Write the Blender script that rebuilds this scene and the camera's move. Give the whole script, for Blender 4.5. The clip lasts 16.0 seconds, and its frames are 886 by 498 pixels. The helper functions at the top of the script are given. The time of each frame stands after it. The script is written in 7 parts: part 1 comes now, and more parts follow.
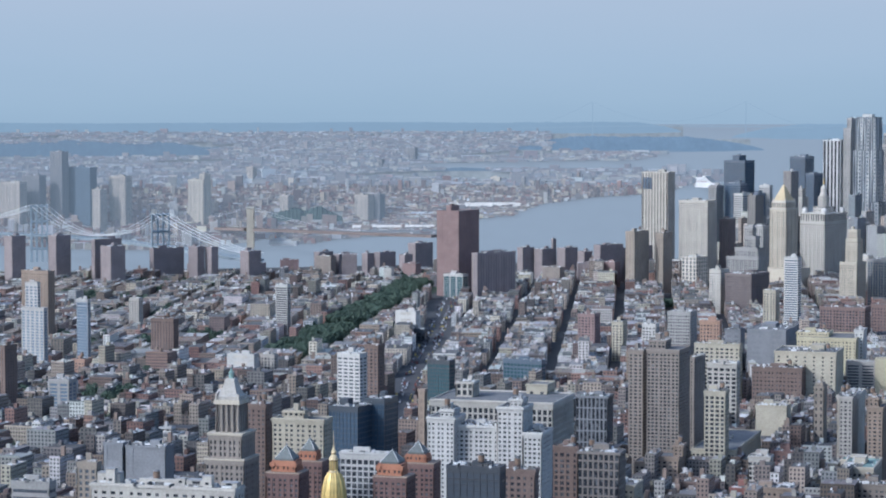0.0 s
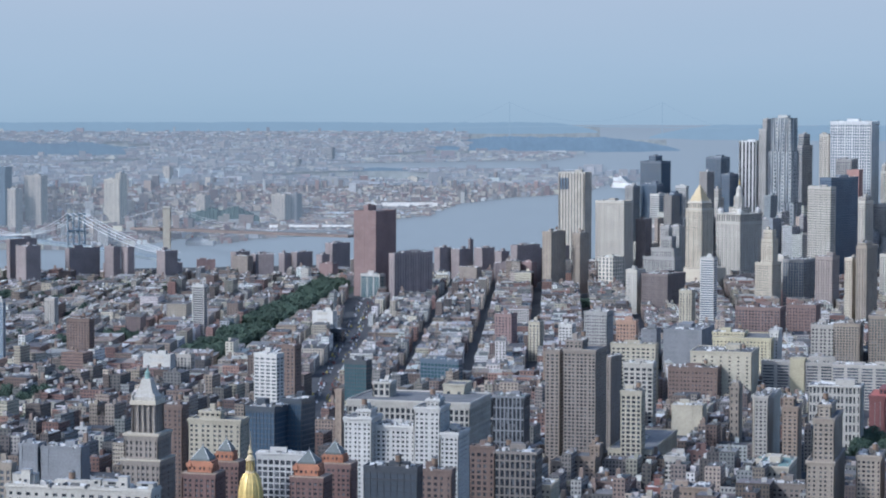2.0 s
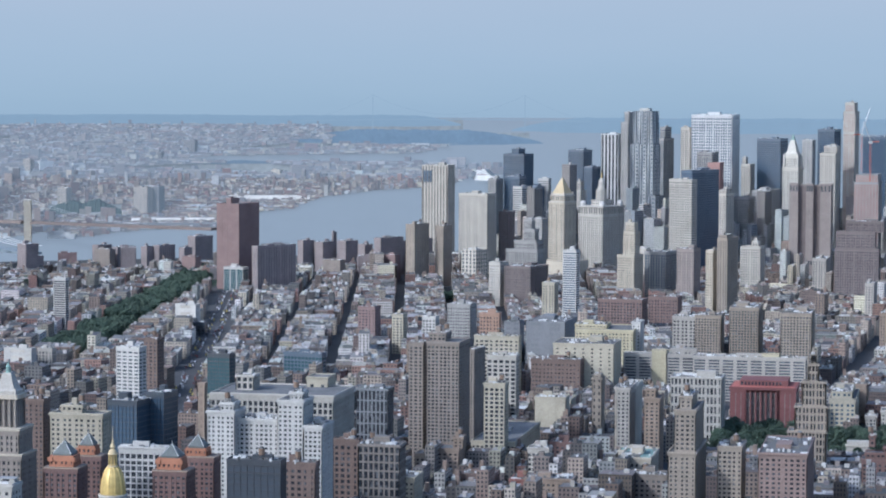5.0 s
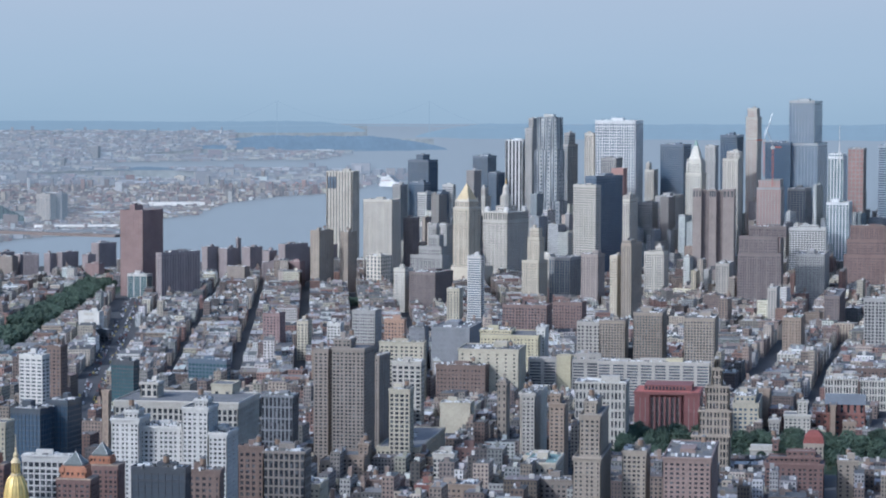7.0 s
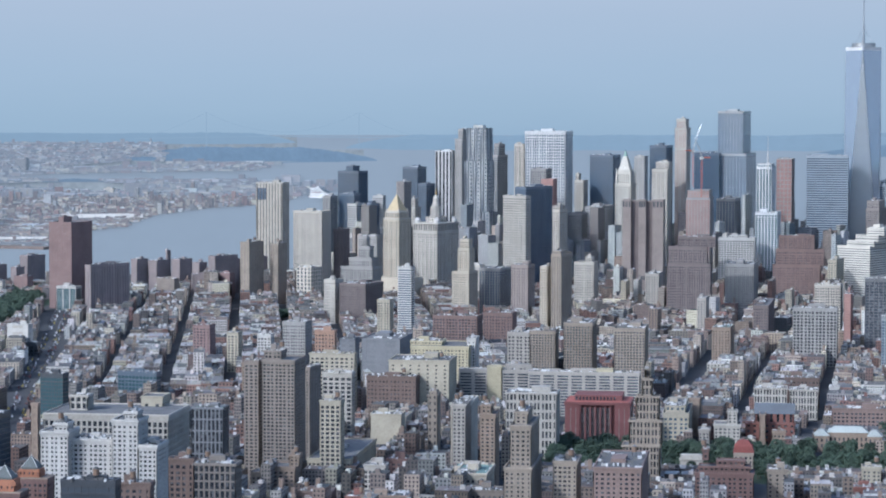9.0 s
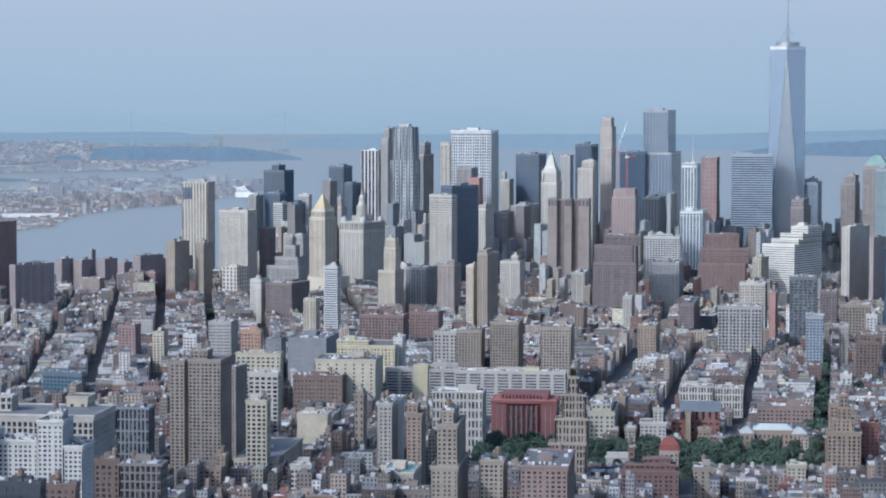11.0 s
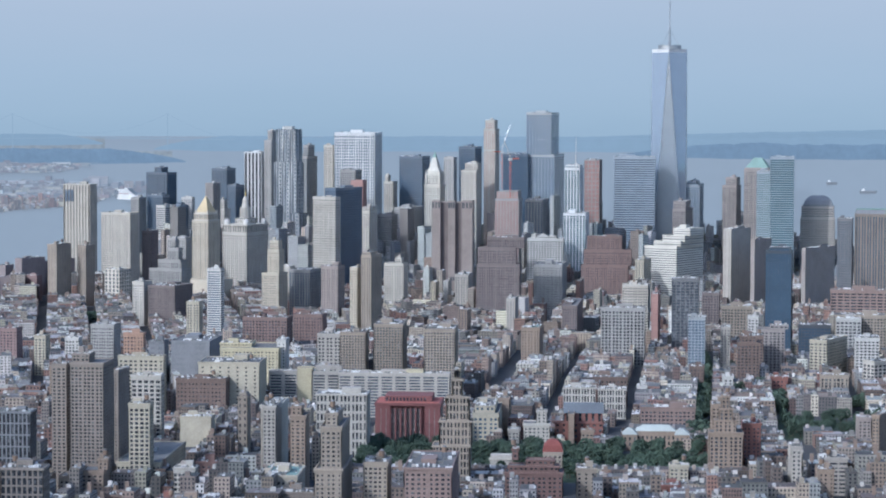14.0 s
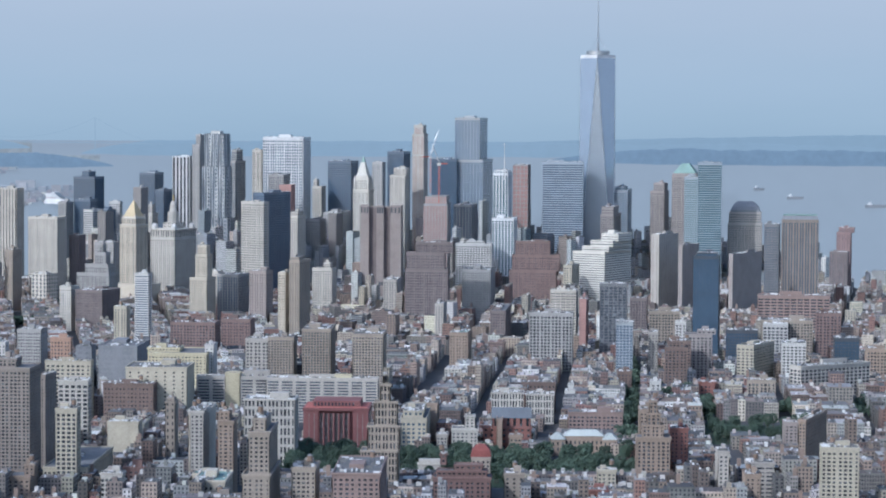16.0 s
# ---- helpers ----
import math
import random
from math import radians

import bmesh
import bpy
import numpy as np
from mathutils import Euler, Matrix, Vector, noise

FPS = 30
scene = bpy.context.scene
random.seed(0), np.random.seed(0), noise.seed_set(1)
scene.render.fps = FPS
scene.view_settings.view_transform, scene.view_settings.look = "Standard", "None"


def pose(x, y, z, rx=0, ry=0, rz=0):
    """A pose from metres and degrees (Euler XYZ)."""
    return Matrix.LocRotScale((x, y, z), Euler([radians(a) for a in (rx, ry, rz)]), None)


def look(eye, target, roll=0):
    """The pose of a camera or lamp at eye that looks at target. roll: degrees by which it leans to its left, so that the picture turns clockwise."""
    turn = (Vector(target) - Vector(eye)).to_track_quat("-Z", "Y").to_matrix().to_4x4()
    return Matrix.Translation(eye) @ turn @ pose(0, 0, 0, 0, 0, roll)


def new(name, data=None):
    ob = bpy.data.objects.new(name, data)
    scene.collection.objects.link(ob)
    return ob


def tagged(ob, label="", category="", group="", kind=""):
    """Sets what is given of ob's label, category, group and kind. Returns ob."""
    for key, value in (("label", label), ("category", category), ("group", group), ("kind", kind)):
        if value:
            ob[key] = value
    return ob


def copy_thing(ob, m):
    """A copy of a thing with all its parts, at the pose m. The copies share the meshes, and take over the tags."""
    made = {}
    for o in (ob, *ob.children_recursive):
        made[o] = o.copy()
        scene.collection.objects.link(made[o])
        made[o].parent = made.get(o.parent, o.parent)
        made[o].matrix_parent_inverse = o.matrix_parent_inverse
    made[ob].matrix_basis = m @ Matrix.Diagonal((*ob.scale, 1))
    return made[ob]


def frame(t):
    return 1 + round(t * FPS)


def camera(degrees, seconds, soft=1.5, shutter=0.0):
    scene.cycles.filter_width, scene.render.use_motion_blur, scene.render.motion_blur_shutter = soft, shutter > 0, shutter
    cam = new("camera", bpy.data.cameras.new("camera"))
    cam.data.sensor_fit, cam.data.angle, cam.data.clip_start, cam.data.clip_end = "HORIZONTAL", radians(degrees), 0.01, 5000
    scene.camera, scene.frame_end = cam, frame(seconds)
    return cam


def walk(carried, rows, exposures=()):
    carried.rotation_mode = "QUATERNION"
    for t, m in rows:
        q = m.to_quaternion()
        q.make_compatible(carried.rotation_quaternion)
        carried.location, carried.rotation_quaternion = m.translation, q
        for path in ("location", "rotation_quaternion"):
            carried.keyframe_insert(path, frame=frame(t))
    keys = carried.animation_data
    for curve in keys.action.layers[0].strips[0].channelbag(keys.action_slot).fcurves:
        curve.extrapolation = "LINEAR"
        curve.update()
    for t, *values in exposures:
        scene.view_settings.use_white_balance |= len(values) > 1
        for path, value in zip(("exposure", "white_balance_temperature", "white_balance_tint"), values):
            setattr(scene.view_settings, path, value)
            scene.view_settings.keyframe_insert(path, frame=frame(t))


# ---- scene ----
# World: metres, x across the avenues, y down the avenues, z up from the street.
EXPOSURE = 0.44
KELVIN, TINT = 4950, 10
EYE = Vector((0.0, 0.0, 318.0))
cam = camera(19.8, 16.0, soft=2.0)
# seconds, heading east of the avenues, tilt, lean
ROWS = [
    (0, -16.403, -3.546, -0.067),
    (0.5, -15.933, -3.525, -0.059),
    (1, -15.460, -3.521, 0.001),
    (1.5, -14.997, -3.526, 0.057),
    (2, -14.528, -3.545, 0.090),
    (2.5, -14.057, -3.564, 0.114),
    (3, -13.569, -3.590, 0.142),
    (3.5, -13.059, -3.615, 0.170),
    (4, -12.522, -3.636, 0.189),
    (6.5, -9.816, -3.680, 0.191),
    (7, -9.285, -3.558, 0.170),
    (7.5, -8.808, -3.400, 0.143),
    (8, -8.394, -3.310, 0.121),
    (8.5, -8.042, -3.299, 0.097),
    (9, -7.708, -3.305, 0.074),
    (11.5, -5.595, -3.336, 0.048),
    (12, -5.162, -3.350, 0.047),
    (12.5, -4.726, -3.362, 0.066),
    (13, -4.284, -3.356, 0.089),
    (13.5, -3.852, -3.320, 0.105),
    (14, -3.410, -3.270, 0.129),
    (14.5, -2.978, -3.220, 0.155),
    (15, -2.545, -3.179, 0.182),
    (15.5, -2.079, -3.154, 0.217),
    (16, -1.794, -3.152, 0.307),
]
walk(cam, [(t, Matrix.Translation(EYE) @ pose(0, 0, 0, 0, 0, -az) @ pose(0, 0, 0, 90 + tilt, 0, 0) @ pose(0, 0, 0, 0, 0, lean))
           for t, az, tilt, lean in ROWS], exposures=((0.0, EXPOSURE, KELVIN, TINT), (16.0, EXPOSURE, KELVIN, TINT)))

# ---- world, sun ----
SUN_AZ, SUN_EL = -136.0, 36.0      # degrees from the view down the avenues, height
sky_world = bpy.data.worlds.new("sky")
scene.world = sky_world
sky_world.use_nodes = True
wn = sky_world.node_tree
sky = wn.nodes.new("ShaderNodeTexSky")
sky.sky_type = 'NISHITA'
sky.sun_disc = False
sky.sun_elevation = radians(SUN_EL)
sky.sun_rotation = radians(SUN_AZ)
sky.altitude = 300
sky.air_density, sky.dust_density, sky.ozone_density = 1.3, 4.0, 1.0
wn.nodes["Background"].inputs["Strength"].default_value = 0.15
wn.links.new(sky.outputs["Color"], wn.nodes["Background"].inputs["Color"])
sun = new("sun", bpy.data.lights.new("sun", 'SUN'))
sun.data.energy, sun.data.angle, sun.data.color = 2.2, radians(1.0), (1.0, 0.90, 0.76)
sun_from = Vector((math.sin(radians(SUN_AZ)) * math.cos(radians(SUN_EL)), math.cos(radians(SUN_AZ)) * math.cos(radians(SUN_EL)), math.sin(radians(SUN_EL))))
sun.matrix_world = look(sun_from * 3000, (0, 0, 0))

# The lens draws nothing past 5 km, so what lies beyond 4.6 km is drawn in towards
# the viewpoint, all in proportion, and keeps its bearing, height and outline.
NEAR, ROOM, REACH = 4600.0, 340.0, 1400.0


def drawn_in(dist):
    if dist <= NEAR:
        return 1.0
    return (NEAR + ROOM * (dist - NEAR) / (dist - NEAR + REACH)) / dist


def far_point(x, y, z=0.0):
    k = drawn_in(math.hypot(x, y))
    return (x * k, y * k, EYE.z + (z - EYE.z) * k)


# ---- materials ----
MATS = {}


def node(nt, kind, **values):
    nd = nt.nodes.new(kind)
    for key, value in values.items():
        nd.inputs[key].default_value = value
    return nd


def s2l(r, g, b):
    return tuple(((c / 255 + 0.055) / 1.055) ** 2.4 / 2 ** EXPOSURE * w for c, w in zip((r, g, b), (1.225, 1.0, 0.755)))


def mat(name, rgb, rough=0.8, metal=0.0, vary=0.25, scale=0.05, fine=0.8, bump=0.0, spec=0.3, glow=None, share=0.0, cells=0.0):
    """A weathered surface: large stains and fine grain over one base colour, each thing a little different."""
    m = bpy.data.materials.new(name)
    m.use_nodes = True
    nt = m.node_tree
    bsdf = nt.nodes["Principled BSDF"]
    bsdf.inputs["Roughness"].default_value = rough
    bsdf.inputs["Metallic"].default_value = metal
    bsdf.inputs["Specular IOR Level"].default_value = spec
    co = nt.nodes.new("ShaderNodeNewGeometry")
    big = node(nt, "ShaderNodeTexNoise", Scale=scale, Detail=4.0, Roughness=0.6)
    small = node(nt, "ShaderNodeTexNoise", Scale=fine, Detail=2.0)
    info = nt.nodes.new("ShaderNodeObjectInfo")
    nt.links.new(co.outputs["Position"], big.inputs["Vector"])
    nt.links.new(co.outputs["Position"], small.inputs["Vector"])
    total = nt.nodes.new("ShaderNodeMath")
    total.operation = 'ADD'
    nt.links.new(big.outputs["Fac"], total.inputs[0])
    nt.links.new(small.outputs["Fac"], total.inputs[1])
    more = nt.nodes.new("ShaderNodeMath")
    more.operation = 'MULTIPLY_ADD'
    more.inputs[1].default_value = 0.35
    nt.links.new(info.outputs["Random"], more.inputs[0])
    nt.links.new(total.outputs[0], more.inputs[2])
    ramp = node(nt, "ShaderNodeMapRange")
    ramp.inputs["From Min"].default_value, ramp.inputs["From Max"].default_value = 0.6, 1.75
    ramp.inputs["To Min"].default_value, ramp.inputs["To Max"].default_value = 1 - vary * 1.4, 1 + vary
    nt.links.new(more.outputs[0], ramp.inputs["Value"])
    mul = nt.nodes.new("ShaderNodeVectorMath")
    mul.operation = 'SCALE'
    mul.inputs[0].default_value = rgb
    nt.links.new(ramp.outputs[0], mul.inputs["Scale"])
    nt.links.new(mul.outputs[0], bsdf.inputs["Base Color"])
    if cells:
        # blinds, lamps and open sashes: each window a little different
        oc = nt.nodes.new("ShaderNodeTexCoord")
        snap = nt.nodes.new("ShaderNodeVectorMath")
        snap.operation = 'SNAP'
        snap.inputs[1].default_value = (cells, cells, cells * 1.3)
        wno = nt.nodes.new("ShaderNodeTexWhiteNoise")
        nt.links.new(oc.outputs["Object"], snap.inputs[0])
        nt.links.new(snap.outputs[0], wno.inputs["Vector"])
        cut = node(nt, "ShaderNodeMapRange")
        cut.inputs["From Min"].default_value, cut.inputs["From Max"].default_value = 0.62, 1.0
        cut.inputs["To Min"].default_value, cut.inputs["To Max"].default_value = 0.0, 0.10
        nt.links.new(wno.outputs["Value"], cut.inputs["Value"])
        lift = nt.nodes.new("ShaderNodeVectorMath")
        lift.operation = 'ADD'
        nt.links.new(mul.outputs[0], lift.inputs[0])
        nt.links.new(cut.outputs[0], lift.inputs[1])
        nt.links.new(lift.outputs[0], bsdf.inputs["Base Color"])
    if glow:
        # distance haze painted on: a share of plain emission mixed over the surface
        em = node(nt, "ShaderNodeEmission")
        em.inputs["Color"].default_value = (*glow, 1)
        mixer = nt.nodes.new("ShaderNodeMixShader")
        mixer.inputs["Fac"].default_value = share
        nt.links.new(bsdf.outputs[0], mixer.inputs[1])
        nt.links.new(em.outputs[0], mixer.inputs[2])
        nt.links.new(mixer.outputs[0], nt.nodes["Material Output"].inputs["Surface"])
    if bump:
        bp = node(nt, "ShaderNodeBump", Strength=bump, Distance=0.3)
        nt.links.new(small.outputs["Fac"], bp.inputs["Height"])
        nt.links.new(bp.outputs[0], bsdf.inputs["Normal"])
    MATS[name] = m
    return m


mat("limestone", (0.415, 0.37, 0.295))
mat("pale_stone", (0.44, 0.405, 0.345))
mat("white_brick", (0.40, 0.375, 0.33))
mat("white_paint", (0.45, 0.435, 0.405))
mat("cream_brick", (0.37, 0.335, 0.26))
mat("yellow_brick", (0.46, 0.41, 0.28))
mat("tan_brick", (0.255, 0.20, 0.155))
mat("buff_brick", (0.225, 0.197, 0.17))
mat("taupe_brick", (0.225, 0.195, 0.168))
mat("brown_brick", (0.155, 0.115, 0.098))
mat("mauve_stone", (0.26, 0.232, 0.215))
mat("red_brick", (0.20, 0.098, 0.08))
mat("orange_brick", (0.32, 0.15, 0.09))
mat("red_stone", (0.175, 0.078, 0.074))
mat("grey_concrete", (0.285, 0.275, 0.26))
mat("pale_concrete", (0.36, 0.35, 0.33))
mat("dark_concrete", (0.16, 0.16, 0.165))
mat("pink_granite", (0.215, 0.16, 0.14))
mat("steel", (0.40, 0.415, 0.43), rough=0.38, metal=0.7, spec=0.5)
mat("white_metal", (0.56, 0.56, 0.55), rough=0.5)
mat("dark_metal", (0.05, 0.055, 0.065), rough=0.45, spec=0.5)
mat("black_frame", (0.045, 0.055, 0.07), rough=0.4, spec=0.5)
mat("green_copper", (0.20, 0.285, 0.25), rough=0.7)
mat("terracotta", (0.52, 0.495, 0.43))
mat("copper_pale", (0.36, 0.38, 0.35), rough=0.7)
mat("gold", (0.55, 0.41, 0.15), rough=0.42, metal=0.35, vary=0.25)
mat("gold_leaf", (0.46, 0.37, 0.22), rough=0.55, vary=0.25)
mat("dark_glass", (0.034, 0.038, 0.046), rough=0.14, spec=0.7, vary=0.4, cells=1.9)
mat("grey_glass", (0.07, 0.08, 0.095), rough=0.15, spec=0.7, vary=0.4, cells=2.1)
mat("blue_glass", (0.06, 0.092, 0.13), rough=0.10, spec=0.9, vary=0.3)
mat("sky_glass", (0.15, 0.19, 0.24), rough=0.08, spec=1.0, vary=0.15)
mat("teal_glass", (0.055, 0.105, 0.12), rough=0.12, spec=0.8, vary=0.3)
mat("green_glass", (0.13, 0.19, 0.20), rough=0.12, spec=0.8, vary=0.2)
mat("roof_tar", (0.15, 0.148, 0.145), rough=0.95, vary=0.35, fine=0.25)
mat("roof_pale", (0.30, 0.295, 0.285), rough=0.9, vary=0.3, fine=0.25)
mat("roof_slate", (0.13, 0.14, 0.155), rough=0.85)
mat("tank_wood", (0.20, 0.14, 0.10))
mat("red_net", (0.32, 0.20, 0.175))
mat("bark", (0.08, 0.06, 0.045))
mat("leaves", (0.054, 0.08, 0.054), rough=0.7, vary=0.6, scale=0.03, fine=0.4)
mat("grass", (0.04, 0.06, 0.032), vary=0.4)
mat("asphalt", (0.06, 0.06, 0.062), rough=0.9, vary=0.3, scale=0.02)
mat("brown_frame", (0.165, 0.14, 0.13), rough=0.3, cells=2.0)
mat("rose_brick", (0.22, 0.155, 0.145))
mat("dusk_brown", (0.165, 0.138, 0.132))
mat("dusk_red", (0.17, 0.122, 0.11))
mat("navy_frame", (0.08, 0.108, 0.15), rough=0.35, spec=0.8)
mat("navy_glass", (0.056, 0.088, 0.13), rough=0.16, spec=1.0, vary=0.3)
mat("rose_granite", (0.26, 0.222, 0.20))
mat("housing_brick", (0.24, 0.205, 0.20))
mat("sand_stone", (0.275, 0.235, 0.19))
mat("putty_stone", (0.34, 0.315, 0.28))
mat("cream_white", (0.40, 0.375, 0.33))
mat("slate_wall", (0.19, 0.195, 0.205))
mat("apricot_brick", (0.34, 0.225, 0.165))
mat("steel_shade", (0.13, 0.15, 0.175), rough=0.3, metal=0.4)
mat("grey_metal", (0.30, 0.33, 0.36), rough=0.45, metal=0.3)
mat("plum_brick", (0.155, 0.10, 0.088))
mat("ship_white", (0.62, 0.62, 0.61), rough=0.5)
mat("crane_red", (0.42, 0.13, 0.09), rough=0.5)


def city_mat(name, windows, bay=2.7, floor=3.3, glow=None, share=0.0):
    """House walls in the colour of each house; windows stand in rows by floor and bay."""
    m = bpy.data.materials.new(name)
    m.use_nodes = True
    nt = m.node_tree
    bsdf = nt.nodes["Principled BSDF"]
    bsdf.inputs["Roughness"].default_value = 0.85
    col = nt.nodes.new("ShaderNodeVertexColor")
    col.layer_name = "paint"
    co = nt.nodes.new("ShaderNodeNewGeometry")
    stain = node(nt, "ShaderNodeTexNoise", Scale=0.25, Detail=5.0, Roughness=0.65)
    nt.links.new(co.outputs["Position"], stain.inputs["Vector"])
    ramp = node(nt, "ShaderNodeMapRange")
    ramp.inputs["From Min"].default_value, ramp.inputs["From Max"].default_value = 0.25, 0.75
    ramp.inputs["To Min"].default_value, ramp.inputs["To Max"].default_value = 0.72, 1.2
    nt.links.new(stain.outputs["Fac"], ramp.inputs["Value"])
    mul = nt.nodes.new("ShaderNodeVectorMath")
    mul.operation = 'SCALE'
    nt.links.new(col.outputs["Color"], mul.inputs[0])
    nt.links.new(ramp.outputs[0], mul.inputs["Scale"])
    if not windows:
        nt.links.new(mul.outputs[0], bsdf.inputs["Base Color"])
        # haze on far houses, laid over the wall as mixed-in emission
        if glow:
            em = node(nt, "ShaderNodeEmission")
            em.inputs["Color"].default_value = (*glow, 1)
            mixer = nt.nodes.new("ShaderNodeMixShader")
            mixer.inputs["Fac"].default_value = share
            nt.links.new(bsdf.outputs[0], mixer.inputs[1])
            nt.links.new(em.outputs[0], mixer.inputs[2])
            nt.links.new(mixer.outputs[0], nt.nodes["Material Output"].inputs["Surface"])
        MATS[name] = m
        return m
    uv = nt.nodes.new("ShaderNodeUVMap")
    sep = nt.nodes.new("ShaderNodeSeparateXYZ")
    nt.links.new(uv.outputs[0], sep.inputs[0])

    def slot(out, period, lo, hi):
        a = nt.nodes.new("ShaderNodeMath"); a.operation = 'DIVIDE'; a.inputs[1].default_value = period
        b = nt.nodes.new("ShaderNodeMath"); b.operation = 'FRACT'
        c = nt.nodes.new("ShaderNodeMath"); c.operation = 'GREATER_THAN'; c.inputs[1].default_value = lo
        e = nt.nodes.new("ShaderNodeMath"); e.operation = 'LESS_THAN'; e.inputs[1].default_value = hi
        g = nt.nodes.new("ShaderNodeMath"); g.operation = 'MULTIPLY'
        nt.links.new(out, a.inputs[0]); nt.links.new(a.outputs[0], b.inputs[0])
        nt.links.new(b.outputs[0], c.inputs[0]); nt.links.new(b.outputs[0], e.inputs[0])
        nt.links.new(c.outputs[0], g.inputs[0]); nt.links.new(e.outputs[0], g.inputs[1])
        return g.outputs[0]
    both = nt.nodes.new("ShaderNodeMath"); both.operation = 'MULTIPLY'
    nt.links.new(slot(sep.outputs["X"], bay, 0.28, 0.72), both.inputs[0])
    nt.links.new(slot(sep.outputs["Y"], floor, 0.28, 0.80), both.inputs[1])
    mix = nt.nodes.new("ShaderNodeMix"); mix.data_type = 'RGBA'
    nt.links.new(both.outputs[0], mix.inputs["Factor"])
    nt.links.new(mul.outputs[0], mix.inputs["A"])
    mix.inputs["B"].default_value = (0.036, 0.04, 0.048, 1)
    nt.links.new(mix.outputs["Result"], bsdf.inputs["Base Color"])
    rr = node(nt, "ShaderNodeMapRange")
    rr.inputs["To Min"].default_value, rr.inputs["To Max"].default_value = 0.85, 0.2
    nt.links.new(both.outputs[0], rr.inputs["Value"])
    nt.links.new(rr.outputs[0], bsdf.inputs["Roughness"])
    MATS[name] = m
    return m


city_mat("house_wall", True)
city_mat("house_roof", False)
# distance haze is put into these two, stronger in the fainter one
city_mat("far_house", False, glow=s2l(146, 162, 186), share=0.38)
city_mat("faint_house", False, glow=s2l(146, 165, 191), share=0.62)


def backdrop_mat(name, stops, z0, z1):
    """Distant sky seen through summer haze: a glow that changes with height."""
    m = bpy.data.materials.new(name)
    m.use_nodes = True
    nt = m.node_tree
    nt.nodes.remove(nt.nodes["Principled BSDF"])
    em = nt.nodes.new("ShaderNodeEmission")
    co = nt.nodes.new("ShaderNodeNewGeometry")
    sep = nt.nodes.new("ShaderNodeSeparateXYZ")
    mr = node(nt, "ShaderNodeMapRange")
    mr.inputs["From Min"].default_value, mr.inputs["From Max"].default_value = z0, z1
    cloud = node(nt, "ShaderNodeTexNoise", Scale=0.0016, Detail=5.0, Roughness=0.55)
    mp = nt.nodes.new("ShaderNodeMapping")
    mp.inputs["Scale"].default_value = (1, 1, 5)
    nt.links.new(co.outputs["Position"], mp.inputs["Vector"])
    nt.links.new(mp.outputs[0], cloud.inputs["Vector"])
    wob = nt.nodes.new("ShaderNodeMath"); wob.operation = 'MULTIPLY_ADD'
    wob.inputs[1].default_value = 90.0
    nt.links.new(cloud.outputs["Fac"], wob.inputs[0])
    nt.links.new(co.outputs["Position"], sep.inputs[0])
    nt.links.new(sep.outputs["Z"], wob.inputs[2])
    nt.links.new(wob.outputs[0], mr.inputs["Value"])
    ramp = nt.nodes.new("ShaderNodeValToRGB")
    els = ramp.color_ramp.elements
    while len(els) < len(stops):
        els.new(0.5)
    for el, (p, c) in zip(els, stops):
        el.position, el.color = p, (*c, 1)
    nt.links.new(mr.outputs[0], ramp.inputs["Fac"])
    nt.links.new(ramp.outputs[0], em.inputs["Color"])
    nt.links.new(em.outputs[0], nt.nodes["Material Output"].inputs["Surface"])
    MATS[name] = m
    return m


backdrop_mat("haze_sky", ((0.0, s2l(152, 178, 203)), (0.16, s2l(158, 183, 207)), (0.38, s2l(164, 187, 211)), (0.7, s2l(171, 190, 213)), (1.0, s2l(178, 195, 217))), 290.0, 640.0)


# ---- mesh helpers ----
class Solid:
    """Collects boxes, prisms and cones into one mesh."""

    def __init__(self):
        self.v, self.f = [], []

    def box(self, x0, x1, y0, y1, z0, z1):
        n = len(self.v)
        self.v += [(x0, y0, z0), (x1, y0, z0), (x1, y1, z0), (x0, y1, z0), (x0, y0, z1), (x1, y0, z1), (x1, y1, z1), (x0, y1, z1)]
        self.f += [(n + 3, n + 2, n + 1, n), (n + 4, n + 5, n + 6, n + 7), (n, n + 1, n + 5, n + 4), (n + 1, n + 2, n + 6, n + 5), (n + 2, n + 3, n + 7, n + 6), (n + 3, n, n + 4, n + 7)]
        return self

    def loft(self, rings):
        """Closed shape through rings of points (each a list of equal length)."""
        n, k = len(self.v), len(rings[0])
        for r in rings:
            self.v += [tuple(p) for p in r]
        for i in range(len(rings) - 1):
            for j in range(k):
                a, b = n + i * k + j, n + i * k + (j + 1) % k
                self.f.append((a, b, b + k, a + k))
        self.f.append(tuple(n + j for j in reversed(range(k))))
        self.f.append(tuple(n + (len(rings) - 1) * k + j for j in range(k)))
        return self

    def turn(self, cx, cy, profile, sides=12, spin=0.0):
        """A turned or many-sided shape from (radius, height) pairs."""
        return self.loft([[(cx + max(r, 0.02) * math.cos(spin + 2 * math.pi * j / sides), cy + max(r, 0.02) * math.sin(spin + 2 * math.pi * j / sides), z) for j in range(sides)] for r, z in profile])

    def beam(self, a, b, r, sides=6):
        """A round bar from a to b."""
        a, b = Vector(a), Vector(b)
        q = (b - a).to_track_quat('Z', 'Y')
        ring = [q @ Vector((r * math.cos(2 * math.pi * j / sides), r * math.sin(2 * math.pi * j / sides), 0)) for j in range(sides)]
        return self.loft([[a + p for p in ring], [b + p for p in ring]])

    def mesh(self, name):
        me = bpy.data.meshes.new(name)
        me.from_pydata(self.v, [], self.f)
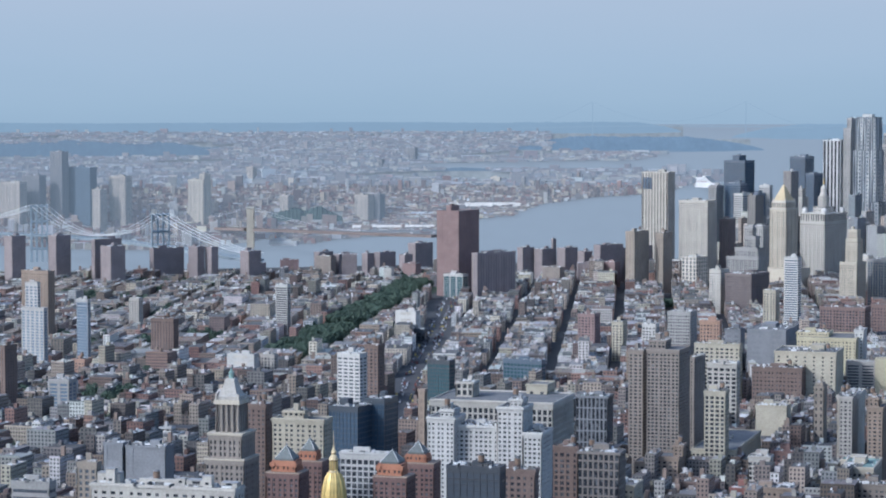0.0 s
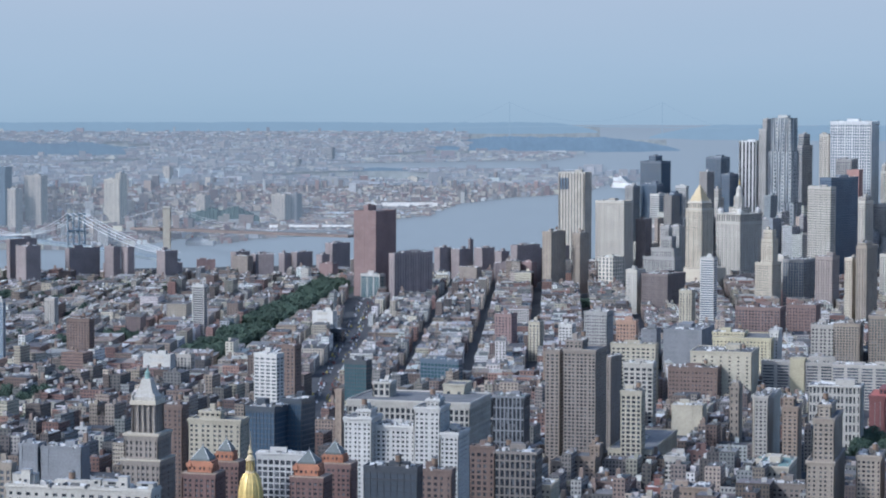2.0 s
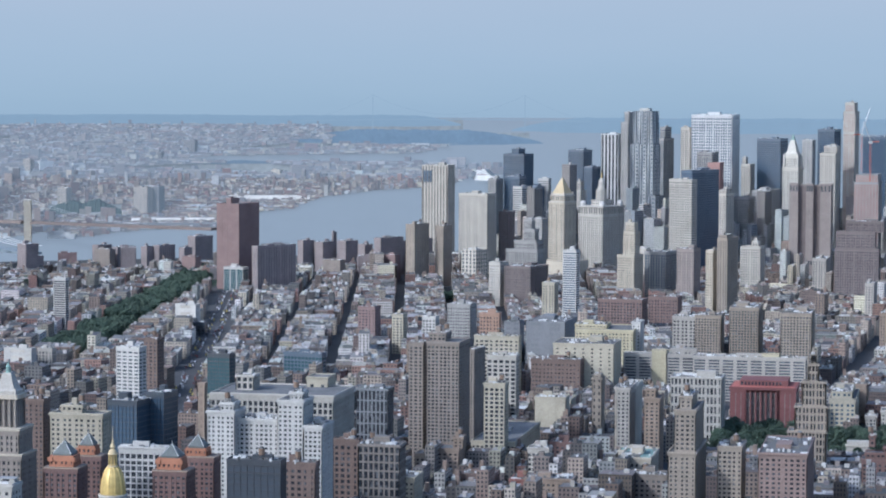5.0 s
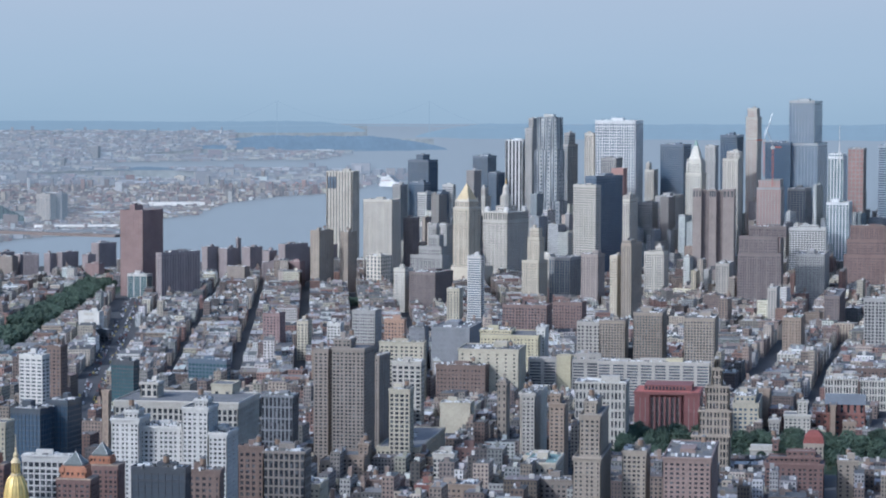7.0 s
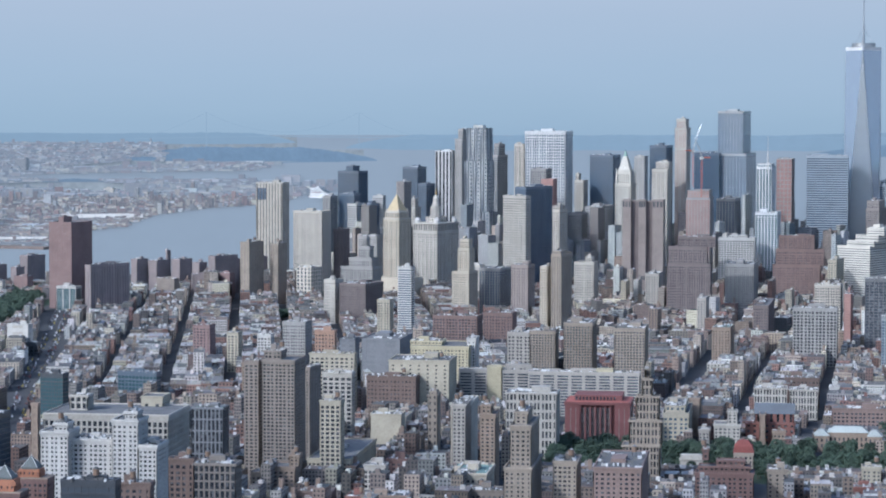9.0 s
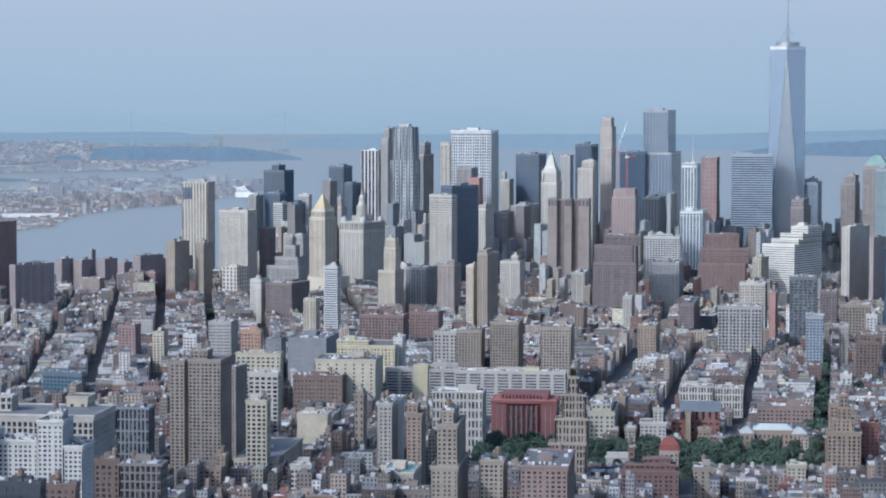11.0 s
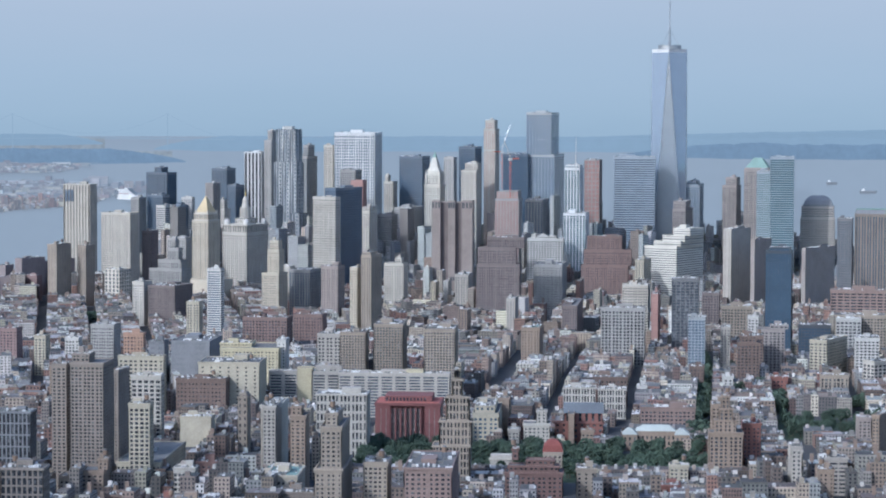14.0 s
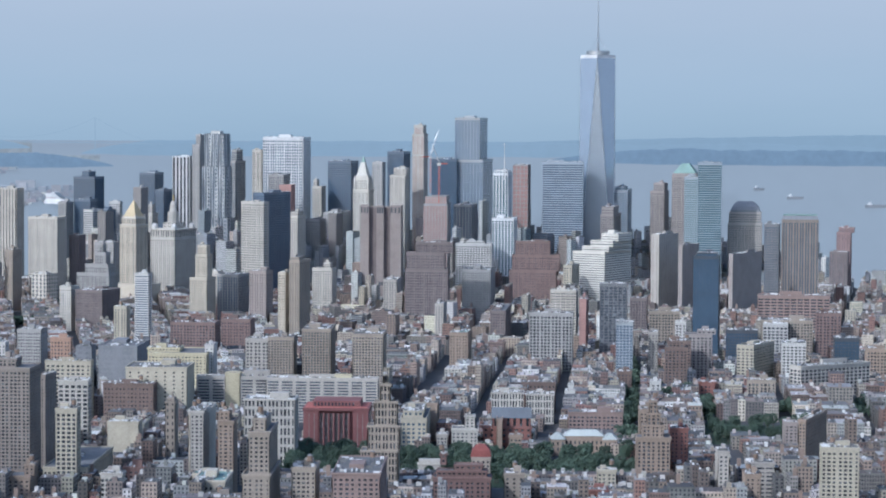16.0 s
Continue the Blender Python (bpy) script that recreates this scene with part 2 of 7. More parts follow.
        me.update()
        return me


def part(name, solid, material, parent, label=""):
    me = solid.mesh(name)
    me.materials.append(MATS[material])
    ob = new(name, me)
    ob.parent = parent
    if label:
        tagged(ob, label)
    return ob


FOOTPRINTS = []


def thing(name, label, category, x, y, rot=0.0, reach=0.0, group=""):
    """An empty at a thing's base, set on the ground, drawn in with the distance."""
    k = drawn_in(math.hypot(x, y))
    ob = new(name)
    ob.matrix_world = Matrix.Translation(far_point(x, y)) @ pose(0, 0, 0, 0, 0, rot) @ Matrix.Scale(k, 4)
    if reach:
        FOOTPRINTS.append((x, y, reach))
    return tagged(ob, label, category, group)


def facade(parent, w, d, z0, z1, wall, glass, bay, floor, pier, band, proud, oy=0.0, ox=0.0):
    """One storeyed block: glazing behind upright piers and floor bands."""
    part("glazing", Solid().box(ox - w / 2 + proud, ox + w / 2 - proud, oy - d / 2 + proud, oy + d / 2 - proud, z0, z1 - 0.3), glass, parent)
    s = Solid()
    n = max(1, round((z1 - z0) / floor))
    fh = (z1 - z0) / n
    if band > 0:
        g = proud * 0.4
        for i in range(n):
            a = z0 + i * fh
            s.box(ox - w / 2 + g, ox + w / 2 - g, oy - d / 2 + g, oy + d / 2 - g, a, a + fh * band)
    rhythm = 2 + int(w * 7 + z1 * 3) % 3
    if band > 0 and floor < 6 and z1 - z0 > 12:
        s.box(ox - w / 2 - 0.1, ox + w / 2 + 0.1, oy - d / 2 - 0.1, oy + d / 2 + 0.1, z1 - fh * 0.75, z1 - 0.05)
        if rhythm == 3:
            s.box(ox - w / 2 - 0.25, ox + w / 2 + 0.25, oy - d / 2 - 0.25, oy + d / 2 + 0.25, z1 - fh * 2.15, z1 - fh * 1.9)
    if pier > 0:
        for length, along_x in ((w, True), (d, False)):
            m = max(1, round(length / bay))
            st = length / m
            for i in range(m + 1):
                c = -length / 2 + i * st
                half = st * pier / 2
                if 0.4 <= pier <= 0.65 and bay < 6:
                    # windows in pairs or threes between wider piers
                    half *= 1.35 if i % rhythm == 0 or i == m else 0.8
                lo, hi = max(c - half, -length / 2), min(c + half, length / 2)
                if along_x:
                    s.box(ox + lo, ox + hi, oy - d / 2, oy - d / 2 + proud * 1.5, z0, z1)
                    s.box(ox + lo, ox + hi, oy + d / 2 - proud * 1.5, oy + d / 2, z0, z1)
                else:
                    s.box(ox - w / 2 + 0.004, ox - w / 2 + proud * 1.5, oy + lo, oy + hi, z0, z1)
                    s.box(ox + w / 2 - proud * 1.5, ox + w / 2 - 0.004, oy + lo, oy + hi, z0, z1)
    tagged(part("wall", s, wall, parent), kind="stuff")


def roof_top(parent, w, d, z, wall, roof, seed, ox=0.0, oy=0.0, tank=True, plant=True):
    """Parapet, roof skin, stair bulkhead, plant boxes and a water tank."""
    rnd = random.Random(seed)
    s = Solid()
    t = 0.5
    s.box(ox - w / 2 - 0.15, ox + w / 2 + 0.15, oy - d / 2 - 0.15, oy - d / 2 + t, z - 0.8, z + 1.1)
    s.box(ox - w / 2 - 0.15, ox + w / 2 + 0.15, oy + d / 2 - t, oy + d / 2 + 0.15, z - 0.8, z + 1.1)
    s.box(ox - w / 2 - 0.15, ox - w / 2 + t, oy - d / 2 + t, oy + d / 2 - t, z - 0.8, z + 1.1)
    s.box(ox + w / 2 - t, ox + w / 2 + 0.15, oy - d / 2 + t, oy + d / 2 - t, z - 0.8, z + 1.1)
    part("parapet", s, wall, parent)
    deck = part("roof", Solid().box(ox - w / 2 + t, ox + w / 2 - t, oy - d / 2 + t, oy + d / 2 - t, z - 0.5, z + 0.1), roof, parent)
    if plant:
        bw, bd, bh = w * rnd.uniform(0.2, 0.4), d * rnd.uniform(0.2, 0.4), rnd.uniform(3, 6)
        bx, by = ox + w * rnd.uniform(-0.2, 0.2), oy + d * rnd.uniform(-0.15, 0.2)
        part("bulkhead", Solid().box(bx - bw / 2, bx + bw / 2, by - bd / 2, by + bd / 2, z + 0.1, z + bh), wall, parent)
        for i in range(3):
            px, py = ox + w * rnd.uniform(-0.4, 0.4), oy + d * rnd.uniform(-0.4, 0.4)
            a, b, c = rnd.uniform(0.8, 2), rnd.uniform(0.8, 2), rnd.uniform(1, 2.5)
            part("roof_plant", Solid().box(px - a, px + a, py - b, py + b, z + 0.1, z + c), "pale_concrete", deck)
        # vents, ducts and hatches too small to count
        if w * d > 120:
            for material in ("roof_tar", "white_metal"):
                s = Solid()
                for i in range(min(16, int(w * d / 45))):
                    px, py = ox + w * rnd.uniform(-0.45, 0.45), oy + d * rnd.uniform(-0.45, 0.45)
                    a, b = rnd.choice(((0.5, 0.5), (0.7, 1.2), (2.6, 0.45), (0.45, 2.6), (1.3, 0.9)))
                    s.box(px - a, px + a, py - b, py + b, z + 0.1, z + rnd.uniform(0.8, 2.2))
                tagged(part("roof_clutter", s, material, deck), kind="stuff")
    if tank:
        tx, ty = ox + w * rnd.uniform(-0.35, 0.35), oy + d * rnd.uniform(-0.3, 0.3)
        s = Solid()
        for ax in (-1.2, 1.2):
            for ay in (-1.2, 1.2):
                s.box(tx + ax - 0.12, tx + ax + 0.12, ty + ay - 0.12, ty + ay + 0.12, z + 0.1, z + 3.6)
        barrel = part("water_tank", Solid().turn(tx, ty, ((1.9, z + 3.5), (1.9, z + 7.2)), 10), "tank_wood", parent)
        tagged(part("stand", s, "dark_metal", barrel), kind="stuff")
        part("tank_roof", Solid().turn(tx, ty, ((2.1, z + 7.2), (0.1, z + 8.6)), 10), "roof_tar", barrel)


SEED = [0]


def tower(name, label, x, y, w, d, h, rot, wall, glass="dark_glass", bay=4.0, floor=3.5, pier=0.5, band=0.5, proud=0.35, roof="roof_tar", tiers=(), tank=False, plant=True, category="building"):
    """A tall building: a storeyed block, set-back tiers (width, depth, top, across, along), a roof with its plant."""
    SEED[0] += 1
    if glass == "dark_glass":
        pier, band = min(pier * 0.97, 0.8), min(band, 0.7)
    ob = thing(name, label, category, x, y, rot, math.hypot(w, d) / 2)
    z = 0.0
    blocks = [(w, d, h, 0.0, 0.0)] + list(tiers)
    for i, (bw, bd, top, ox, oy) in enumerate(blocks):
        facade(ob, bw, bd, z, top, wall, glass, bay, floor, pier, band, proud, oy, ox)
        last = i == len(blocks) - 1
        roof_top(ob, bw, bd, top, wall, roof, SEED[0] * 7 + i, ox, oy, tank and last, plant and last)
        if glass == "dark_glass" and y < 2900 and top > 14:
            for a, b, c, e in ((-bw / 2 - 0.7, bw / 2 + 0.7, -bd / 2 - 0.7, -bd / 2 - 0.15), (bw / 2 + 0.15, bw / 2 + 0.7, -bd / 2 - 0.15, bd / 2)):
                part("cornice", Solid().box(ox + a, ox + b, oy + c, oy + e, top - 0.7, top + 0.5), wall, ob)
        z = top
    return ob

# ---- ground, water, distance ----
def ring_sheet(name, near, far, az0, az1, steps, rings, z, material, label, wave=0.0):
    """A sector of ground seen from the viewpoint, out to the horizon."""
    v, f = [], []
    for i in range(rings + 1):
        dist = near * (far / near) ** (i / rings)
        for j in range(steps + 1):
            a = radians(az0 + (az1 - az0) * j / steps)
            v.append(far_point(dist * math.sin(a), dist * math.cos(a), z))
    for i in range(rings):
        for j in range(steps):
            a = i * (steps + 1) + j
            f.append((a, a + 1, a + steps + 2, a + steps + 1))
    me = bpy.data.meshes.new(name)
    me.from_pydata(v, [], f)
    me.materials.append(MATS[material])
    return tagged(new(name, me), label, name, kind="structure")


def shore(name, points, z, material, label, cut=40.0):
    """A stretch of land with a straight-edged shore, in real metres, set on the distance."""
    bm = bmesh.new()
    face = bm.faces.new([bm.verts.new((x, y, z)) for x, y in points])
    bmesh.ops.triangulate(bm, faces=[face])
    for _ in range(6):
        long = [e for e in bm.edges if e.calc_length() > max(160, 0.045 * (e.verts[0].co.xy.length - 3400))]
        if not long:
            break
        bmesh.ops.subdivide_edges(bm, edges=long, cuts=1)
    for q in bm.verts:
        q.co = far_point(*q.co)
    me = bpy.data.meshes.new(name)
    bm.to_mesh(me)
    bm.free()
    me.materials.append(MATS[material])
    return tagged(new(name, me), label, name, kind="structure")


def polar(az, dist):
    return dist * math.sin(radians(az)), dist * math.cos(radians(az))


# one haze colour, given as emission to the far materials
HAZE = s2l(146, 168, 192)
# this glow stands in for the sky's reflection and the haze over water
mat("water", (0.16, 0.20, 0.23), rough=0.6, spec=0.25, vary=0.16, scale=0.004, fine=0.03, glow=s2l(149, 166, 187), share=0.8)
# shore ground: haze put in as an even emission
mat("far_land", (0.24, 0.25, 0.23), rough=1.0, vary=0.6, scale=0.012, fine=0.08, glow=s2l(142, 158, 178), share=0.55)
# hill blue is painted haze, nearly all of it emission
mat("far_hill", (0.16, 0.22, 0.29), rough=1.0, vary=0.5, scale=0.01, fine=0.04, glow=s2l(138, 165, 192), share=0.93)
# far roofs, walls and glass, each with haze painted in
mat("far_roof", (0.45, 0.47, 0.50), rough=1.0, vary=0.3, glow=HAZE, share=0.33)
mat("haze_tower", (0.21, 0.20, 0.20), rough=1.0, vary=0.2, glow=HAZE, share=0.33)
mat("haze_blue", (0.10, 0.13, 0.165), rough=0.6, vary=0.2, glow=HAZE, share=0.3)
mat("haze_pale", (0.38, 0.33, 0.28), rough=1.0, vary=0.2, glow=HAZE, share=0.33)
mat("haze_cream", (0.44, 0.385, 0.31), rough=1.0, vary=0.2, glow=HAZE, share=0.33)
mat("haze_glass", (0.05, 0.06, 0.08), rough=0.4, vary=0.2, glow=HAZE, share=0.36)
# headland and woods: haze mixed in as emission, least for the near trees
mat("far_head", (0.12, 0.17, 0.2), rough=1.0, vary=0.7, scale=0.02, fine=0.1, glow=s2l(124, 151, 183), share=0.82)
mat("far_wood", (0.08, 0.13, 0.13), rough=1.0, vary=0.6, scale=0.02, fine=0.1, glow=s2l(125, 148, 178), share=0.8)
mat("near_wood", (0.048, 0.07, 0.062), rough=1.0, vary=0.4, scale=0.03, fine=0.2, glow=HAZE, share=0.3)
# white sheds carry a pale emission that stands for haze
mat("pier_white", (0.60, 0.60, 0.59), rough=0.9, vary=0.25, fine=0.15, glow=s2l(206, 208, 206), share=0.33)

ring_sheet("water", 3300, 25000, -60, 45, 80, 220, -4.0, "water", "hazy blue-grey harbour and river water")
# Manhattan: one sheet from under the viewpoint to the rivers and the tip
shore("ground", [(-2600, -4300), (1300, -4300), (1150, 3300), (640, 4200), (560, 5000), (420, 5550), (60, 5700), (-420, 5350), (-760, 4900), (-1200, 4560), (-1620, 4300), (-2300, 3900), (-2900, 3600)], 0.0, "asphalt", "dark grey asphalt streets between the houses")
# the shore across the river: bearing and distance of its near edge, then the bay behind it
NEAR_SHORE = ((-40, 6200), (-29, 5600), (-24.1, 5150), (-22.2, 5130), (-20.4, 5480), (-19.6, 5300), (-18.2, 5560), (-16.7, 5700), (-16.2, 6150), (-14.9, 6500), (-14.2, 7190), (-12.9, 7660), (-12.0, 7840), (-11.3, 8150), (-10.9, 8700), (-10.1, 9200))
BAY_NEAR = ((-17.4, 10800), (-16.7, 10400), (-12.4, 10300), (-10.1, 9500))
BAY_FAR = ((-17.4, 10900), (-16.7, 11250), (-12.0, 11790), (-11.4, 13460), (-9.5, 14340))


def on_far_land(az, dist):
    """Whether the far shore, and not water, lies at this bearing and distance."""
    def edge(rows):
        return np.interp(az, [r[0] for r in rows], [r[1] for r in rows])
    if az > -9.5 or dist < edge(NEAR_SHORE):
        return False
    if az < -17.4:
        return True
    if dist < edge(BAY_NEAR):
        return az < -10.1
    return edge(BAY_FAR) < dist and (az < -11 or dist < 17000)


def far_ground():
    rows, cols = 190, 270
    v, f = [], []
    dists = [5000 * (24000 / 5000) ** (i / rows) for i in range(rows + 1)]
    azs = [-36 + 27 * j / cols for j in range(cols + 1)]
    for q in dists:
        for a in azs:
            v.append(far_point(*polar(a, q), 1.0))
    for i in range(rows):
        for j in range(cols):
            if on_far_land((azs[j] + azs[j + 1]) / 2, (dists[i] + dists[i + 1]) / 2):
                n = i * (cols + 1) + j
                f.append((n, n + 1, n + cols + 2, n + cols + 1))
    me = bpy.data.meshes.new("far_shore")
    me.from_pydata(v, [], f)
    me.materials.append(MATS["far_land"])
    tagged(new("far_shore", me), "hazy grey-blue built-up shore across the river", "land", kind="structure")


far_ground()
sky_sheet = Solid()
N = 48
for i in range(N + 1):
    a = radians(-62 + 110 * i / N)
    sky_sheet.v += [(4962 * math.sin(a), 4962 * math.cos(a), 150.0), (4962 * math.sin(a), 4962 * math.cos(a), 1500.0)]
for i in range(N):
    sky_sheet.f.append((2 * i + 1, 2 * i + 3, 2 * i + 2, 2 * i))
me = sky_sheet.mesh("backdrop")
me.materials.append(MATS["haze_sky"])
tagged(new("backdrop", me), "pale blue summer sky fading into haze", "sky", kind="structure")

# ---- the city's many houses ----
WALLS = [(0.22, 0.125, 0.10), (0.26, 0.15, 0.115), (0.17, 0.115, 0.095), (0.34, 0.275, 0.21), (0.44, 0.385, 0.30), (0.25, 0.215, 0.18), (0.47, 0.44, 0.39), (0.56, 0.55, 0.52), (0.20, 0.15, 0.12), (0.29, 0.22, 0.17),
         (0.21, 0.20, 0.19), (0.14, 0.125, 0.115), (0.38, 0.32, 0.25), (0.30, 0.295, 0.28), (0.52, 0.46, 0.34), (0.17, 0.13, 0.11)]
STONE = [(0.40, 0.40, 0.39), (0.33, 0.32, 0.31), (0.46, 0.43, 0.38), (0.28, 0.25, 0.23), (0.24, 0.26, 0.28), (0.52, 0.51, 0.49), (0.36, 0.30, 0.24)]
ROOFS = [(0.22, 0.215, 0.205), (0.30, 0.29, 0.27), (0.155, 0.15, 0.145), (0.10, 0.098, 0.095), (0.07, 0.07, 0.07), (0.50, 0.48, 0.44), (0.23, 0.19, 0.155), (0.19, 0.135, 0.11), (0.095, 0.093, 0.09), (0.36, 0.34, 0.30), (0.12, 0.115, 0.11)]

BRICKS = [w for w in WALLS if sum(w) < 1.0]
TAR_ROOFS = [(0.11, 0.105, 0.10), (0.075, 0.074, 0.073), (0.14, 0.13, 0.12), (0.06, 0.06, 0.06), (0.11, 0.09, 0.08), (0.22, 0.21, 0.20), (0.38, 0.365, 0.34)]


class Houses:
    """Gathers many simple houses into one mesh with a colour and window rows of their own."""

    def __init__(self, wall="house_wall", roof="house_roof"):
        self.v, self.f, self.c, self.uv, self.mi = [], [], [], [], []
        self.wall, self.roof = wall, roof

    def block(self, x, y, w, d, z0, z1, rot, wall, roof, k=1.0, plain=False):
        c, s = math.cos(rot), math.sin(rot)
        n = len(self.v)
        cx, cy, _ = (x * k, y * k, 0)
        for zz in (z0, z1):
            for a, b in ((-w / 2, -d / 2), (w / 2, -d / 2), (w / 2, d / 2), (-w / 2, d / 2)):
                self.v.append((cx + (a * c - b * s) * k, cy + (a * s + b * c) * k, EYE.z + (zz - EYE.z) * k))
        self.f += [(n, n + 1, n + 5, n + 4), (n + 1, n + 2, n + 6, n + 5), (n + 2, n + 3, n + 7, n + 6), (n + 3, n, n + 4, n + 7), (n + 4, n + 5, n + 6, n + 7)]
        h = z1 - z0
        pitch = 2.1 + (abs(x * 7.3 + y * 3.1) % 1.0) * 1.5
        for length in (w, d, w, d):
            m = max(1, round(length / pitch)) * 2.7
            hh = max(1, round(h / 3.3)) * 3.3
            self.uv += [(0, 0), (m, 0), (m, hh), (0, hh)]
            self.c += [wall] * 4
        self.uv += [(0, 0)] * 4
        self.c += [roof] * 4
        self.mi += [1, 1, 1, 1, 1] if plain else [0, 0, 0, 0, 1]

    def mesh(self, name):
        me = bpy.data.meshes.new(name)
        me.from_pydata(self.v, [], self.f)
        me.materials.append(MATS[self.wall])
        me.materials.append(MATS[self.roof])
        me.polygons.foreach_set("material_index", self.mi)
        uv = me.uv_layers.new(name="UVMap")
        uv.data.foreach_set("uv", np.array(self.uv, dtype=np.float32).ravel())
        col = me.color_attributes.new("paint", 'FLOAT_COLOR', 'CORNER')
        rgba = np.ones((len(self.c), 4), dtype=np.float32)
        rgba[:, :3] = self.c
        col.data.foreach_set("color", rgba.ravel())
        me.update()
        return me


def shade(rnd, rgb, amount=0.22):
    g = 0.9 + rnd.uniform(-amount, amount)
    return tuple(min(0.85, max(0.01, c * g * (1 + rnd.uniform(-0.04, 0.04)))) for c in rgb)


PARKS = []       # x, y, half width, half length, turn


def in_park(x, y):
    for px, py, a, b, turn in PARKS:
        c, s = math.cos(radians(-turn)), math.sin(radians(-turn))
        u, v = (x - px) * c - (y - py) * s, (x - px) * s + (y - py) * c
        if abs(u) < a and abs(v) < b:
            return True
    return False


def taken(x, y, r):
    for fx, fy, reach in FOOTPRINTS:
        if (x - fx) ** 2 + (y - fy) ** 2 < (reach * 0.85 + r) ** 2:
            return True
    return False


def house_on(hs, rnd, x, y, w, d, h, rot, k=1.0, clutter=True):
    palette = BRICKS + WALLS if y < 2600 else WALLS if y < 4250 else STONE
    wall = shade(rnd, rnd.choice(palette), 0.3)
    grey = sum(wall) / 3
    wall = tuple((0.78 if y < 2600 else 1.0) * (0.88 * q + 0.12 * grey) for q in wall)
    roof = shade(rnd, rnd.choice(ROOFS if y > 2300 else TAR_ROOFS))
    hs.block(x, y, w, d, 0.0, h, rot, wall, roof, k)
    if not clutter:
        return
    c, s = math.cos(rot), math.sin(rot)

    def put(u, v, a, b, z0, z1, col):
        hs.block(x + u * c - v * s, y + u * s + v * c, a, b, z0, z1, rot, col, col, k, True)
    # parapet on the street side, stair head, plant
    put(0, -d / 2 + 0.25, w, 0.5, h, h + 1.0, shade(rnd, wall, 0.3))
    if rnd.random() < 0.8:
        col = shade(rnd, rnd.choice(((0.42, 0.40, 0.37), (0.28, 0.25, 0.22), (0.52, 0.50, 0.46), wall, wall, wall)))
        put(rnd.uniform(-0.3, 0.3) * w, rnd.uniform(-0.3, 0.3) * d, rnd.uniform(2.2, 4), rnd.uniform(3, 5), h, h + rnd.uniform(2.4, 4.2), col)
    for _ in range(rnd.randint(1, 5)):
        g = rnd.choice((0.06, 0.1, 0.16, 0.25, 0.55))
        a = rnd.uniform(0.8, 2.2)
        put(rnd.uniform(-0.4, 0.4) * w, rnd.uniform(-0.42, 0.42) * d, a, a * rnd.uniform(0.6, 1.8), h, h + rnd.uniform(0.8, 2.0), (g, g, g))
    if rnd.random() < 0.14 and h > 18:
        put(rnd.uniform(-0.3, 0.3) * w, rnd.uniform(-0.3, 0.3) * d, 3, 3, h, h + rnd.uniform(6, 8), (0.2, 0.15, 0.12))


def lots(seed, ox, oy, turn, u0, u1, v0, v1, avenue, street, wide, h0, h1, tall, inside):
    """Blocks of houses on a turned street grid; yields each lot's place, size and height."""
    rnd = random.Random(seed)
    c, s = math.cos(radians(turn)), math.sin(radians(turn))
    u = u0
    while u < u1:
        v = v0
        while v < v1:
            # one block: two rows of lots back to back
            for row in (0, 1):
                p = u
                while p < u + avenue - wide:
                    w = min(rnd.choice((6.5, 7.5, 7.5, 8, 9, 12, 15, 19, 26)), u + avenue - wide - p)
                    if w < 5:
                        break
                    d = (street - 16) / 2 * rnd.uniform(0.78, 0.98)
                    h = rnd.uniform(h0, h1)
                    if rnd.random() < tall:
                        h *= rnd.uniform(1.3, 1.9)
                    q = v + (d / 2 if row == 0 else street - 16 - d / 2)
                    uu, vv = p + w / 2, q
                    x, y = ox + uu * c - vv * s, oy + uu * s + vv * c
                    p += w + 0.05
                    if inside(x, y) and not in_park(x, y) and not taken(x, y, min(w, d) / 2):
                        yield rnd, x, y, w - 0.1, d, h, radians(turn)
            v += street
        u += avenue

# parks: Washington Square, the long park beside Chrystie Street, smaller greens
PARKS += [(-60, 2212, 172, 88, 0), (-1107, 3370, 38, 590, 9.3), (235, 2492, 55, 76, 0)]

# the wide avenue that runs out of the square
PARKS.append((-875, 2890, 19, 965, 14.2))
# the wide street that runs down from the square
PARKS.append((-71, 3360, 8, 620, -2.5))
# housing greens in the east
PARKS += [(-1610, 3530, 75, 50, 0), (-1510, 3475, 22, 40, 0), (-1232, 2905, 22, 36, 0), (-1190, 2985, 28, 26, 0), (-765, 4024, 26, 16, 0)]

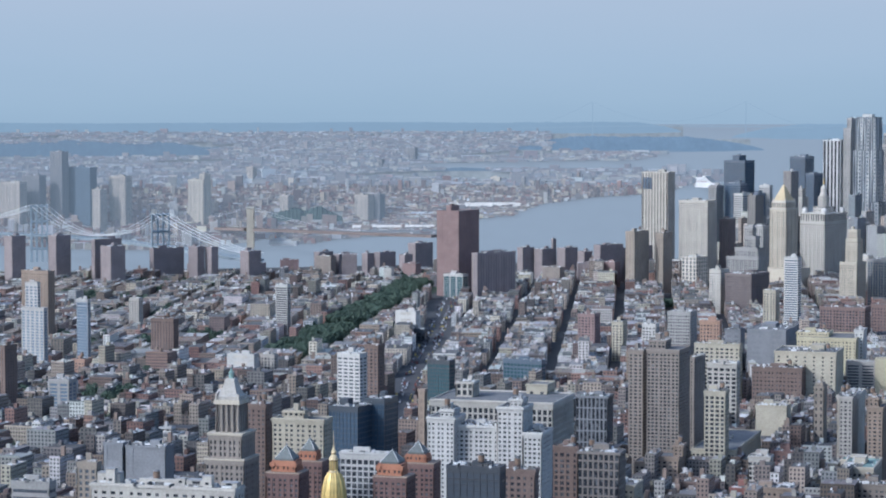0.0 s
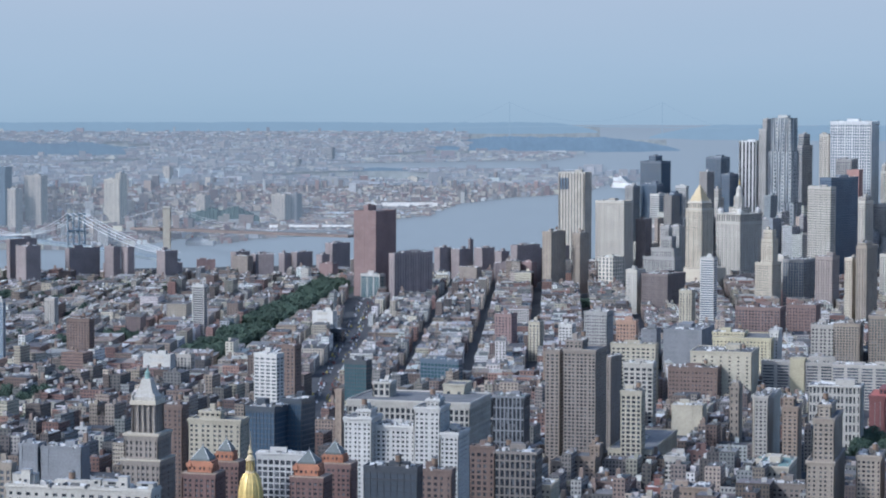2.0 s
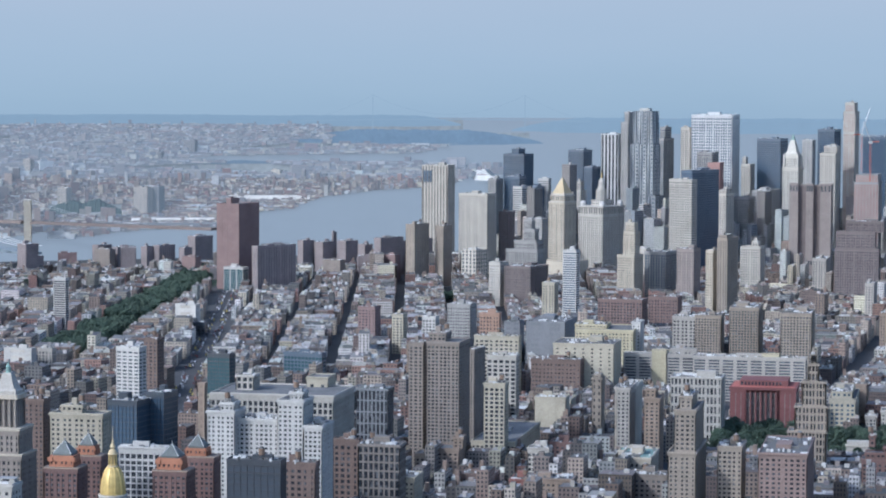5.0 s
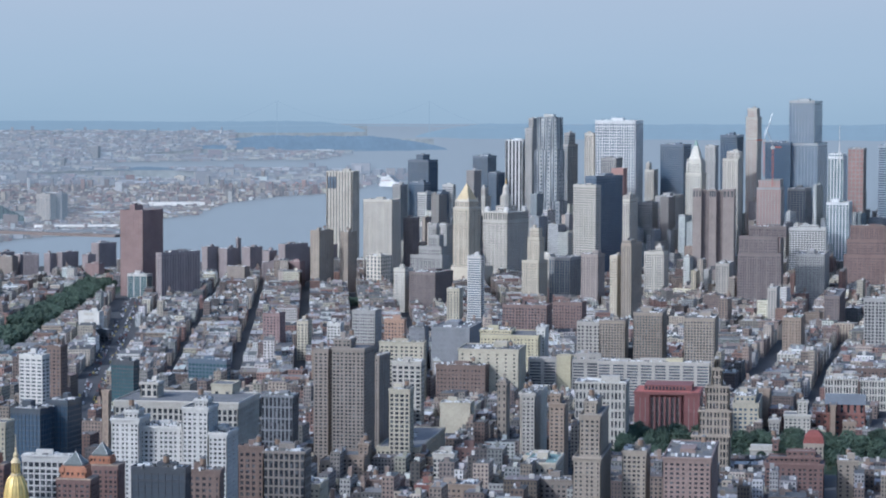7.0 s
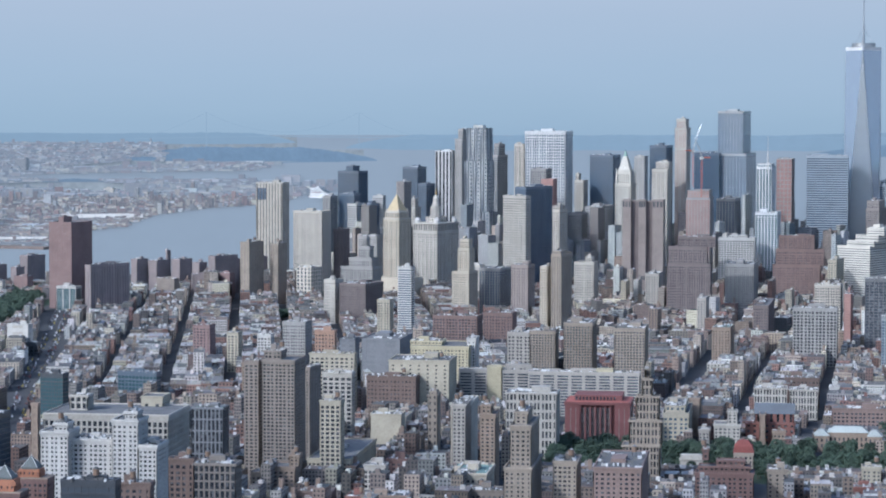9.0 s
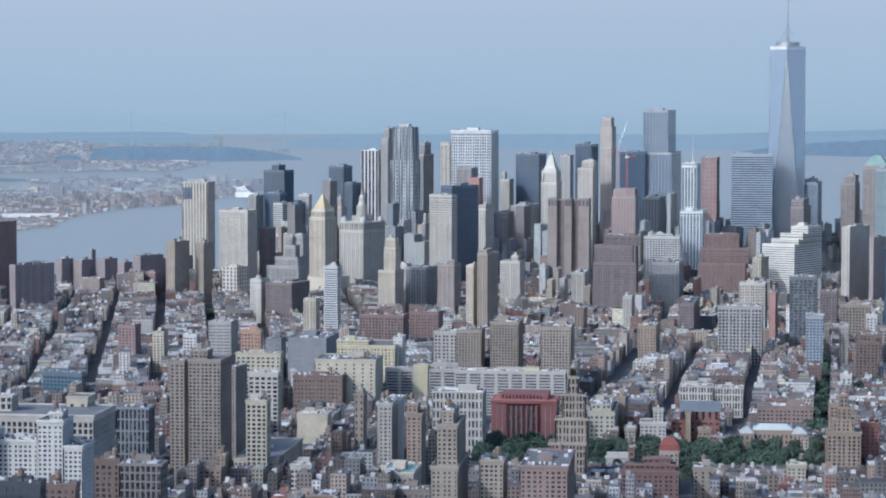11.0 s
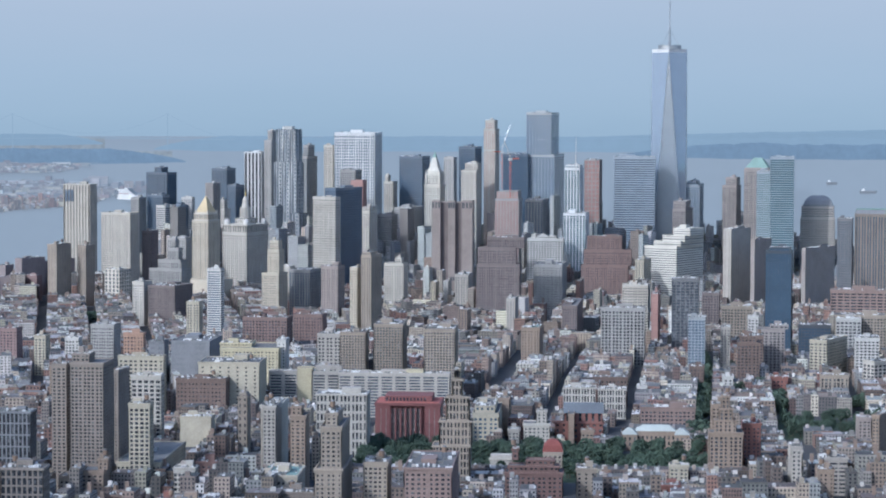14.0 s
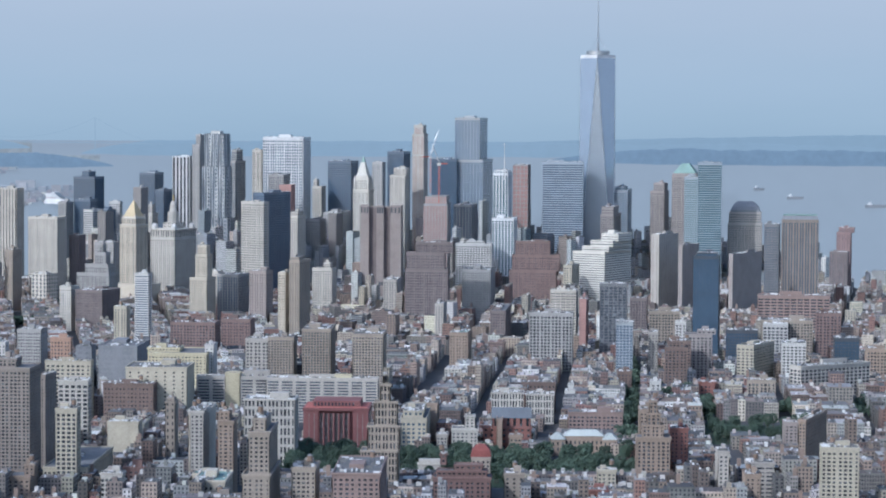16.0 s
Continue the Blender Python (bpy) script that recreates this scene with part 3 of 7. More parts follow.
GRIDS = [
    # seed, origin, turn, extent, avenue and street pitch, width of the avenue, heights, share of tall ones, bounds
    (11, 0, 0, 0.0, -1230, 470, 1500, 2700, 205, 78, 26, 11, 21, 0.14, lambda x, y: y < (2640 if x < -110 else 2400) and -0.52 * y < x < 0.17 * y),
    (12, -709, 2901, 12.0, -1065, 1136, -400, 1500, 71, 140, 14, 14, 20, 0.05, lambda x, y: y > 2640 and x < -0.02 * y - 190 and x > -0.52 * y and y < 4300 and math.hypot(x, y) < 4330),
    (14, 35, 2448, -2.8, -395, 900, -60, 880, 79, 110, 16, 15, 22, 0.06, lambda x, y: y > (2640 if x < -110 else 2400) and x >= -0.02 * y - 190 and x < 0.19 * y and x < 640 and y < 3250),
    (16, 0, 3265, -9.0, -520, 900, 0, 1300, 92, 84, 14, 18, 27, 0.09, lambda x, y: y > 3262 and x >= -0.02 * y - 190 and x < 0.19 * y and x < 640 and y < 4550),
    (15, -700, 4250, -20, -500, 1500, 0, 1300, 95, 80, 14, 25, 60, 0.1, lambda x, y: 4300 < math.hypot(x, y) < 5560 and -760 < x < 560 and (x < 100 or y > 4540) and not (y > 5000 and abs(x - 60) > 420)),
]


def settle(x, y, h):
    """How high the houses stand in each quarter."""
    if 1960 < y < 2135 and -250 < x < 130:
        return min(h, 17)
    if 3500 < y < 4400 and -950 < x < 100:
        return h * (1.0 + 0.9 * (y - 3500) / 900)
    if 2250 < y < 2420 and 130 < x < 300:
        return min(h, 12)
    if 2290 < y < 2560 and -70 < x < 130:
        return min(h, 12)
    return h


def lay_city():
    near, rest = [], []
    for i, g in enumerate(GRIDS):
        for lot in lots(*g):
            rnd, x, y, w, d, h, rot = lot
            if i == 0 and y < 2150:
                h = min(h * (1.0, 1.15, 1.5, 1.9)[int(abs(x * 0.37 + y * 0.73)) % 4], 36)
            h = settle(x, y, h)
            (near if i == 0 and math.hypot(x, y) < 2150 else rest).append((rnd.random(), x, y, w, d, h, rot))
    near.sort(key=lambda q: math.hypot(q[1], q[2]))
    rest += near[300:]
    for key, x, y, w, d, h, rot in near[:300]:
        rnd = random.Random(key)
        hs = Houses()
        house_on(hs, rnd, 0, 0, w, d, h, 0.0, clutter=False)
        ob = thing("town_house", "old brick walk-up house with a flat roof", "house", x, y, math.degrees(rot), 0, "walk-up houses")
        wall_col = hs.c[0]
        body = new("walls", hs.mesh("walls"))
        body.parent = ob
        s = Solid()
        s.box(-w / 2 - 0.3, w / 2 + 0.3, -d / 2 - 0.4, -d / 2 + 0.2, h - 0.6, h + 1.0)
        s.box(-w / 2, -w / 2 + 0.3, -d / 2 + 0.2, d / 2, h - 0.1, h + 0.8)
        s.box(w / 2 - 0.3, w / 2, -d / 2 + 0.2, d / 2, h - 0.1, h + 0.8)
        s.box(-w / 2 + 0.3, w / 2 - 0.3, d / 2 - 0.3, d / 2, h - 0.1, h + 0.8)
        part("parapet", s, rnd.choice(("buff_brick", "brown_brick", "tan_brick", "taupe_brick", "plum_brick", "grey_concrete")), ob)
        bx, by, b1, b2 = rnd.uniform(-0.25, 0.25) * w, rnd.uniform(-0.3, 0.3) * d, rnd.uniform(1.2, 2), rnd.uniform(1.5, 2.6)
        part("bulkhead", Solid().box(bx - b1, bx + b1, by - b2, by + b2, h, h + rnd.uniform(2.4, 3.6)), rnd.choice(("grey_concrete", "tan_brick", "brown_brick", "roof_tar", "red_brick")), ob)
        for _ in range(rnd.randint(1, 3)):
            px, py, a = rnd.uniform(-0.38, 0.38) * w, rnd.uniform(-0.4, 0.4) * d, rnd.uniform(0.4, 1.1)
            part("roof_plant", Solid().box(px - a, px + a, py - a, py + a, h, h + rnd.uniform(0.8, 1.8)), rnd.choice(("roof_tar", "dark_concrete", "pale_concrete")), ob)
        if h > 20 and rnd.random() < 0.5:
            s = Solid()
            tx, ty = rnd.uniform(-0.25, 0.25) * w, rnd.uniform(-0.25, 0.25) * d
            for ax in (-1, 1):
                for ay in (-1, 1):
                    s.box(tx + ax - 0.1, tx + ax + 0.1, ty + ay - 0.1, ty + ay + 0.1, h, h + 3)
            s.turn(tx, ty, ((1.7, h + 3), (1.7, h + 6.4), (0.1, h + 7.6)), 10)
            tagged(part("water_tank", s, "tank_wood", ob), kind="stuff")
    groups = {}
    for key, x, y, w, d, h, rot in rest:
        groups.setdefault((int(y // 450), x > -0.1 * y), []).append((key, x, y, w, d, h, rot))
    for (_, _), items in sorted(groups.items()):
        hs = Houses()
        for key, x, y, w, d, h, rot in items:
            house_on(hs, random.Random(key), x, y, w, d, h, rot, drawn_in(math.hypot(x, y)))
        tagged(new("distant_houses", hs.mesh("distant_houses")), "crowded flat-roofed brick and stone houses", "houses", kind="stuff")


def lay_reflected_blocks():
    """Made-up tall blocks behind the viewpoint, unseen, added to darken reflections in the glass."""
    rnd = random.Random(91)
    hs = Houses()
    for i in range(14):
        for j in range(-9, 8):
            x, y = j * 140 + rnd.uniform(-12, 12), -240 - i * 150 + rnd.uniform(-20, 20)
            if abs(x) < 160 and y > -300:
                continue
            hs.block(x, y, rnd.uniform(50, 105), rnd.uniform(45, 90), 0, rnd.uniform(60, 150) * rnd.choice((1, 1, 1.4, 1.8)), 0.0, shade(rnd, rnd.choice(STONE)), (0.2, 0.2, 0.2))
    tagged(new("distant_houses", hs.mesh("distant_houses")), "unseen stand-in office blocks behind the viewpoint, for reflections", "houses", kind="stuff")


def lay_far_city():
    """The built-up land across the river, thinning into haze painted on in two strengths."""
    rnd = random.Random(77)
    roofs = ((0.45, 0.44, 0.43), (0.22, 0.23, 0.26), (0.85, 0.85, 0.84), (0.36, 0.25, 0.20), (0.07, 0.11, 0.08), (0.80, 0.78, 0.74), (0.07, 0.11, 0.08), (0.16, 0.15, 0.15), (0.30, 0.20, 0.15), (0.12, 0.12, 0.13))
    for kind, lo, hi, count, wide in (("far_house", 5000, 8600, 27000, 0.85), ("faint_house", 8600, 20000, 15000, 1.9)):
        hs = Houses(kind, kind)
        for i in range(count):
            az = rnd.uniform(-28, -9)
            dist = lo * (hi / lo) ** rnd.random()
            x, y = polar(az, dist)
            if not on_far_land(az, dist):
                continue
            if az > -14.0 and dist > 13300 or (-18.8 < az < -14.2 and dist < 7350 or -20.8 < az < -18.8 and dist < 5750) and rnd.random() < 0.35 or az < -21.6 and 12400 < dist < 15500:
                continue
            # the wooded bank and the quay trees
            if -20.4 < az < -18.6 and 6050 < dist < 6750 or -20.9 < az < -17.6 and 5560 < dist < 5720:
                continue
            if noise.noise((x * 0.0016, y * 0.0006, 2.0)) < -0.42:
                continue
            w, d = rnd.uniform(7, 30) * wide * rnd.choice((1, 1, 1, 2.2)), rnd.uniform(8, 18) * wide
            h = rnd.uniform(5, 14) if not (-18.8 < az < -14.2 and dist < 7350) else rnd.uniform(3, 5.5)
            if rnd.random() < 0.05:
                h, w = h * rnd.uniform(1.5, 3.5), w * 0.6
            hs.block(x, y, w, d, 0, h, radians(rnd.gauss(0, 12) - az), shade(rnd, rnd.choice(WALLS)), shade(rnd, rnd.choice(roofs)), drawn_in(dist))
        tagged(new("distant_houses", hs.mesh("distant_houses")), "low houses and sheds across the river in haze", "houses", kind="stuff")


def hill_range(name, az0, az1, dist, deep, top, seed, material, label, taper=0.15):
    """A long low hill behind the water."""
    n = 260
    v, f = [], []
    steps = ((0, -5), (0.1, 0.3), (0.3, 0.62), (0.5, 1.0), (1.0, 0.6))
    for i in range(n + 1):
        t = i / n
        az = az0 + (az1 - az0) * t
        env = min(1, t / taper, (1 - t) / taper)
        hgt = top * env * (0.66 + 0.36 * noise.noise((t * 7, seed, 0)) + 0.22 * noise.noise((t * 26, seed, 3)) + 0.16 * noise.noise((t * 95, seed, 5)))
        for k, (dd, hh) in enumerate(steps):
            x, y = polar(az, dist + deep * dd * max(env, 0.01) ** 0.7 + deep * 0.12 * (1 - env))
            rough = 1 + 0.4 * noise.noise((t * 60, seed + k * 3.7, 8))
            v.append(far_point(x, y, max(hgt, 0) * hh * (rough if k < 3 else 1) if hh > 0 else -5))
    m = len(steps)
    for i in range(n):
        for j in range(m - 1):
            a = i * m + j
            f.append((a, a + m, a + m + 1, a + 1))
    me = bpy.data.meshes.new(name)
    me.from_pydata(v, [], f)
    me.materials.append(MATS[material])
    return tagged(new(name, me), label, name, kind="structure")


# hills and woods take their haze from the glow in their materials
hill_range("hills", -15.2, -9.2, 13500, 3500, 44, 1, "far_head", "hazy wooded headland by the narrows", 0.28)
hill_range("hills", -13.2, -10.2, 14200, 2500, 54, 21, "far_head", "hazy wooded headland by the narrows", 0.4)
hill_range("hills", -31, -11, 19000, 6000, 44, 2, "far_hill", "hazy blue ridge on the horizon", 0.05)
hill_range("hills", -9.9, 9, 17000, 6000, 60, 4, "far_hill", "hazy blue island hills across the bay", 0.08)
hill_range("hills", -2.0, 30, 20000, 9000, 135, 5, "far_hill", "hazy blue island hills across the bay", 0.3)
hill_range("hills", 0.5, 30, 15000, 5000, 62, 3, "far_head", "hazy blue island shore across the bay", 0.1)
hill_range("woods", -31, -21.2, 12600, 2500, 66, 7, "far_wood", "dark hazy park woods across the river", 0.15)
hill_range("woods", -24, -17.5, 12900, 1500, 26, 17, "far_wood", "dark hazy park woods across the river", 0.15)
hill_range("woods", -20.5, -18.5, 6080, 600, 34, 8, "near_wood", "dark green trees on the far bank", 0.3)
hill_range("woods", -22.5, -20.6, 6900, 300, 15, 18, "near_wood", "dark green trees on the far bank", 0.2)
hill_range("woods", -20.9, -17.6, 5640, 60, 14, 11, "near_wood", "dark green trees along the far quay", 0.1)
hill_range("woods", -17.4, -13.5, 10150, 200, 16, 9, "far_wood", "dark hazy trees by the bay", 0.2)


def cars():
    """Cars, vans and buses on the wide avenue."""
    rnd = random.Random(31)
    hs = Houses("house_roof", "house_roof")
    c, s = math.cos(radians(14.2)), math.sin(radians(14.2))
    for _ in range(420):
        v = rnd.uniform(-960, 900)
        u = rnd.choice((-11.5, -8, -4.5, 4.5, 8, 11.5)) + rnd.uniform(-0.4, 0.4)
        x, y = -875 + u * c - v * s, 2890 + u * s + v * c
        paint = rnd.choice(((0.6, 0.6, 0.6), (0.05, 0.05, 0.06), (0.30, 0.31, 0.33), (0.42, 0.34, 0.10), (0.13, 0.14, 0.17), (0.16, 0.06, 0.05), (0.5, 0.5, 0.52), (0.08, 0.08, 0.09)))
        long, tall = rnd.choice(((4.6, 0.9), (4.6, 0.9), (5.5, 2.0), (9, 2.8)))
        hs.block(x, y, 1.9, long, 0.3, 0.3 + tall, radians(14.2), paint, paint)
        hs.block(x, y, 1.6, long * 0.5, 0.3 + tall, 0.9 + tall, radians(14.2), (0.04, 0.04, 0.05), paint)
    tagged(new("distant_cars", hs.mesh("distant_cars")), "cars and vans on the wide avenue", "cars", kind="stuff")


cars()



# ---- tall buildings ----
def copper_hall(x, y):
    """Low brick hall with a long hipped copper roof and two copper-roofed end pavilions."""
    ob = thing("law_school", "low brick hall under pale green copper roofs", "building", x, y, 0, 30)
    for u, v, a, b, h, rise in ((0, 4, 36, 16, 17, 5), (-24, -3, 13, 22, 15, 4.5), (24, -3, 13, 22, 15, 4.5)):
        wing = part("wing", Solid().box(u - a / 2, u + a / 2, v - b / 2, v + b / 2, 0, h), "tan_brick", ob)
        c = min(a, b) * 0.36
        part("roof", Solid().loft([[(u - a / 2 - 0.6, v - b / 2 - 0.6, h), (u + a / 2 + 0.6, v - b / 2 - 0.6, h), (u + a / 2 + 0.6, v + b / 2 + 0.6, h), (u - a / 2 - 0.6, v + b / 2 + 0.6, h)],
                                   [(u - a / 2 + c, v - b / 2 + c, h + rise), (u + a / 2 - c, v - b / 2 + c, h + rise), (u + a / 2 - c, v + b / 2 - c, h + rise), (u - a / 2 + c, v + b / 2 - c, h + rise)]]), "copper_pale", wing, "pale green copper roof")
        n = max(2, round(a / 4))
        for i in range(n):
            cx = u - a / 2 + a * (i + 0.5) / n
            for z in (4.5, 9.5):
                part("window", Solid().box(cx - 0.8, cx + 0.8, v - b / 2 - 0.08, v - b / 2, z, z + 3), "dark_glass", wing)


def telephone_tower(x, y, w, d, h, rot):
    """Windowless tower: flat slabs and upright shafts with deep slots between them, plant openings high and low."""
    ob = thing("telephone_tower", "windowless granite tower with upright shafts and dark slots", "building", x, y, rot, math.hypot(w, d) / 2)
    part("core", Solid().box(-w / 2 + 2, w / 2 - 2, -d / 2 + 7, d / 2, 0, h - 4), "dusk_brown", ob)
    for lo, hi in ((-0.5, -0.30), (-0.10, 0.07), (0.24, 0.5)):
        shaft = part("shaft", Solid().box(w * lo, w * hi, -d / 2, -d / 2 + 9, 0, h), "rose_granite", ob)
        n = max(2, round(w * (hi - lo) / 3.2))
        for i in range(n + 1):
            cx = w * lo + w * (hi - lo) * i / n
            part("rib", Solid().box(cx - 0.35, cx + 0.35, -d / 2 - 0.5, -d / 2, 0, h - 1), "rose_granite", shaft)
        for z0, z1 in ((h - 12, h - 3), (44, 50)):
            for i in range(3):
                c = w * (lo + (hi - lo) * (i + 0.5) / 3)
                part("plant_opening", Solid().box(c - w * (hi - lo) * 0.12, c + w * (hi - lo) * 0.12, -d / 2 - 0.15, -d / 2 + 0.1, z0, z1), "dark_metal", shaft)
    for sx in (-1, 1):
        part("flank_shaft", Solid().box(min(sx * w / 2, sx * (w / 2 - 8)), max(sx * w / 2, sx * (w / 2 - 8)), -d / 2 + 14, d / 2, 0, h), "rose_granite", ob)
    part("low_wall", Solid().box(-w / 2 + 4, w / 2 - 4, -d / 2 + 3, -d / 2 + 9, 0, 46), "rose_granite", ob)
    part("roof", Solid().box(-w / 2 + 3, w / 2 - 3, -d / 2 + 8, d / 2 - 1, h - 4, h - 3), "roof_tar", ob)
    part("parapet", Solid().box(-w / 2 + 2, w / 2 - 2, -d / 2 + 6, -d / 2 + 7.4, h - 4, h - 1.5), "rose_granite", ob)


# civic centre and the financial district
tower("apartment_tower", "tall reddish-brown brick apartment slab beside the river", -1098, 3813, 42.6, 54.2, 132.3, -20, "rose_brick", "brown_frame", 5, 3, 0.72, 0.55, tiers=((9.4, 21.7, 139.5, -10.0, 0.0),))
striped = tower("office_tower", "white limestone telephone tower with upright stripes", -882, 4316, 48.4, 35.4, 178.6, -8, "pale_stone", "grey_glass", 5.5, 4, 0.72, 0, proud=1.2)
for i in range(3):
    part("louvre", Solid().box(-21 + i * 5.6, -17 + i * 5.6, -18.3, -17.75, 150, 170), "navy_frame", striped, "dark plant louvre")
tower("office_tower", "broad pale concrete slab with fine window grid", -773, 4105, 50.8, 38.7, 139.3, -12, "pale_stone", "grey_glass", 3, 3.4, 0.5, 0.5)
tower("apartment_tower", "pale concrete tower with dark recessed flank", -833, 3913, 17.3, 38.9, 98.2, -24, "sand_stone", "brown_frame", 6, 3, 0.6, 0.45, tank=True)
tower("apartment_tower", "pale concrete tower with dark recessed flank", -795, 3935, 15.2, 24.4, 95.0, -24, "sand_stone", "brown_frame", 6, 3, 0.6, 0.45, tank=True)
tower("courthouse_annex", "pale stone hall with a white arched front", -739, 3902, 27.7, 32.4, 60.5, -24, "pale_stone", "grey_glass", 7, 6, 0.5, 0.3)
tower("office_tower", "lattice-fronted federal office tower in pale stone", -428, 4046, 44.6, 14.0, 168.3, -30, "cream_white", "dark_glass", 3.4, 3.8, 0.45, 0.5)
tower("office_tower", "dark-flanked federal office slab with metal ribs", -407, 4106, 22.4, 73.9, 181.4, -30, "navy_frame", "navy_glass", 2.5, 3.8, 0.35, 0.3)
tower("office_tower", "white aluminium grid office slab beside the harbour", -459, 4927, 79.6, 83.2, 261.6, -5, "white_metal", "navy_glass", 4.6, 5.6, 0.42, 0.34, proud=0.7)
tower("office_tower", "narrow white stone tower with dark joints", -509, 4865, 18.7, 20.0, 237.4, -5, "pale_stone", "grey_glass", 4, 3.8, 0.5, 0.4)
tower("office_tower", "dark office tower with white upright fins", -688, 5128, 36.6, 39.6, 219.1, -6, "white_metal", "dark_glass", 8, 4, 0.45, 0, proud=1.2)
tower("office_tower", "slim grey stone tower with stepped crown", -643, 5025, 16.3, 26.9, 244.4, -20, "grey_concrete", "grey_glass", 3.5, 3.8, 0.6, 0.5, tiers=((10.5, 16.1, 264.4, 2.1, 0),))
tower("office_tower", "blue-grey glass tower with a sloped head", -565, 4990, 19.5, 38.4, 213.6, -25, "grey_concrete", "blue_glass", 3, 4, 0.3, 0.4, tiers=((12.0, 23.0, 235.5, 2.2, 0),))
tower("office_tower", "dark blue glass tower with a raised octagonal head", -834, 4857, 45.2, 39.7, 184.4, -18, "navy_frame", "navy_glass", 3, 4, 0.2, 0.25, tiers=((14.7, 27.8, 194.4, -0.1, 0),))
tower("office_tower", "black glass office tower facing the harbour", -774, 5272, 34.1, 47.2, 182.3, -15, "navy_frame", "navy_glass", 3, 4, 0.2, 0.25)
tower("office_tower", "dark glass office block with banded floors", -804, 4650, 31.6, 26.8, 148.2, -18, "navy_frame", "navy_glass", 3, 4, 0.2, 0.3)
tower("office_tower", "grey-beige slab tower with narrow windows", -831, 4592, 16.3, 28.3, 145.7, -18, "grey_concrete", "grey_glass", 3, 3.6, 0.5, 0.4)
tower("office_tower", "white banded slab beside a darker tower", -785, 4611, 20.0, 29.0, 131.1, -25, "white_paint", "grey_glass", 30, 3.8, 0.1, 0.55)
tower("office_tower", "blue glass office block with thin mullions", -775, 4718, 28.8, 55.9, 127.7, -20, "navy_frame", "navy_glass", 3, 4, 0.2, 0.25)
tower("office_tower", "white boxy tower head with window rows", -765, 4750, 21.0, 18.0, 140.7, -8, "white_paint", "grey_glass", 4, 3.8, 0.3, 0.5)
tower("office_tower", "white ornate stepped stone tower", -685, 4663, 15.2, 21.7, 122.9, -20, "white_brick", "grey_glass", 3, 3.6, 0.6, 0.5, tiers=((9.4, 13.0, 139.0, 0.4, 0),))
tower("office_tower", "slate-blue office tower behind the municipal building", -706, 4970, 18.6, 34.9, 157.0, -20, "navy_frame", "navy_glass", 3, 4, 0.3, 0.35)
tower("court_block", "grey stone court building with pillared top", -665, 4044, 33.4, 23.6, 102.2, -18, "grey_concrete", "dark_glass", 4, 4, 0.6, 0.4)
tower("office_block", "brown brick loft block below the courts", -732, 4152, 17.4, 26.4, 107.5, -15, "dusk_brown", "dark_glass", 3, 3.6, 0.6, 0.5)
tower("court_block", "stepped grey granite criminal court building", -622, 3693, 52.9, 28.7, 75.8, -18, "grey_concrete", "dark_glass", 3.5, 3.8, 0.6, 0.3, proud=0.6, tiers=((37.8, 20.1, 88.8, 4.0, 0), (18.5, 14.4, 105.6, 8.5, 0), (6.1, 11.5, 118.1, 8.9, 0)))
tower("office_block", "white stone hall with tall windows", -646, 3598, 18.3, 25.7, 62.7, -18, "white_brick", "grey_glass", 4, 4, 0.6, 0.4)
tower("office_block", "dark red brick block in the shade", -603, 3584, 42.2, 55.7, 59.5, -18, "dusk_brown", "dark_glass", 3, 3.6, 0.6, 0.5)
tower("hotel_tower", "slim white hotel tower with blue glass bands", -499, 3323, 18.7, 15.9, 99.9, -8, "white_paint", "blue_glass", 20, 3, 0.1, 0.5)
tower("apartment_tower", "cream brick corner apartment house", -503, 3172, 16.2, 20.9, 68.2, -5, "cream_brick", "dark_glass", 4, 3.2, 0.55, 0.5, tank=True)
tower("office_tower", "stepped tan stone tower with pale crown", -467, 3692, 26.8, 35.4, 70.4, -15, "limestone", "dark_glass", 3, 3.5, 0.6, 0.5, tiers=((18.2, 21.2, 103.9, 1.8, 0), (13.9, 14.2, 117.2, 1.8, 0)))
tower("office_block", "pale stone office tower with fine windows", -472, 3883, 16.9, 18.8, 67.4, -15, "pale_stone", "grey_glass", 3, 3.5, 0.6, 0.5)
tower("office_block", "blue-shaded loft block with tall windows", -429, 3753, 33.4, 46.4, 72.1, -15, "grey_concrete", "blue_glass", 4, 4, 0.4, 0.3)
tower("office_block", "reddish stone block with an arched roof", -382, 3698, 26.5, 28.1, 80.3, -15, "rose_granite", "dark_glass", 4, 4, 0.6, 0.4)
tower("apartment_tower", "tan brick apartment tower beside old lofts", -302, 3433, 14.4, 50.2, 112.6, -12, "sand_stone", "dark_glass", 4, 3, 0.55, 0.5, tiers=((10.9, 30.1, 116.4, -2.5, 0),))
tower("office_block", "cream stone stepped loft building", -324, 3449, 10.5, 26.0, 94.6, -12, "limestone", "dark_glass", 3, 3.5, 0.55, 0.5)
tower("office_tower", "slim grey slab tower with stacked windows", -380, 4257, 17.8, 45.5, 138.0, -12, "pale_stone", "grey_glass", 3.5, 3.6, 0.5, 0.4, tiers=((15.1, 31.9, 143.6, -0.6, 0),))
tower("office_tower", "grey glass tower in morning haze", -356, 4356, 26.3, 34.2, 128.0, -12, "grey_concrete", "grey_glass", 3, 3.8, 0.4, 0.4)
tower("office_tower", "pale grey office slab with plain flank", -328, 4482, 30.6, 82.4, 135.5, -10, "pale_concrete", "grey_glass", 3, 3.8, 0.6, 0.5)
tower("office_tower", "black steel office box with plain head", -345, 4869, 46.0, 51.6, 217.3, -12, "navy_frame", "navy_glass", 4, 4, 0.25, 0.35)
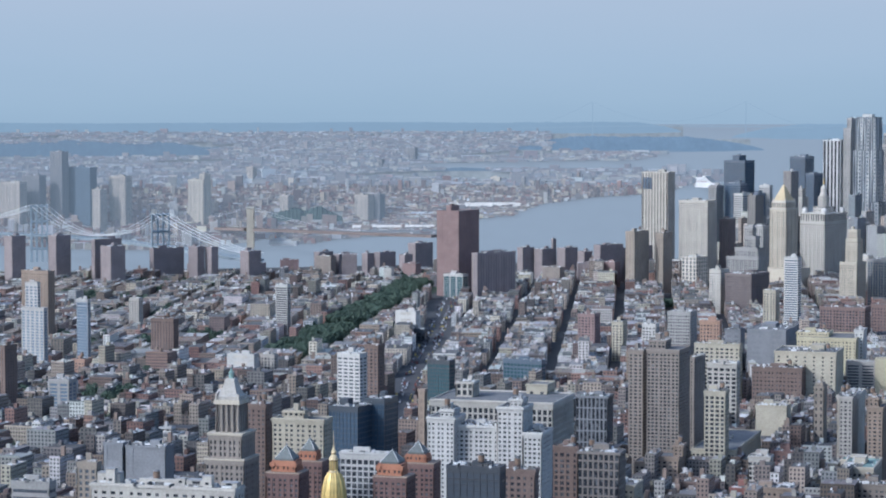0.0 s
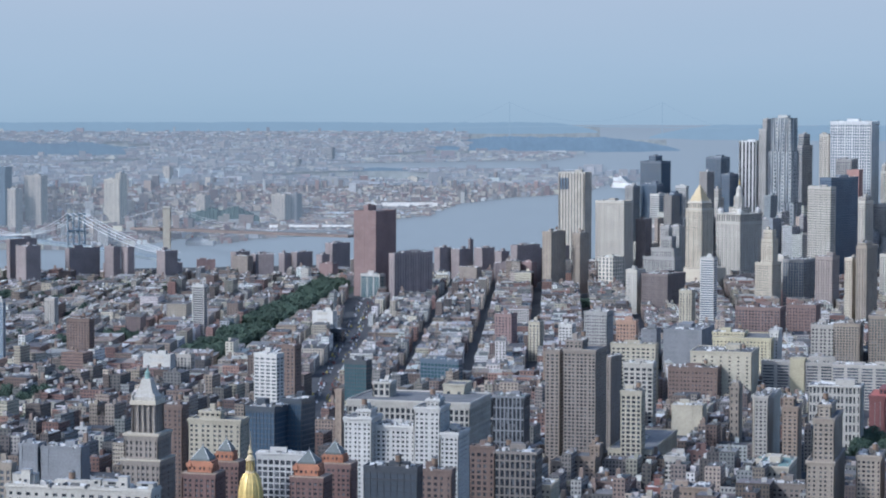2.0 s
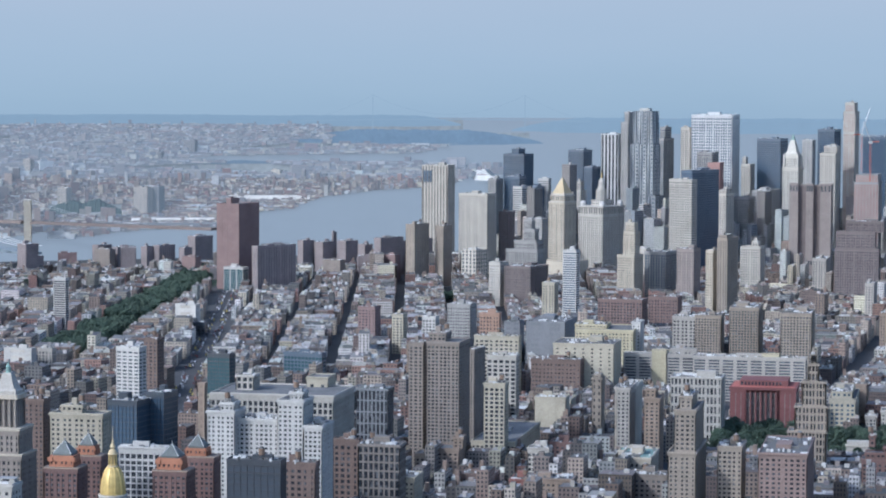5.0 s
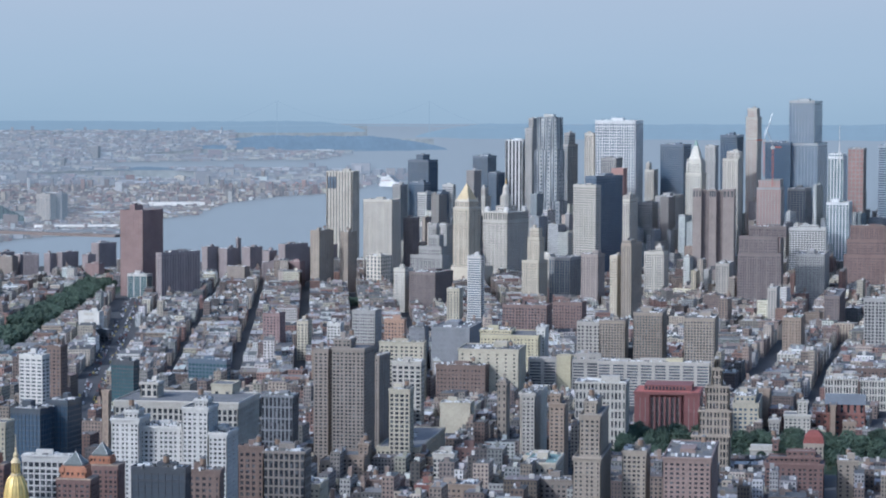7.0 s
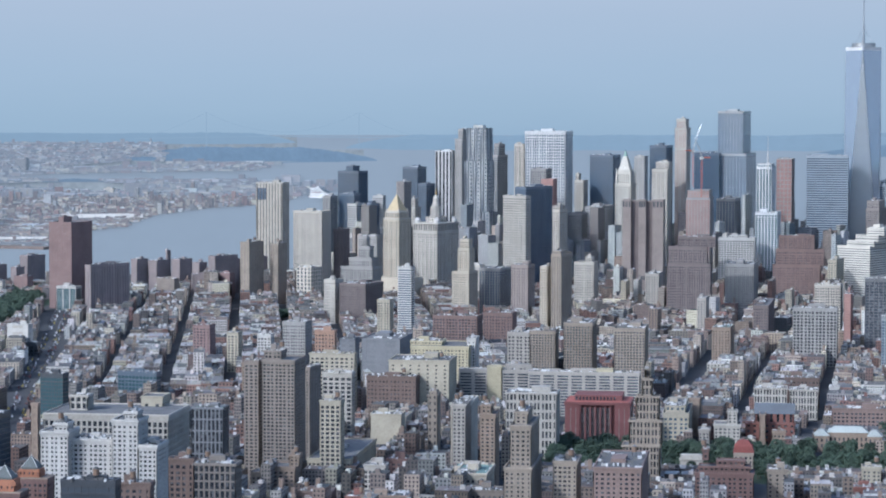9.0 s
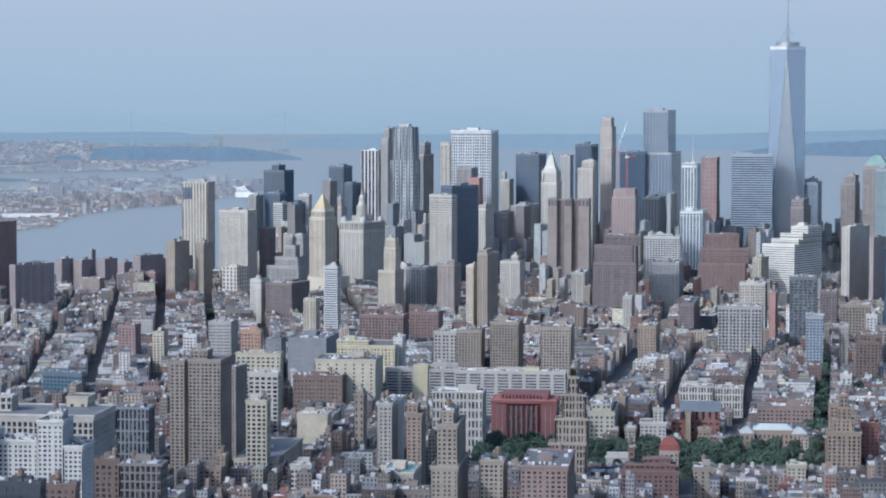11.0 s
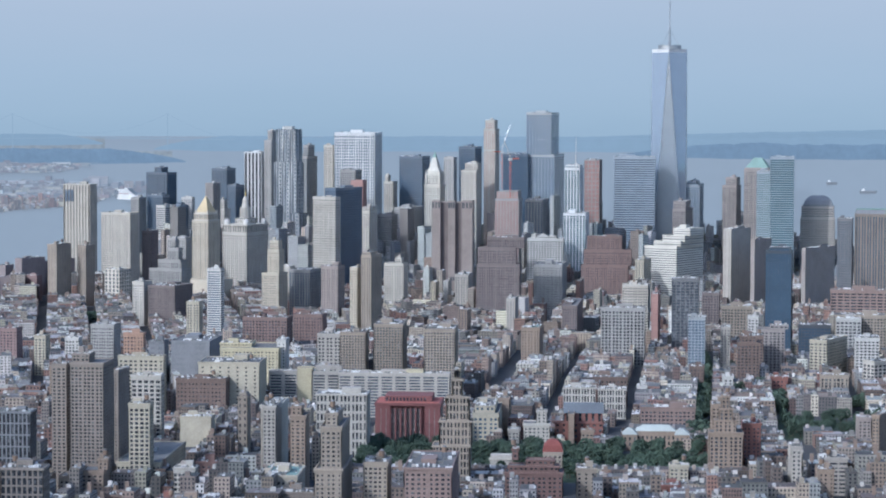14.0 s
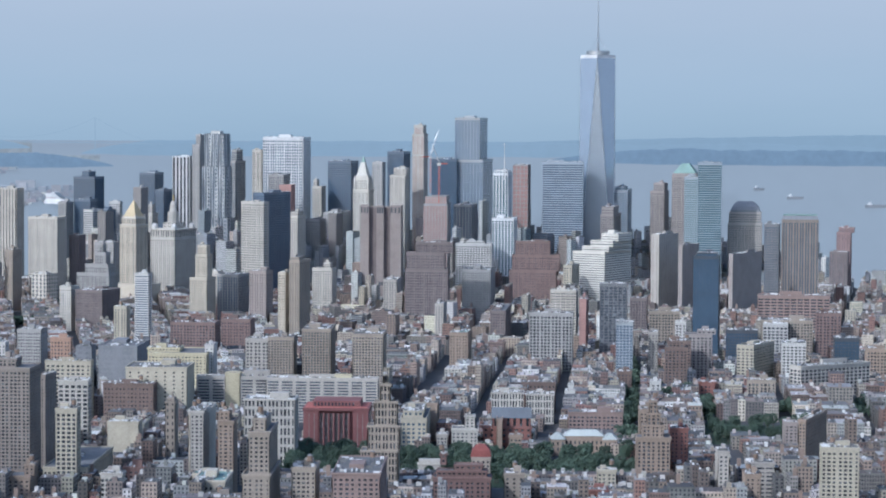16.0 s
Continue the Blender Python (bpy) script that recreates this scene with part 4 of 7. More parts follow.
tower("office_tower", "dark glass tower behind a white one", -231, 4726, 30.9, 57.4, 238.2, -10, "navy_frame", "navy_glass", 3, 4, 0.2, 0.3)
tower("office_tower", "pale stone slab with window rows", -211, 4342, 26.1, 51.3, 204.4, -6, "pale_stone", "grey_glass", 3.5, 3.3, 0.5, 0.5, tiers=((21.7, 35.9, 216.2, 3.3, 0),))
tower("office_tower", "black glass tower behind a builders' frame", -140, 4626, 46.0, 53.4, 226.7, -6, "navy_frame", "navy_glass", 3, 4, 0.15, 0.25)
tower("office_tower", "tall mirrored glass tower with a notched corner", -93, 4781, 54.7, 116.6, 223.3, -8, "steel", "sky_glass", 6, 4.1, 0.08, 0.1, proud=0.2, tiers=((46.6, 93.3, 301.3, -4.5, 0),))
tower("office_tower", "slim white tower with green-tinted windows", -34, 4287, 25.3, 71.3, 211.2, -5, "white_metal", "teal_glass", 5.0, 3.6, 0.3, 0.18, tiers=((22.9, 57.0, 215.0, -0.2, 0),))
tower("office_tower", "unfinished tower with pink protective boards", -2, 4668, 28.0, 60.0, 216.0, -5, "grey_concrete", "red_net", 7, 7.6, 0.2, 0.16)
tower("office_tower", "broad blue-grey glass tower with banded floors", 71, 4504, 72.4, 26.0, 225.2, -3, "grey_metal", "navy_glass", 60, 4, 0.02, 0.5, proud=0.25)
telephone_tower(-219, 3943, 62.7, 30.0, 168.6, -4)
tower("telephone_building", "stepped brown brick telephone building", -136, 3634, 61.8, 26.0, 88.7, -4, "dusk_brown", "dark_glass", 3.5, 3.8, 0.62, 0.45, tiers=((55.2, 18.2, 112.4, -2.1, 0), (53.8, 15.6, 126.9, 10.3, 0)))
tower("office_block", "white and dark chequered loft block", -77, 4065, 58.1, 26.0, 102.7, -4, "white_paint", "dark_glass", 4.5, 3.6, 0.3, 0.5, tiers=((29.6, 15.6, 106.7, 1.6, 0),))
tower("office_block", "grey stone office block with fine windows", -64, 3742, 41.5, 82.0, 83.3, -4, "grey_concrete", "dark_glass", 3, 3.5, 0.55, 0.5)
tower("telegraph_building", "stepped red brick telegraph building", 17, 3915, 72.4, 26.0, 70.3, -4, "dusk_red", "dark_glass", 3.5, 3.8, 0.66, 0.5, tiers=((73.1, 19.5, 94.0, 4.5, 0), (54.1, 14.3, 115.0, -0.7, 0)))
tower("terraced_building", "white terraced office building with banded floors", 126, 4011, 57.3, 89.4, 96.4, -30, "terracotta", "grey_glass", 90, 3.6, 0.02, 0.68, tiers=((47.4, 76.0, 104.2, 8.3, 0), (39.4, 62.6, 113.1, 15.9, 0), (29.8, 44.7, 123.8, 25.5, 0)))
tower("apartment_block", "pale loft block beside the terraced building", 75, 3874, 13.3, 47.0, 82.0, -15, "cream_brick", "dark_glass", 4, 3.5, 0.5, 0.5)
tower("office_tower", "brown stone tower with pillared crown", 155, 4466, 22.8, 94.1, 135.6, -10, "mauve_stone", "dark_glass", 3.5, 3.8, 0.6, 0.5, tiers=((20.8, 65.9, 148.6, -1.2, 0),))
tower("office_tower", "grey glass tower with a domed head", 183, 4655, 25.6, 115.5, 172.1, -6, "grey_metal", "navy_glass", 3, 3.8, 0.4, 0.4, tiers=((17.4, 80.8, 177.6, -2.3, 0),))
tower("apartment_tower", "beige and brown riverside apartment slab", 217, 3874, 13.7, 60.7, 129.9, -32, "putty_stone", "brown_frame", 7, 2.9, 0.7, 0.45)
tower("apartment_tower", "beige and brown riverside apartment slab", 336, 3829, 6.6, 95.1, 104.4, -32, "mauve_stone", "brown_frame", 7, 2.9, 0.7, 0.5)
tower("office_tower", "mauve granite office tower with sloped head", 248, 4610, 26.0, 34.0, 171.9, -18, "mauve_stone", "grey_glass", 3, 3.8, 0.5, 0.45, tiers=((20.0, 26.0, 186.1, 2.0, 0),))
peaked = tower("office_tower", "mauve granite and glass tower under a green pyramid", 291, 4541, 44.0, 46.0, 202.7, -12, "mauve_stone", "grey_glass", 3, 3.8, 0.45, 0.45, plant=False)
part("plinth", Solid().box(-21, 21, -21, 21, 203.8, 206.7), "mauve_stone", peaked)
part("pyramid", Solid().loft([[(-20, -20, 206.7), (20, -20, 206.7), (20, 20, 206.7), (-20, 20, 206.7)], [(-9, -9, 220.8), (9, -9, 220.8), (9, 9, 220.8), (-9, 9, 220.8)], [(-7, -7, 223.8), (7, -7, 223.8), (7, 7, 223.8), (-7, 7, 223.8)]]), "green_copper", peaked, "pale green copper pyramid")
tower("office_tower", "pale green glass tower with fine mullions", 299, 4460, 24.5, 98.8, 202.0, -8, "grey_metal", "green_glass", 3, 3.8, 0.15, 0.35)
tower("office_tower", "banded blue-green glass bank tower", 323, 4401, 41.7, 26.0, 227.7, -4, "grey_metal", "teal_glass", 40, 3.9, 0.03, 0.35)
tower("office_tower", "dark granite office tower facing the street", 390, 3975, 22.8, 26.0, 141.1, -10, "dark_concrete", "blue_glass", 3, 3.8, 0.4, 0.4)
ribbed = tower("office_tower", "tall granite office tower with grey-brown upright ribs and green eaves", 429, 3938, 55.3, 26.0, 150.0, -3, "taupe_brick", "navy_glass", 4.2, 3.8, 0.5, 0.2, proud=0.9, plant=False)
part("sloped_head", Solid().loft([[(-27.6, -13, 150.4), (27.6, -13, 150.4), (27.6, 13, 150.4), (-27.6, 13, 150.4)], [(-25, -9, 157), (25, -9, 157), (25, 11, 157), (-25, 11, 157)]]), "slate_wall", ribbed, "sloped slate head")
part("eaves_band", Solid().box(-25.6, 25.6, -9.6, 11.6, 157, 158.6), "green_copper", ribbed, "green copper eaves")
tower("apartment_tower", "reddish-brown brick riverside apartment tower", 553, 4379, 24.0, 26.0, 110.0, -12, "rose_brick", "grey_glass", 4, 3, 0.6, 0.5, tiers=((25.5, 18.2, 118.0, 4.2, 0),))
tower("apartment_tower", "brown brick riverside apartment tower", 539, 4331, 30.4, 26.0, 78.7, -12, "dusk_brown", "grey_glass", 4, 3, 0.6, 0.5)
tower("hotel_tower", "dark blue glass hotel tower", 229, 3156, 32.1, 26.0, 137.4, -8, "black_frame", "navy_glass", 4, 3.4, 0.06, 0.08, tiers=((25.4, 18.2, 141.5, 0.5, 0),))
tower("office_block", "flat-roofed grey office block by the tunnel", 372, 3482, 98.0, 30.0, 66.0, -6, "pink_granite", "dark_glass", 9, 4, 0.25, 0.5)
tower("office_block", "black framed construction tower with open floors", 114, 3161, 33.6, 26.0, 102.3, -4, "dark_concrete", "grey_glass", 6, 3.6, 0.18, 0.2)
tower("office_block", "narrow red netted wall of a building site", 79, 3232, 8.6, 65.3, 78.9, -4, "red_net", "red_net", 6, 3.6, 0.3, 0.3)
tower("office_block", "glass-fronted loft block with small bays", 120, 2961, 19.7, 26.0, 71.2, -3, "steel", "sky_glass", 4, 3.4, 0.2, 0.25)
tower("loft_block", "broad grey stone loft building with tall bays", 36, 3094, 53.0, 26.0, 70.7, -3, "grey_concrete", "dark_glass", 4.5, 4, 0.45, 0.35, tank=True)
tower("loft_block", "pale stone loft building with upper storeys", 55, 3363, 33.6, 26.0, 79.7, -3, "pale_stone", "dark_glass", 3.5, 3.6, 0.5, 0.5, tank=True)
tower("loft_block", "stepped brick loft building", -28, 3365, 19.9, 129.8, 55.4, -3, "dusk_brown", "dark_glass", 3.5, 3.6, 0.6, 0.5, tiers=((8.7, 77.9, 57.8, -2.9, 0),))
# greenwich village and noho
tower("apartment_tower", "pale concrete university tower with gridded front", -268, 2830, 29.1, 42.7, 63.0, 0, "sand_stone", "grey_glass", 3.2, 3, 0.38, 0.38, proud=0.7)
tower("apartment_tower", "pale concrete university tower with gridded front", -223, 2776, 32.0, 66.8, 78.1, 0, "sand_stone", "grey_glass", 3.2, 3, 0.38, 0.38, proud=0.7)
tower("apartment_tower", "pale concrete university tower with gridded front", -163, 2709, 32.8, 66.9, 79.1, 0, "sand_stone", "grey_glass", 3.2, 3, 0.38, 0.38, proud=0.7)
tower("apartment_slab", "long pale grey slab with window bands and flat roof", -202, 2565, 113.6, 18.0, 44.6, 0, "putty_stone", "grey_glass", 15, 3, 0.24, 0.42, roof='roof_pale')
tower("apartment_slab", "long pale grey slab with window bands and flat roof", -284, 2619, 105.1, 18.0, 40.0, 0, "putty_stone", "grey_glass", 15, 3, 0.24, 0.42, roof='roof_pale')
tower("yellow_bulkhead", "pale yellow brick lift tower of a slab block", -181, 2566, 17.2, 14.0, 47.2, 0, "yellow_brick", "yellow_brick", 12, 12, 0.5, 0.5, plant=False)
tower("yellow_bulkhead", "pale yellow brick lift tower of a slab block", -299, 2616, 15.4, 14.0, 43.5, 0, "yellow_brick", "yellow_brick", 12, 12, 0.5, 0.5, plant=False)
tower("apartment_block", "yellow brick apartment house with many windows", -369, 2732, 63.3, 65.3, 54.9, 0, "yellow_brick", "dark_glass", 4, 3.2, 0.6, 0.5, tank=True, tiers=((34.6, 32.6, 58.9, -16.9, 0),))
tower("apartment_block", "cream painted loft building with a blank flank", -368, 2567, 62.0, 57.8, 56.0, 0, "cream_brick", "dark_glass", 9, 4, 0.8, 0.6, tank=True)
tower("loft_block", "white painted slab with narrow windows", -337, 2735, 9.9, 30.6, 62.2, 0, "white_paint", "dark_glass", 5, 3.5, 0.7, 0.5)
tower("loft_block", "cream brick loft block with even windows", -462, 2571, 47.0, 14.4, 59.2, -2, "cream_brick", "dark_glass", 5, 4, 0.5, 0.5, tank=True)
tower("loft_block", "grey flank of a broad store building", -446, 2827, 43.7, 76.8, 53.6, -2, "slate_wall", "slate_wall", 20, 6, 0.5, 0.5, tank=True)
tower("loft_block", "orange-tan brick loft with arched windows", -514, 2812, 22.8, 12.1, 60.6, -2, "apricot_brick", "dark_glass", 4, 4, 0.6, 0.5)
tower("loft_block", "grey stone loft block with a tank", -557, 2862, 26.8, 25.5, 66.1, -4, "grey_concrete", "dark_glass", 3, 3.6, 0.5, 0.5, tank=True)
tower("apartment_tower", "broad taupe brick apartment tower full of windows", -407, 2036, 27.1, 36.6, 108.1, -3, "taupe_brick", "dark_glass", 3.6, 2.9, 0.42, 0.44, tank=True, tiers=((14.4, 18.3, 114.5, -7.3, 0),))
tower("apartment_tower", "taupe brick wing beside the broad tower", -435, 2052, 12.5, 22.0, 104.7, -3, "taupe_brick", "dark_glass", 4.2, 2.9, 0.5, 0.44)
tower("apartment_tower", "plain brown brick tower behind the broad one", -402, 2135, 5.2, 24.0, 91.4, -12, "taupe_brick", "dark_glass", 6, 2.9, 0.8, 0.5)
tower("loft_tower", "narrow cream stone loft tower with tank", -362, 2008, 17.2, 15.4, 77.7, -2, "cream_brick", "dark_glass", 4, 3.6, 0.42, 0.36, tank=True)
tower("loft_block", "white framed loft with wide windows", -404, 2275, 27.4, 15.2, 71.5, -2, "white_brick", "dark_glass", 5, 4, 0.35, 0.35)
tower("loft_block", "brown brick loft in shade beside a church", -393, 2529, 50.6, 22.4, 41.5, -2, "brown_brick", "dark_glass", 4, 4, 0.6, 0.6, tank=True)
tower("store_building", "great white store building with tall windows", -505, 1878, 96.3, 67.6, 83.3, 0, "cream_white", "dark_glass", 4.2, 4.8, 0.34, 0.26, proud=0.8, tiers=((14.2, 16.9, 94.1, -28.2, 0),))
tower("penthouse_block", "cream penthouse block upon the store roof", -484, 1914, 16.8, 25.0, 90.4, 0, "cream_brick", "dark_glass", 9, 5, 0.7, 0.6, plant=False)
tower("apartment_block", "white stepped apartment house wing with small windows", -469, 1600, 18.9, 26.0, 103.9, 0, "white_paint", "dark_glass", 3.4, 3, 0.55, 0.5, tank=True, tiers=((9.5, 14.0, 108.4, 1.9, 2.0),))
tower("apartment_block", "white apartment house centre with many small windows", -447, 1606, 29.7, 22.0, 98.4, 0, "white_paint", "dark_glass", 3.4, 3, 0.55, 0.5)
tower("apartment_block", "tall white apartment house wing with small windows", -423, 1604, 17.5, 26.0, 111.7, 0, "white_paint", "dark_glass", 3.4, 3, 0.55, 0.5, tank=True, tiers=((8.8, 14.0, 116.2, 1.8, 2.0),))
tower("apartment_block", "white apartment house terrace with small windows", -408, 1606, 12.5, 30.0, 95.5, 0, "white_paint", "dark_glass", 3.4, 3, 0.55, 0.5)
tower("dark_office", "blue-black glass office wing under a pale sloping roof", -603, 1802, 24.4, 26.0, 82.3, -8, "black_frame", "navy_glass", 3, 4, 0.08, 0.12, roof='roof_pale')
tower("dark_office", "black glass office tower with sharp corners", -586, 1822, 18.3, 24.0, 86.4, -8, "black_frame", "navy_glass", 3, 4, 0.1, 0.15)
tower("loft_block", "beige stone apartment house with paired windows", -582, 1634, 37.7, 17.8, 94.2, 0, "cream_brick", "dark_glass", 4, 3.3, 0.55, 0.5, tank=True, tiers=((15.3, 8.9, 99.1, -4.6, 0),))
tower("loft_block", "white gridded office block with large windows", -527, 1605, 32.6, 10.0, 76.5, 0, "white_paint", "dark_glass", 3.9, 4, 0.22, 0.24, proud=0.6)
tower("hotel_tower", "white curved hotel tower with glass balconies", -710, 2126, 23.2, 12.9, 86.4, -12, "white_paint", "grey_glass", 6, 3.2, 0.3, 0.5)
tower("loft_block", "brown brick apartment tower beside the hotel", -721, 2225, 13.9, 12.6, 84.3, -12, "brown_brick", "dark_glass", 4, 3.2, 0.6, 0.5, tank=True)
tower("loft_block", "white loft building with a black panel", -960, 3101, 29.9, 11.9, 37.0, -12, "white_paint", "white_brick", 30, 9, 0.5, 0.5)
tower("loft_block", "black panel building below a white loft", -940, 3074, 28.5, 8.8, 16.8, -12, "black_frame", "dark_glass", 6, 4, 0.2, 0.2)
tower("office_block", "teal glass office block on the avenue", -711, 2408, 24.9, 11.9, 51.5, -12, "dark_metal", "teal_glass", 3, 3.6, 0.15, 0.2)
tower("hotel_block", "white-framed hotel with a teal glass front", -1088, 3767, 34.3, 17.5, 35.8, -14, "white_paint", "teal_glass", 12, 3.4, 0.12, 0.15)
tower("apartment_slab", "brown brick slab behind the tall tower", -1021, 3743, 13.6, 75.4, 71.8, -35, "housing_brick", "dark_glass", 5, 3, 0.6, 0.5)
tower("school_block", "white painted block with a blank end wall", -991, 2590, 34.5, 9.7, 31.8, -10, "white_paint", "white_brick", 30, 9, 0.5, 0.5)
tower("apartment_block", "pale block with upright window strips", -969, 2614, 18.0, 8.6, 29.6, -10, "putty_stone", "dark_glass", 4, 3.2, 0.5, 0.3)
tower("apartment_tower", "brown brick tower with stacked balconies", -1139, 3126, 18.4, 8.4, 65.0, -12, "white_paint", "dark_glass", 14, 3, 0.1, 0.4)
tower("apartment_tower", "dark red brick housing tower among trees", -1142, 2732, 31.8, 10.4, 54.5, -12, "brown_brick", "dark_glass", 4, 3, 0.6, 0.5, tank=True)
tower("glass_tower", "slim pale blue glass apartment tower", -1205, 2645, 16.3, 5.1, 82.4, -14, "steel", "sky_glass", 20, 3.4, 0.05, 0.1)
# made-up pale tower in place of a reflection on the viewing window
tower("apartment_tower", "pale tapering tower standing in for a bright reflection", -1258, 2628, 32.9, 7.0, 73.3, -14, "pale_concrete", "sky_glass", 6, 3.4, 0.4, 0.4, tiers=((18.2, 4.9, 101.4, -2.1, 0),))
tower("apartment_tower", "tan brick housing tower near the river", -1407, 2951, 43.3, 13.5, 90.4, -14, "tan_brick", "dark_glass", 4, 3, 0.6, 0.5)
tower("apartment_tower", "pale brick tower with balconies", -1316, 3052, 15.7, 8.6, 49.3, -14, "putty_stone", "dark_glass", 4, 3, 0.6, 0.5)
tower("apartment_tower", "dark brick housing tower by the avenue", -1106, 2252, 5.7, 18.6, 70.5, -14, "brown_brick", "dark_glass", 4, 3, 0.6, 0.5)
tower("loft_block", "grey office block with a blue front", -1040, 2233, 21.3, 18.0, 41.8, 0, "grey_concrete", "sky_glass", 12, 3.6, 0.3, 0.3)
tower("loft_block", "brown stone loft building with tall piers", -413, 1707, 18.0, 8.5, 71.4, 0, "brown_brick", "dark_glass", 4, 4, 0.5, 0.4, tank=True)
tower("loft_block", "dark stone loft with upright pillars", -470, 2040, 27.2, 21.4, 66.6, 0, "slate_wall", "dark_glass", 3.2, 9, 0.36, 0.14, roof='green_copper')
tower("loft_block", "grey stone office loft with tall windows", -384, 1689, 29.3, 20.0, 71.6, 0, "buff_brick", "dark_glass", 3.6, 6, 0.32, 0.22, tank=True)
tower("loft_block", "plain brown brick loft flank", -417, 1718, 14.2, 13.6, 69.4, 0, "tan_brick", "tan_brick", 12, 8, 0.5, 0.5)
tower("loft_block", "cream stone apartment house with arched windows", -384, 1755, 23.7, 28.9, 40.1, 0, "cream_brick", "dark_glass", 4, 3.4, 0.55, 0.5, tank=True)
tower("apartment_block", "tan brick house with setback", -389, 1957, 18.0, 27.9, 31.7, 0, "tan_brick", "dark_glass", 4, 3.3, 0.6, 0.5, tank=True, tiers=((8.1, 14.0, 40.1, 7.1, 0),))
tower("loft_block", "cream brick apartment house with green-lined roof", -365, 2074, 35.9, 126.6, 29.2, 0, "cream_brick", "dark_glass", 3.6, 3.3, 0.5, 0.5, tank=True, tiers=((3.6, 50.6, 29.2, -1.1, 0),))
tower("church_tower", "pale stone gothic church tower", -304, 2190, 8.5, 21.9, 63.2, 0, "sand_stone", "dark_glass", 5, 6, 0.7, 0.5, tiers=((5.4, 15.3, 65.8, -0.0, 0),))
tower("apartment_tower", "white and brown art deco apartment tower", -262, 2052, 11.1, 37.3, 72.7, 0, "putty_stone", "dark_glass", 4, 3.1, 0.6, 0.5, tank=True)
tower("apartment_tower", "red-roofed brick apartment tower", -239, 2051, 12.9, 28.7, 64.4, 0, "tan_brick", "dark_glass", 4, 3.1, 0.6, 0.5, tank=True, tiers=((8.7, 17.2, 71.4, -1.9, 0),))
tower("apartment_tower", "tan brick apartment tower with stepped top", -178, 1728, 18.8, 72.1, 71.3, 0, "sand_stone", "dark_glass", 3.6, 3, 0.6, 0.5, tank=True, tiers=((14.4, 57.7, 99.2, 1.1, 0), (8.8, 36.1, 107.1, 0.3, 0)))
tower("loft_block", "broad pale university building with many windows", -224, 2258, 45.6, 34.0, 59.0, 0, "cream_white", "dark_glass", 3.4, 8.5, 0.5, 0.3, roof='roof_pale')
tower("loft_block", "pink-brown brick apartment house", -111, 1740, 32.5, 86.2, 72.0, 0, "pink_granite", "dark_glass", 4, 3.1, 0.6, 0.5, tank=True)
tower("loft_block", "tan apartment house with window strips", -148, 1731, 16.6, 33.9, 73.2, 0, "sand_stone", "dark_glass", 3.5, 3.1, 0.5, 0.5, tank=True)
tower("office_block", "pale yellow stone block under a blue glass roof", -99, 2372, 24.0, 86.6, 32.5, 0, "cream_brick", "blue_glass", 4.5, 4, 0.5, 0.45, tiers=((18.9, 69.3, 38.0, -1.0, 0),))
tower("office_block", "brown brick block beside the glass-roofed block", -87, 2444, 14.1, 50.3, 36.1, 0, "tan_brick", "tan_brick", 10, 6, 0.5, 0.5)
tower("loft_block", "white brick stepped apartment house", -52, 2343, 24.5, 26.0, 22.8, 0, "white_brick", "dark_glass", 4, 3.2, 0.6, 0.5, tank=True, tiers=((9.7, 13.0, 34.4, 4.5, 0),))
tower("school_building", "pale stone school with a long window front", -14, 2573, 33.2, 26.0, 31.0, 0, "cream_white", "dark_glass", 3, 8, 0.5, 0.25)
tower("school_building", "pale stone school with a long window front", 19, 2573, 28.6, 26.0, 29.8, 0, "cream_white", "dark_glass", 3, 8, 0.5, 0.25)
tower("brick_hall", "lower red brick wing beside the church hall", -13, 2358, 45.3, 12.0, 21.5, 0, "red_brick", "dark_glass", 6, 6, 0.6, 0.5, roof='roof_slate', plant=False)
tower("campanile", "slender tan brick bell tower", -20, 2353, 5.8, 26.0, 31.0, 0, "tan_brick", "tan_brick", 3, 6, 0.5, 0.5, plant=False)
tower("loft_block", "long red-brown university block", 72, 2461, 53.0, 26.0, 25.2, 0, "pink_granite", "dark_glass", 4, 3.4, 0.5, 0.5)
tower("apartment_block", "ornate red brick apartment house with pale stone bands", -45, 1941, 44.2, 22.0, 36.0, 0, "plum_brick", "dark_glass", 4, 3.3, 0.5, 0.5, tank=True, tiers=((38.8, 15.4, 40.5, -0.2, 0), (21.5, 11.0, 45.0, 4.7, 0), (5.1, 5.5, 53.0, -14.5, 0)))
tower("apartment_block", "tan apartment house with dark flank", -5, 1973, 15.8, 26.0, 35.1, 0, "sand_stone", "dark_glass", 6, 3.3, 0.7, 0.5, tank=True)
tower("apartment_block", "tan apartment house beside the square", 111, 2129, 28.3, 26.0, 43.9, 0, "tan_brick", "dark_glass", 4, 3.2, 0.55, 0.35, tank=True, tiers=((18.2, 15.6, 53.7, -0.3, 0), (11.7, 11.7, 63.3, 0.2, 0), (7.2, 7.8, 73.8, -0.2, 0)))
tower("apartment_block", "brick and stone stepped apartment house", 114, 2290, 15.2, 26.0, 48.7, 0, "tan_brick", "dark_glass", 4, 3.2, 0.55, 0.5, tank=True)
tower("apartment_block", "red brick apartment house", 134, 2158, 15.3, 26.0, 48.3, 0, "red_brick", "dark_glass", 4, 3.2, 0.6, 0.5, tank=True)
tower("apartment_block", "small cream apartment house", 158, 1986, 8.8, 26.0, 52.2, 0, "putty_stone", "dark_glass", 4, 3.2, 0.6, 0.5)
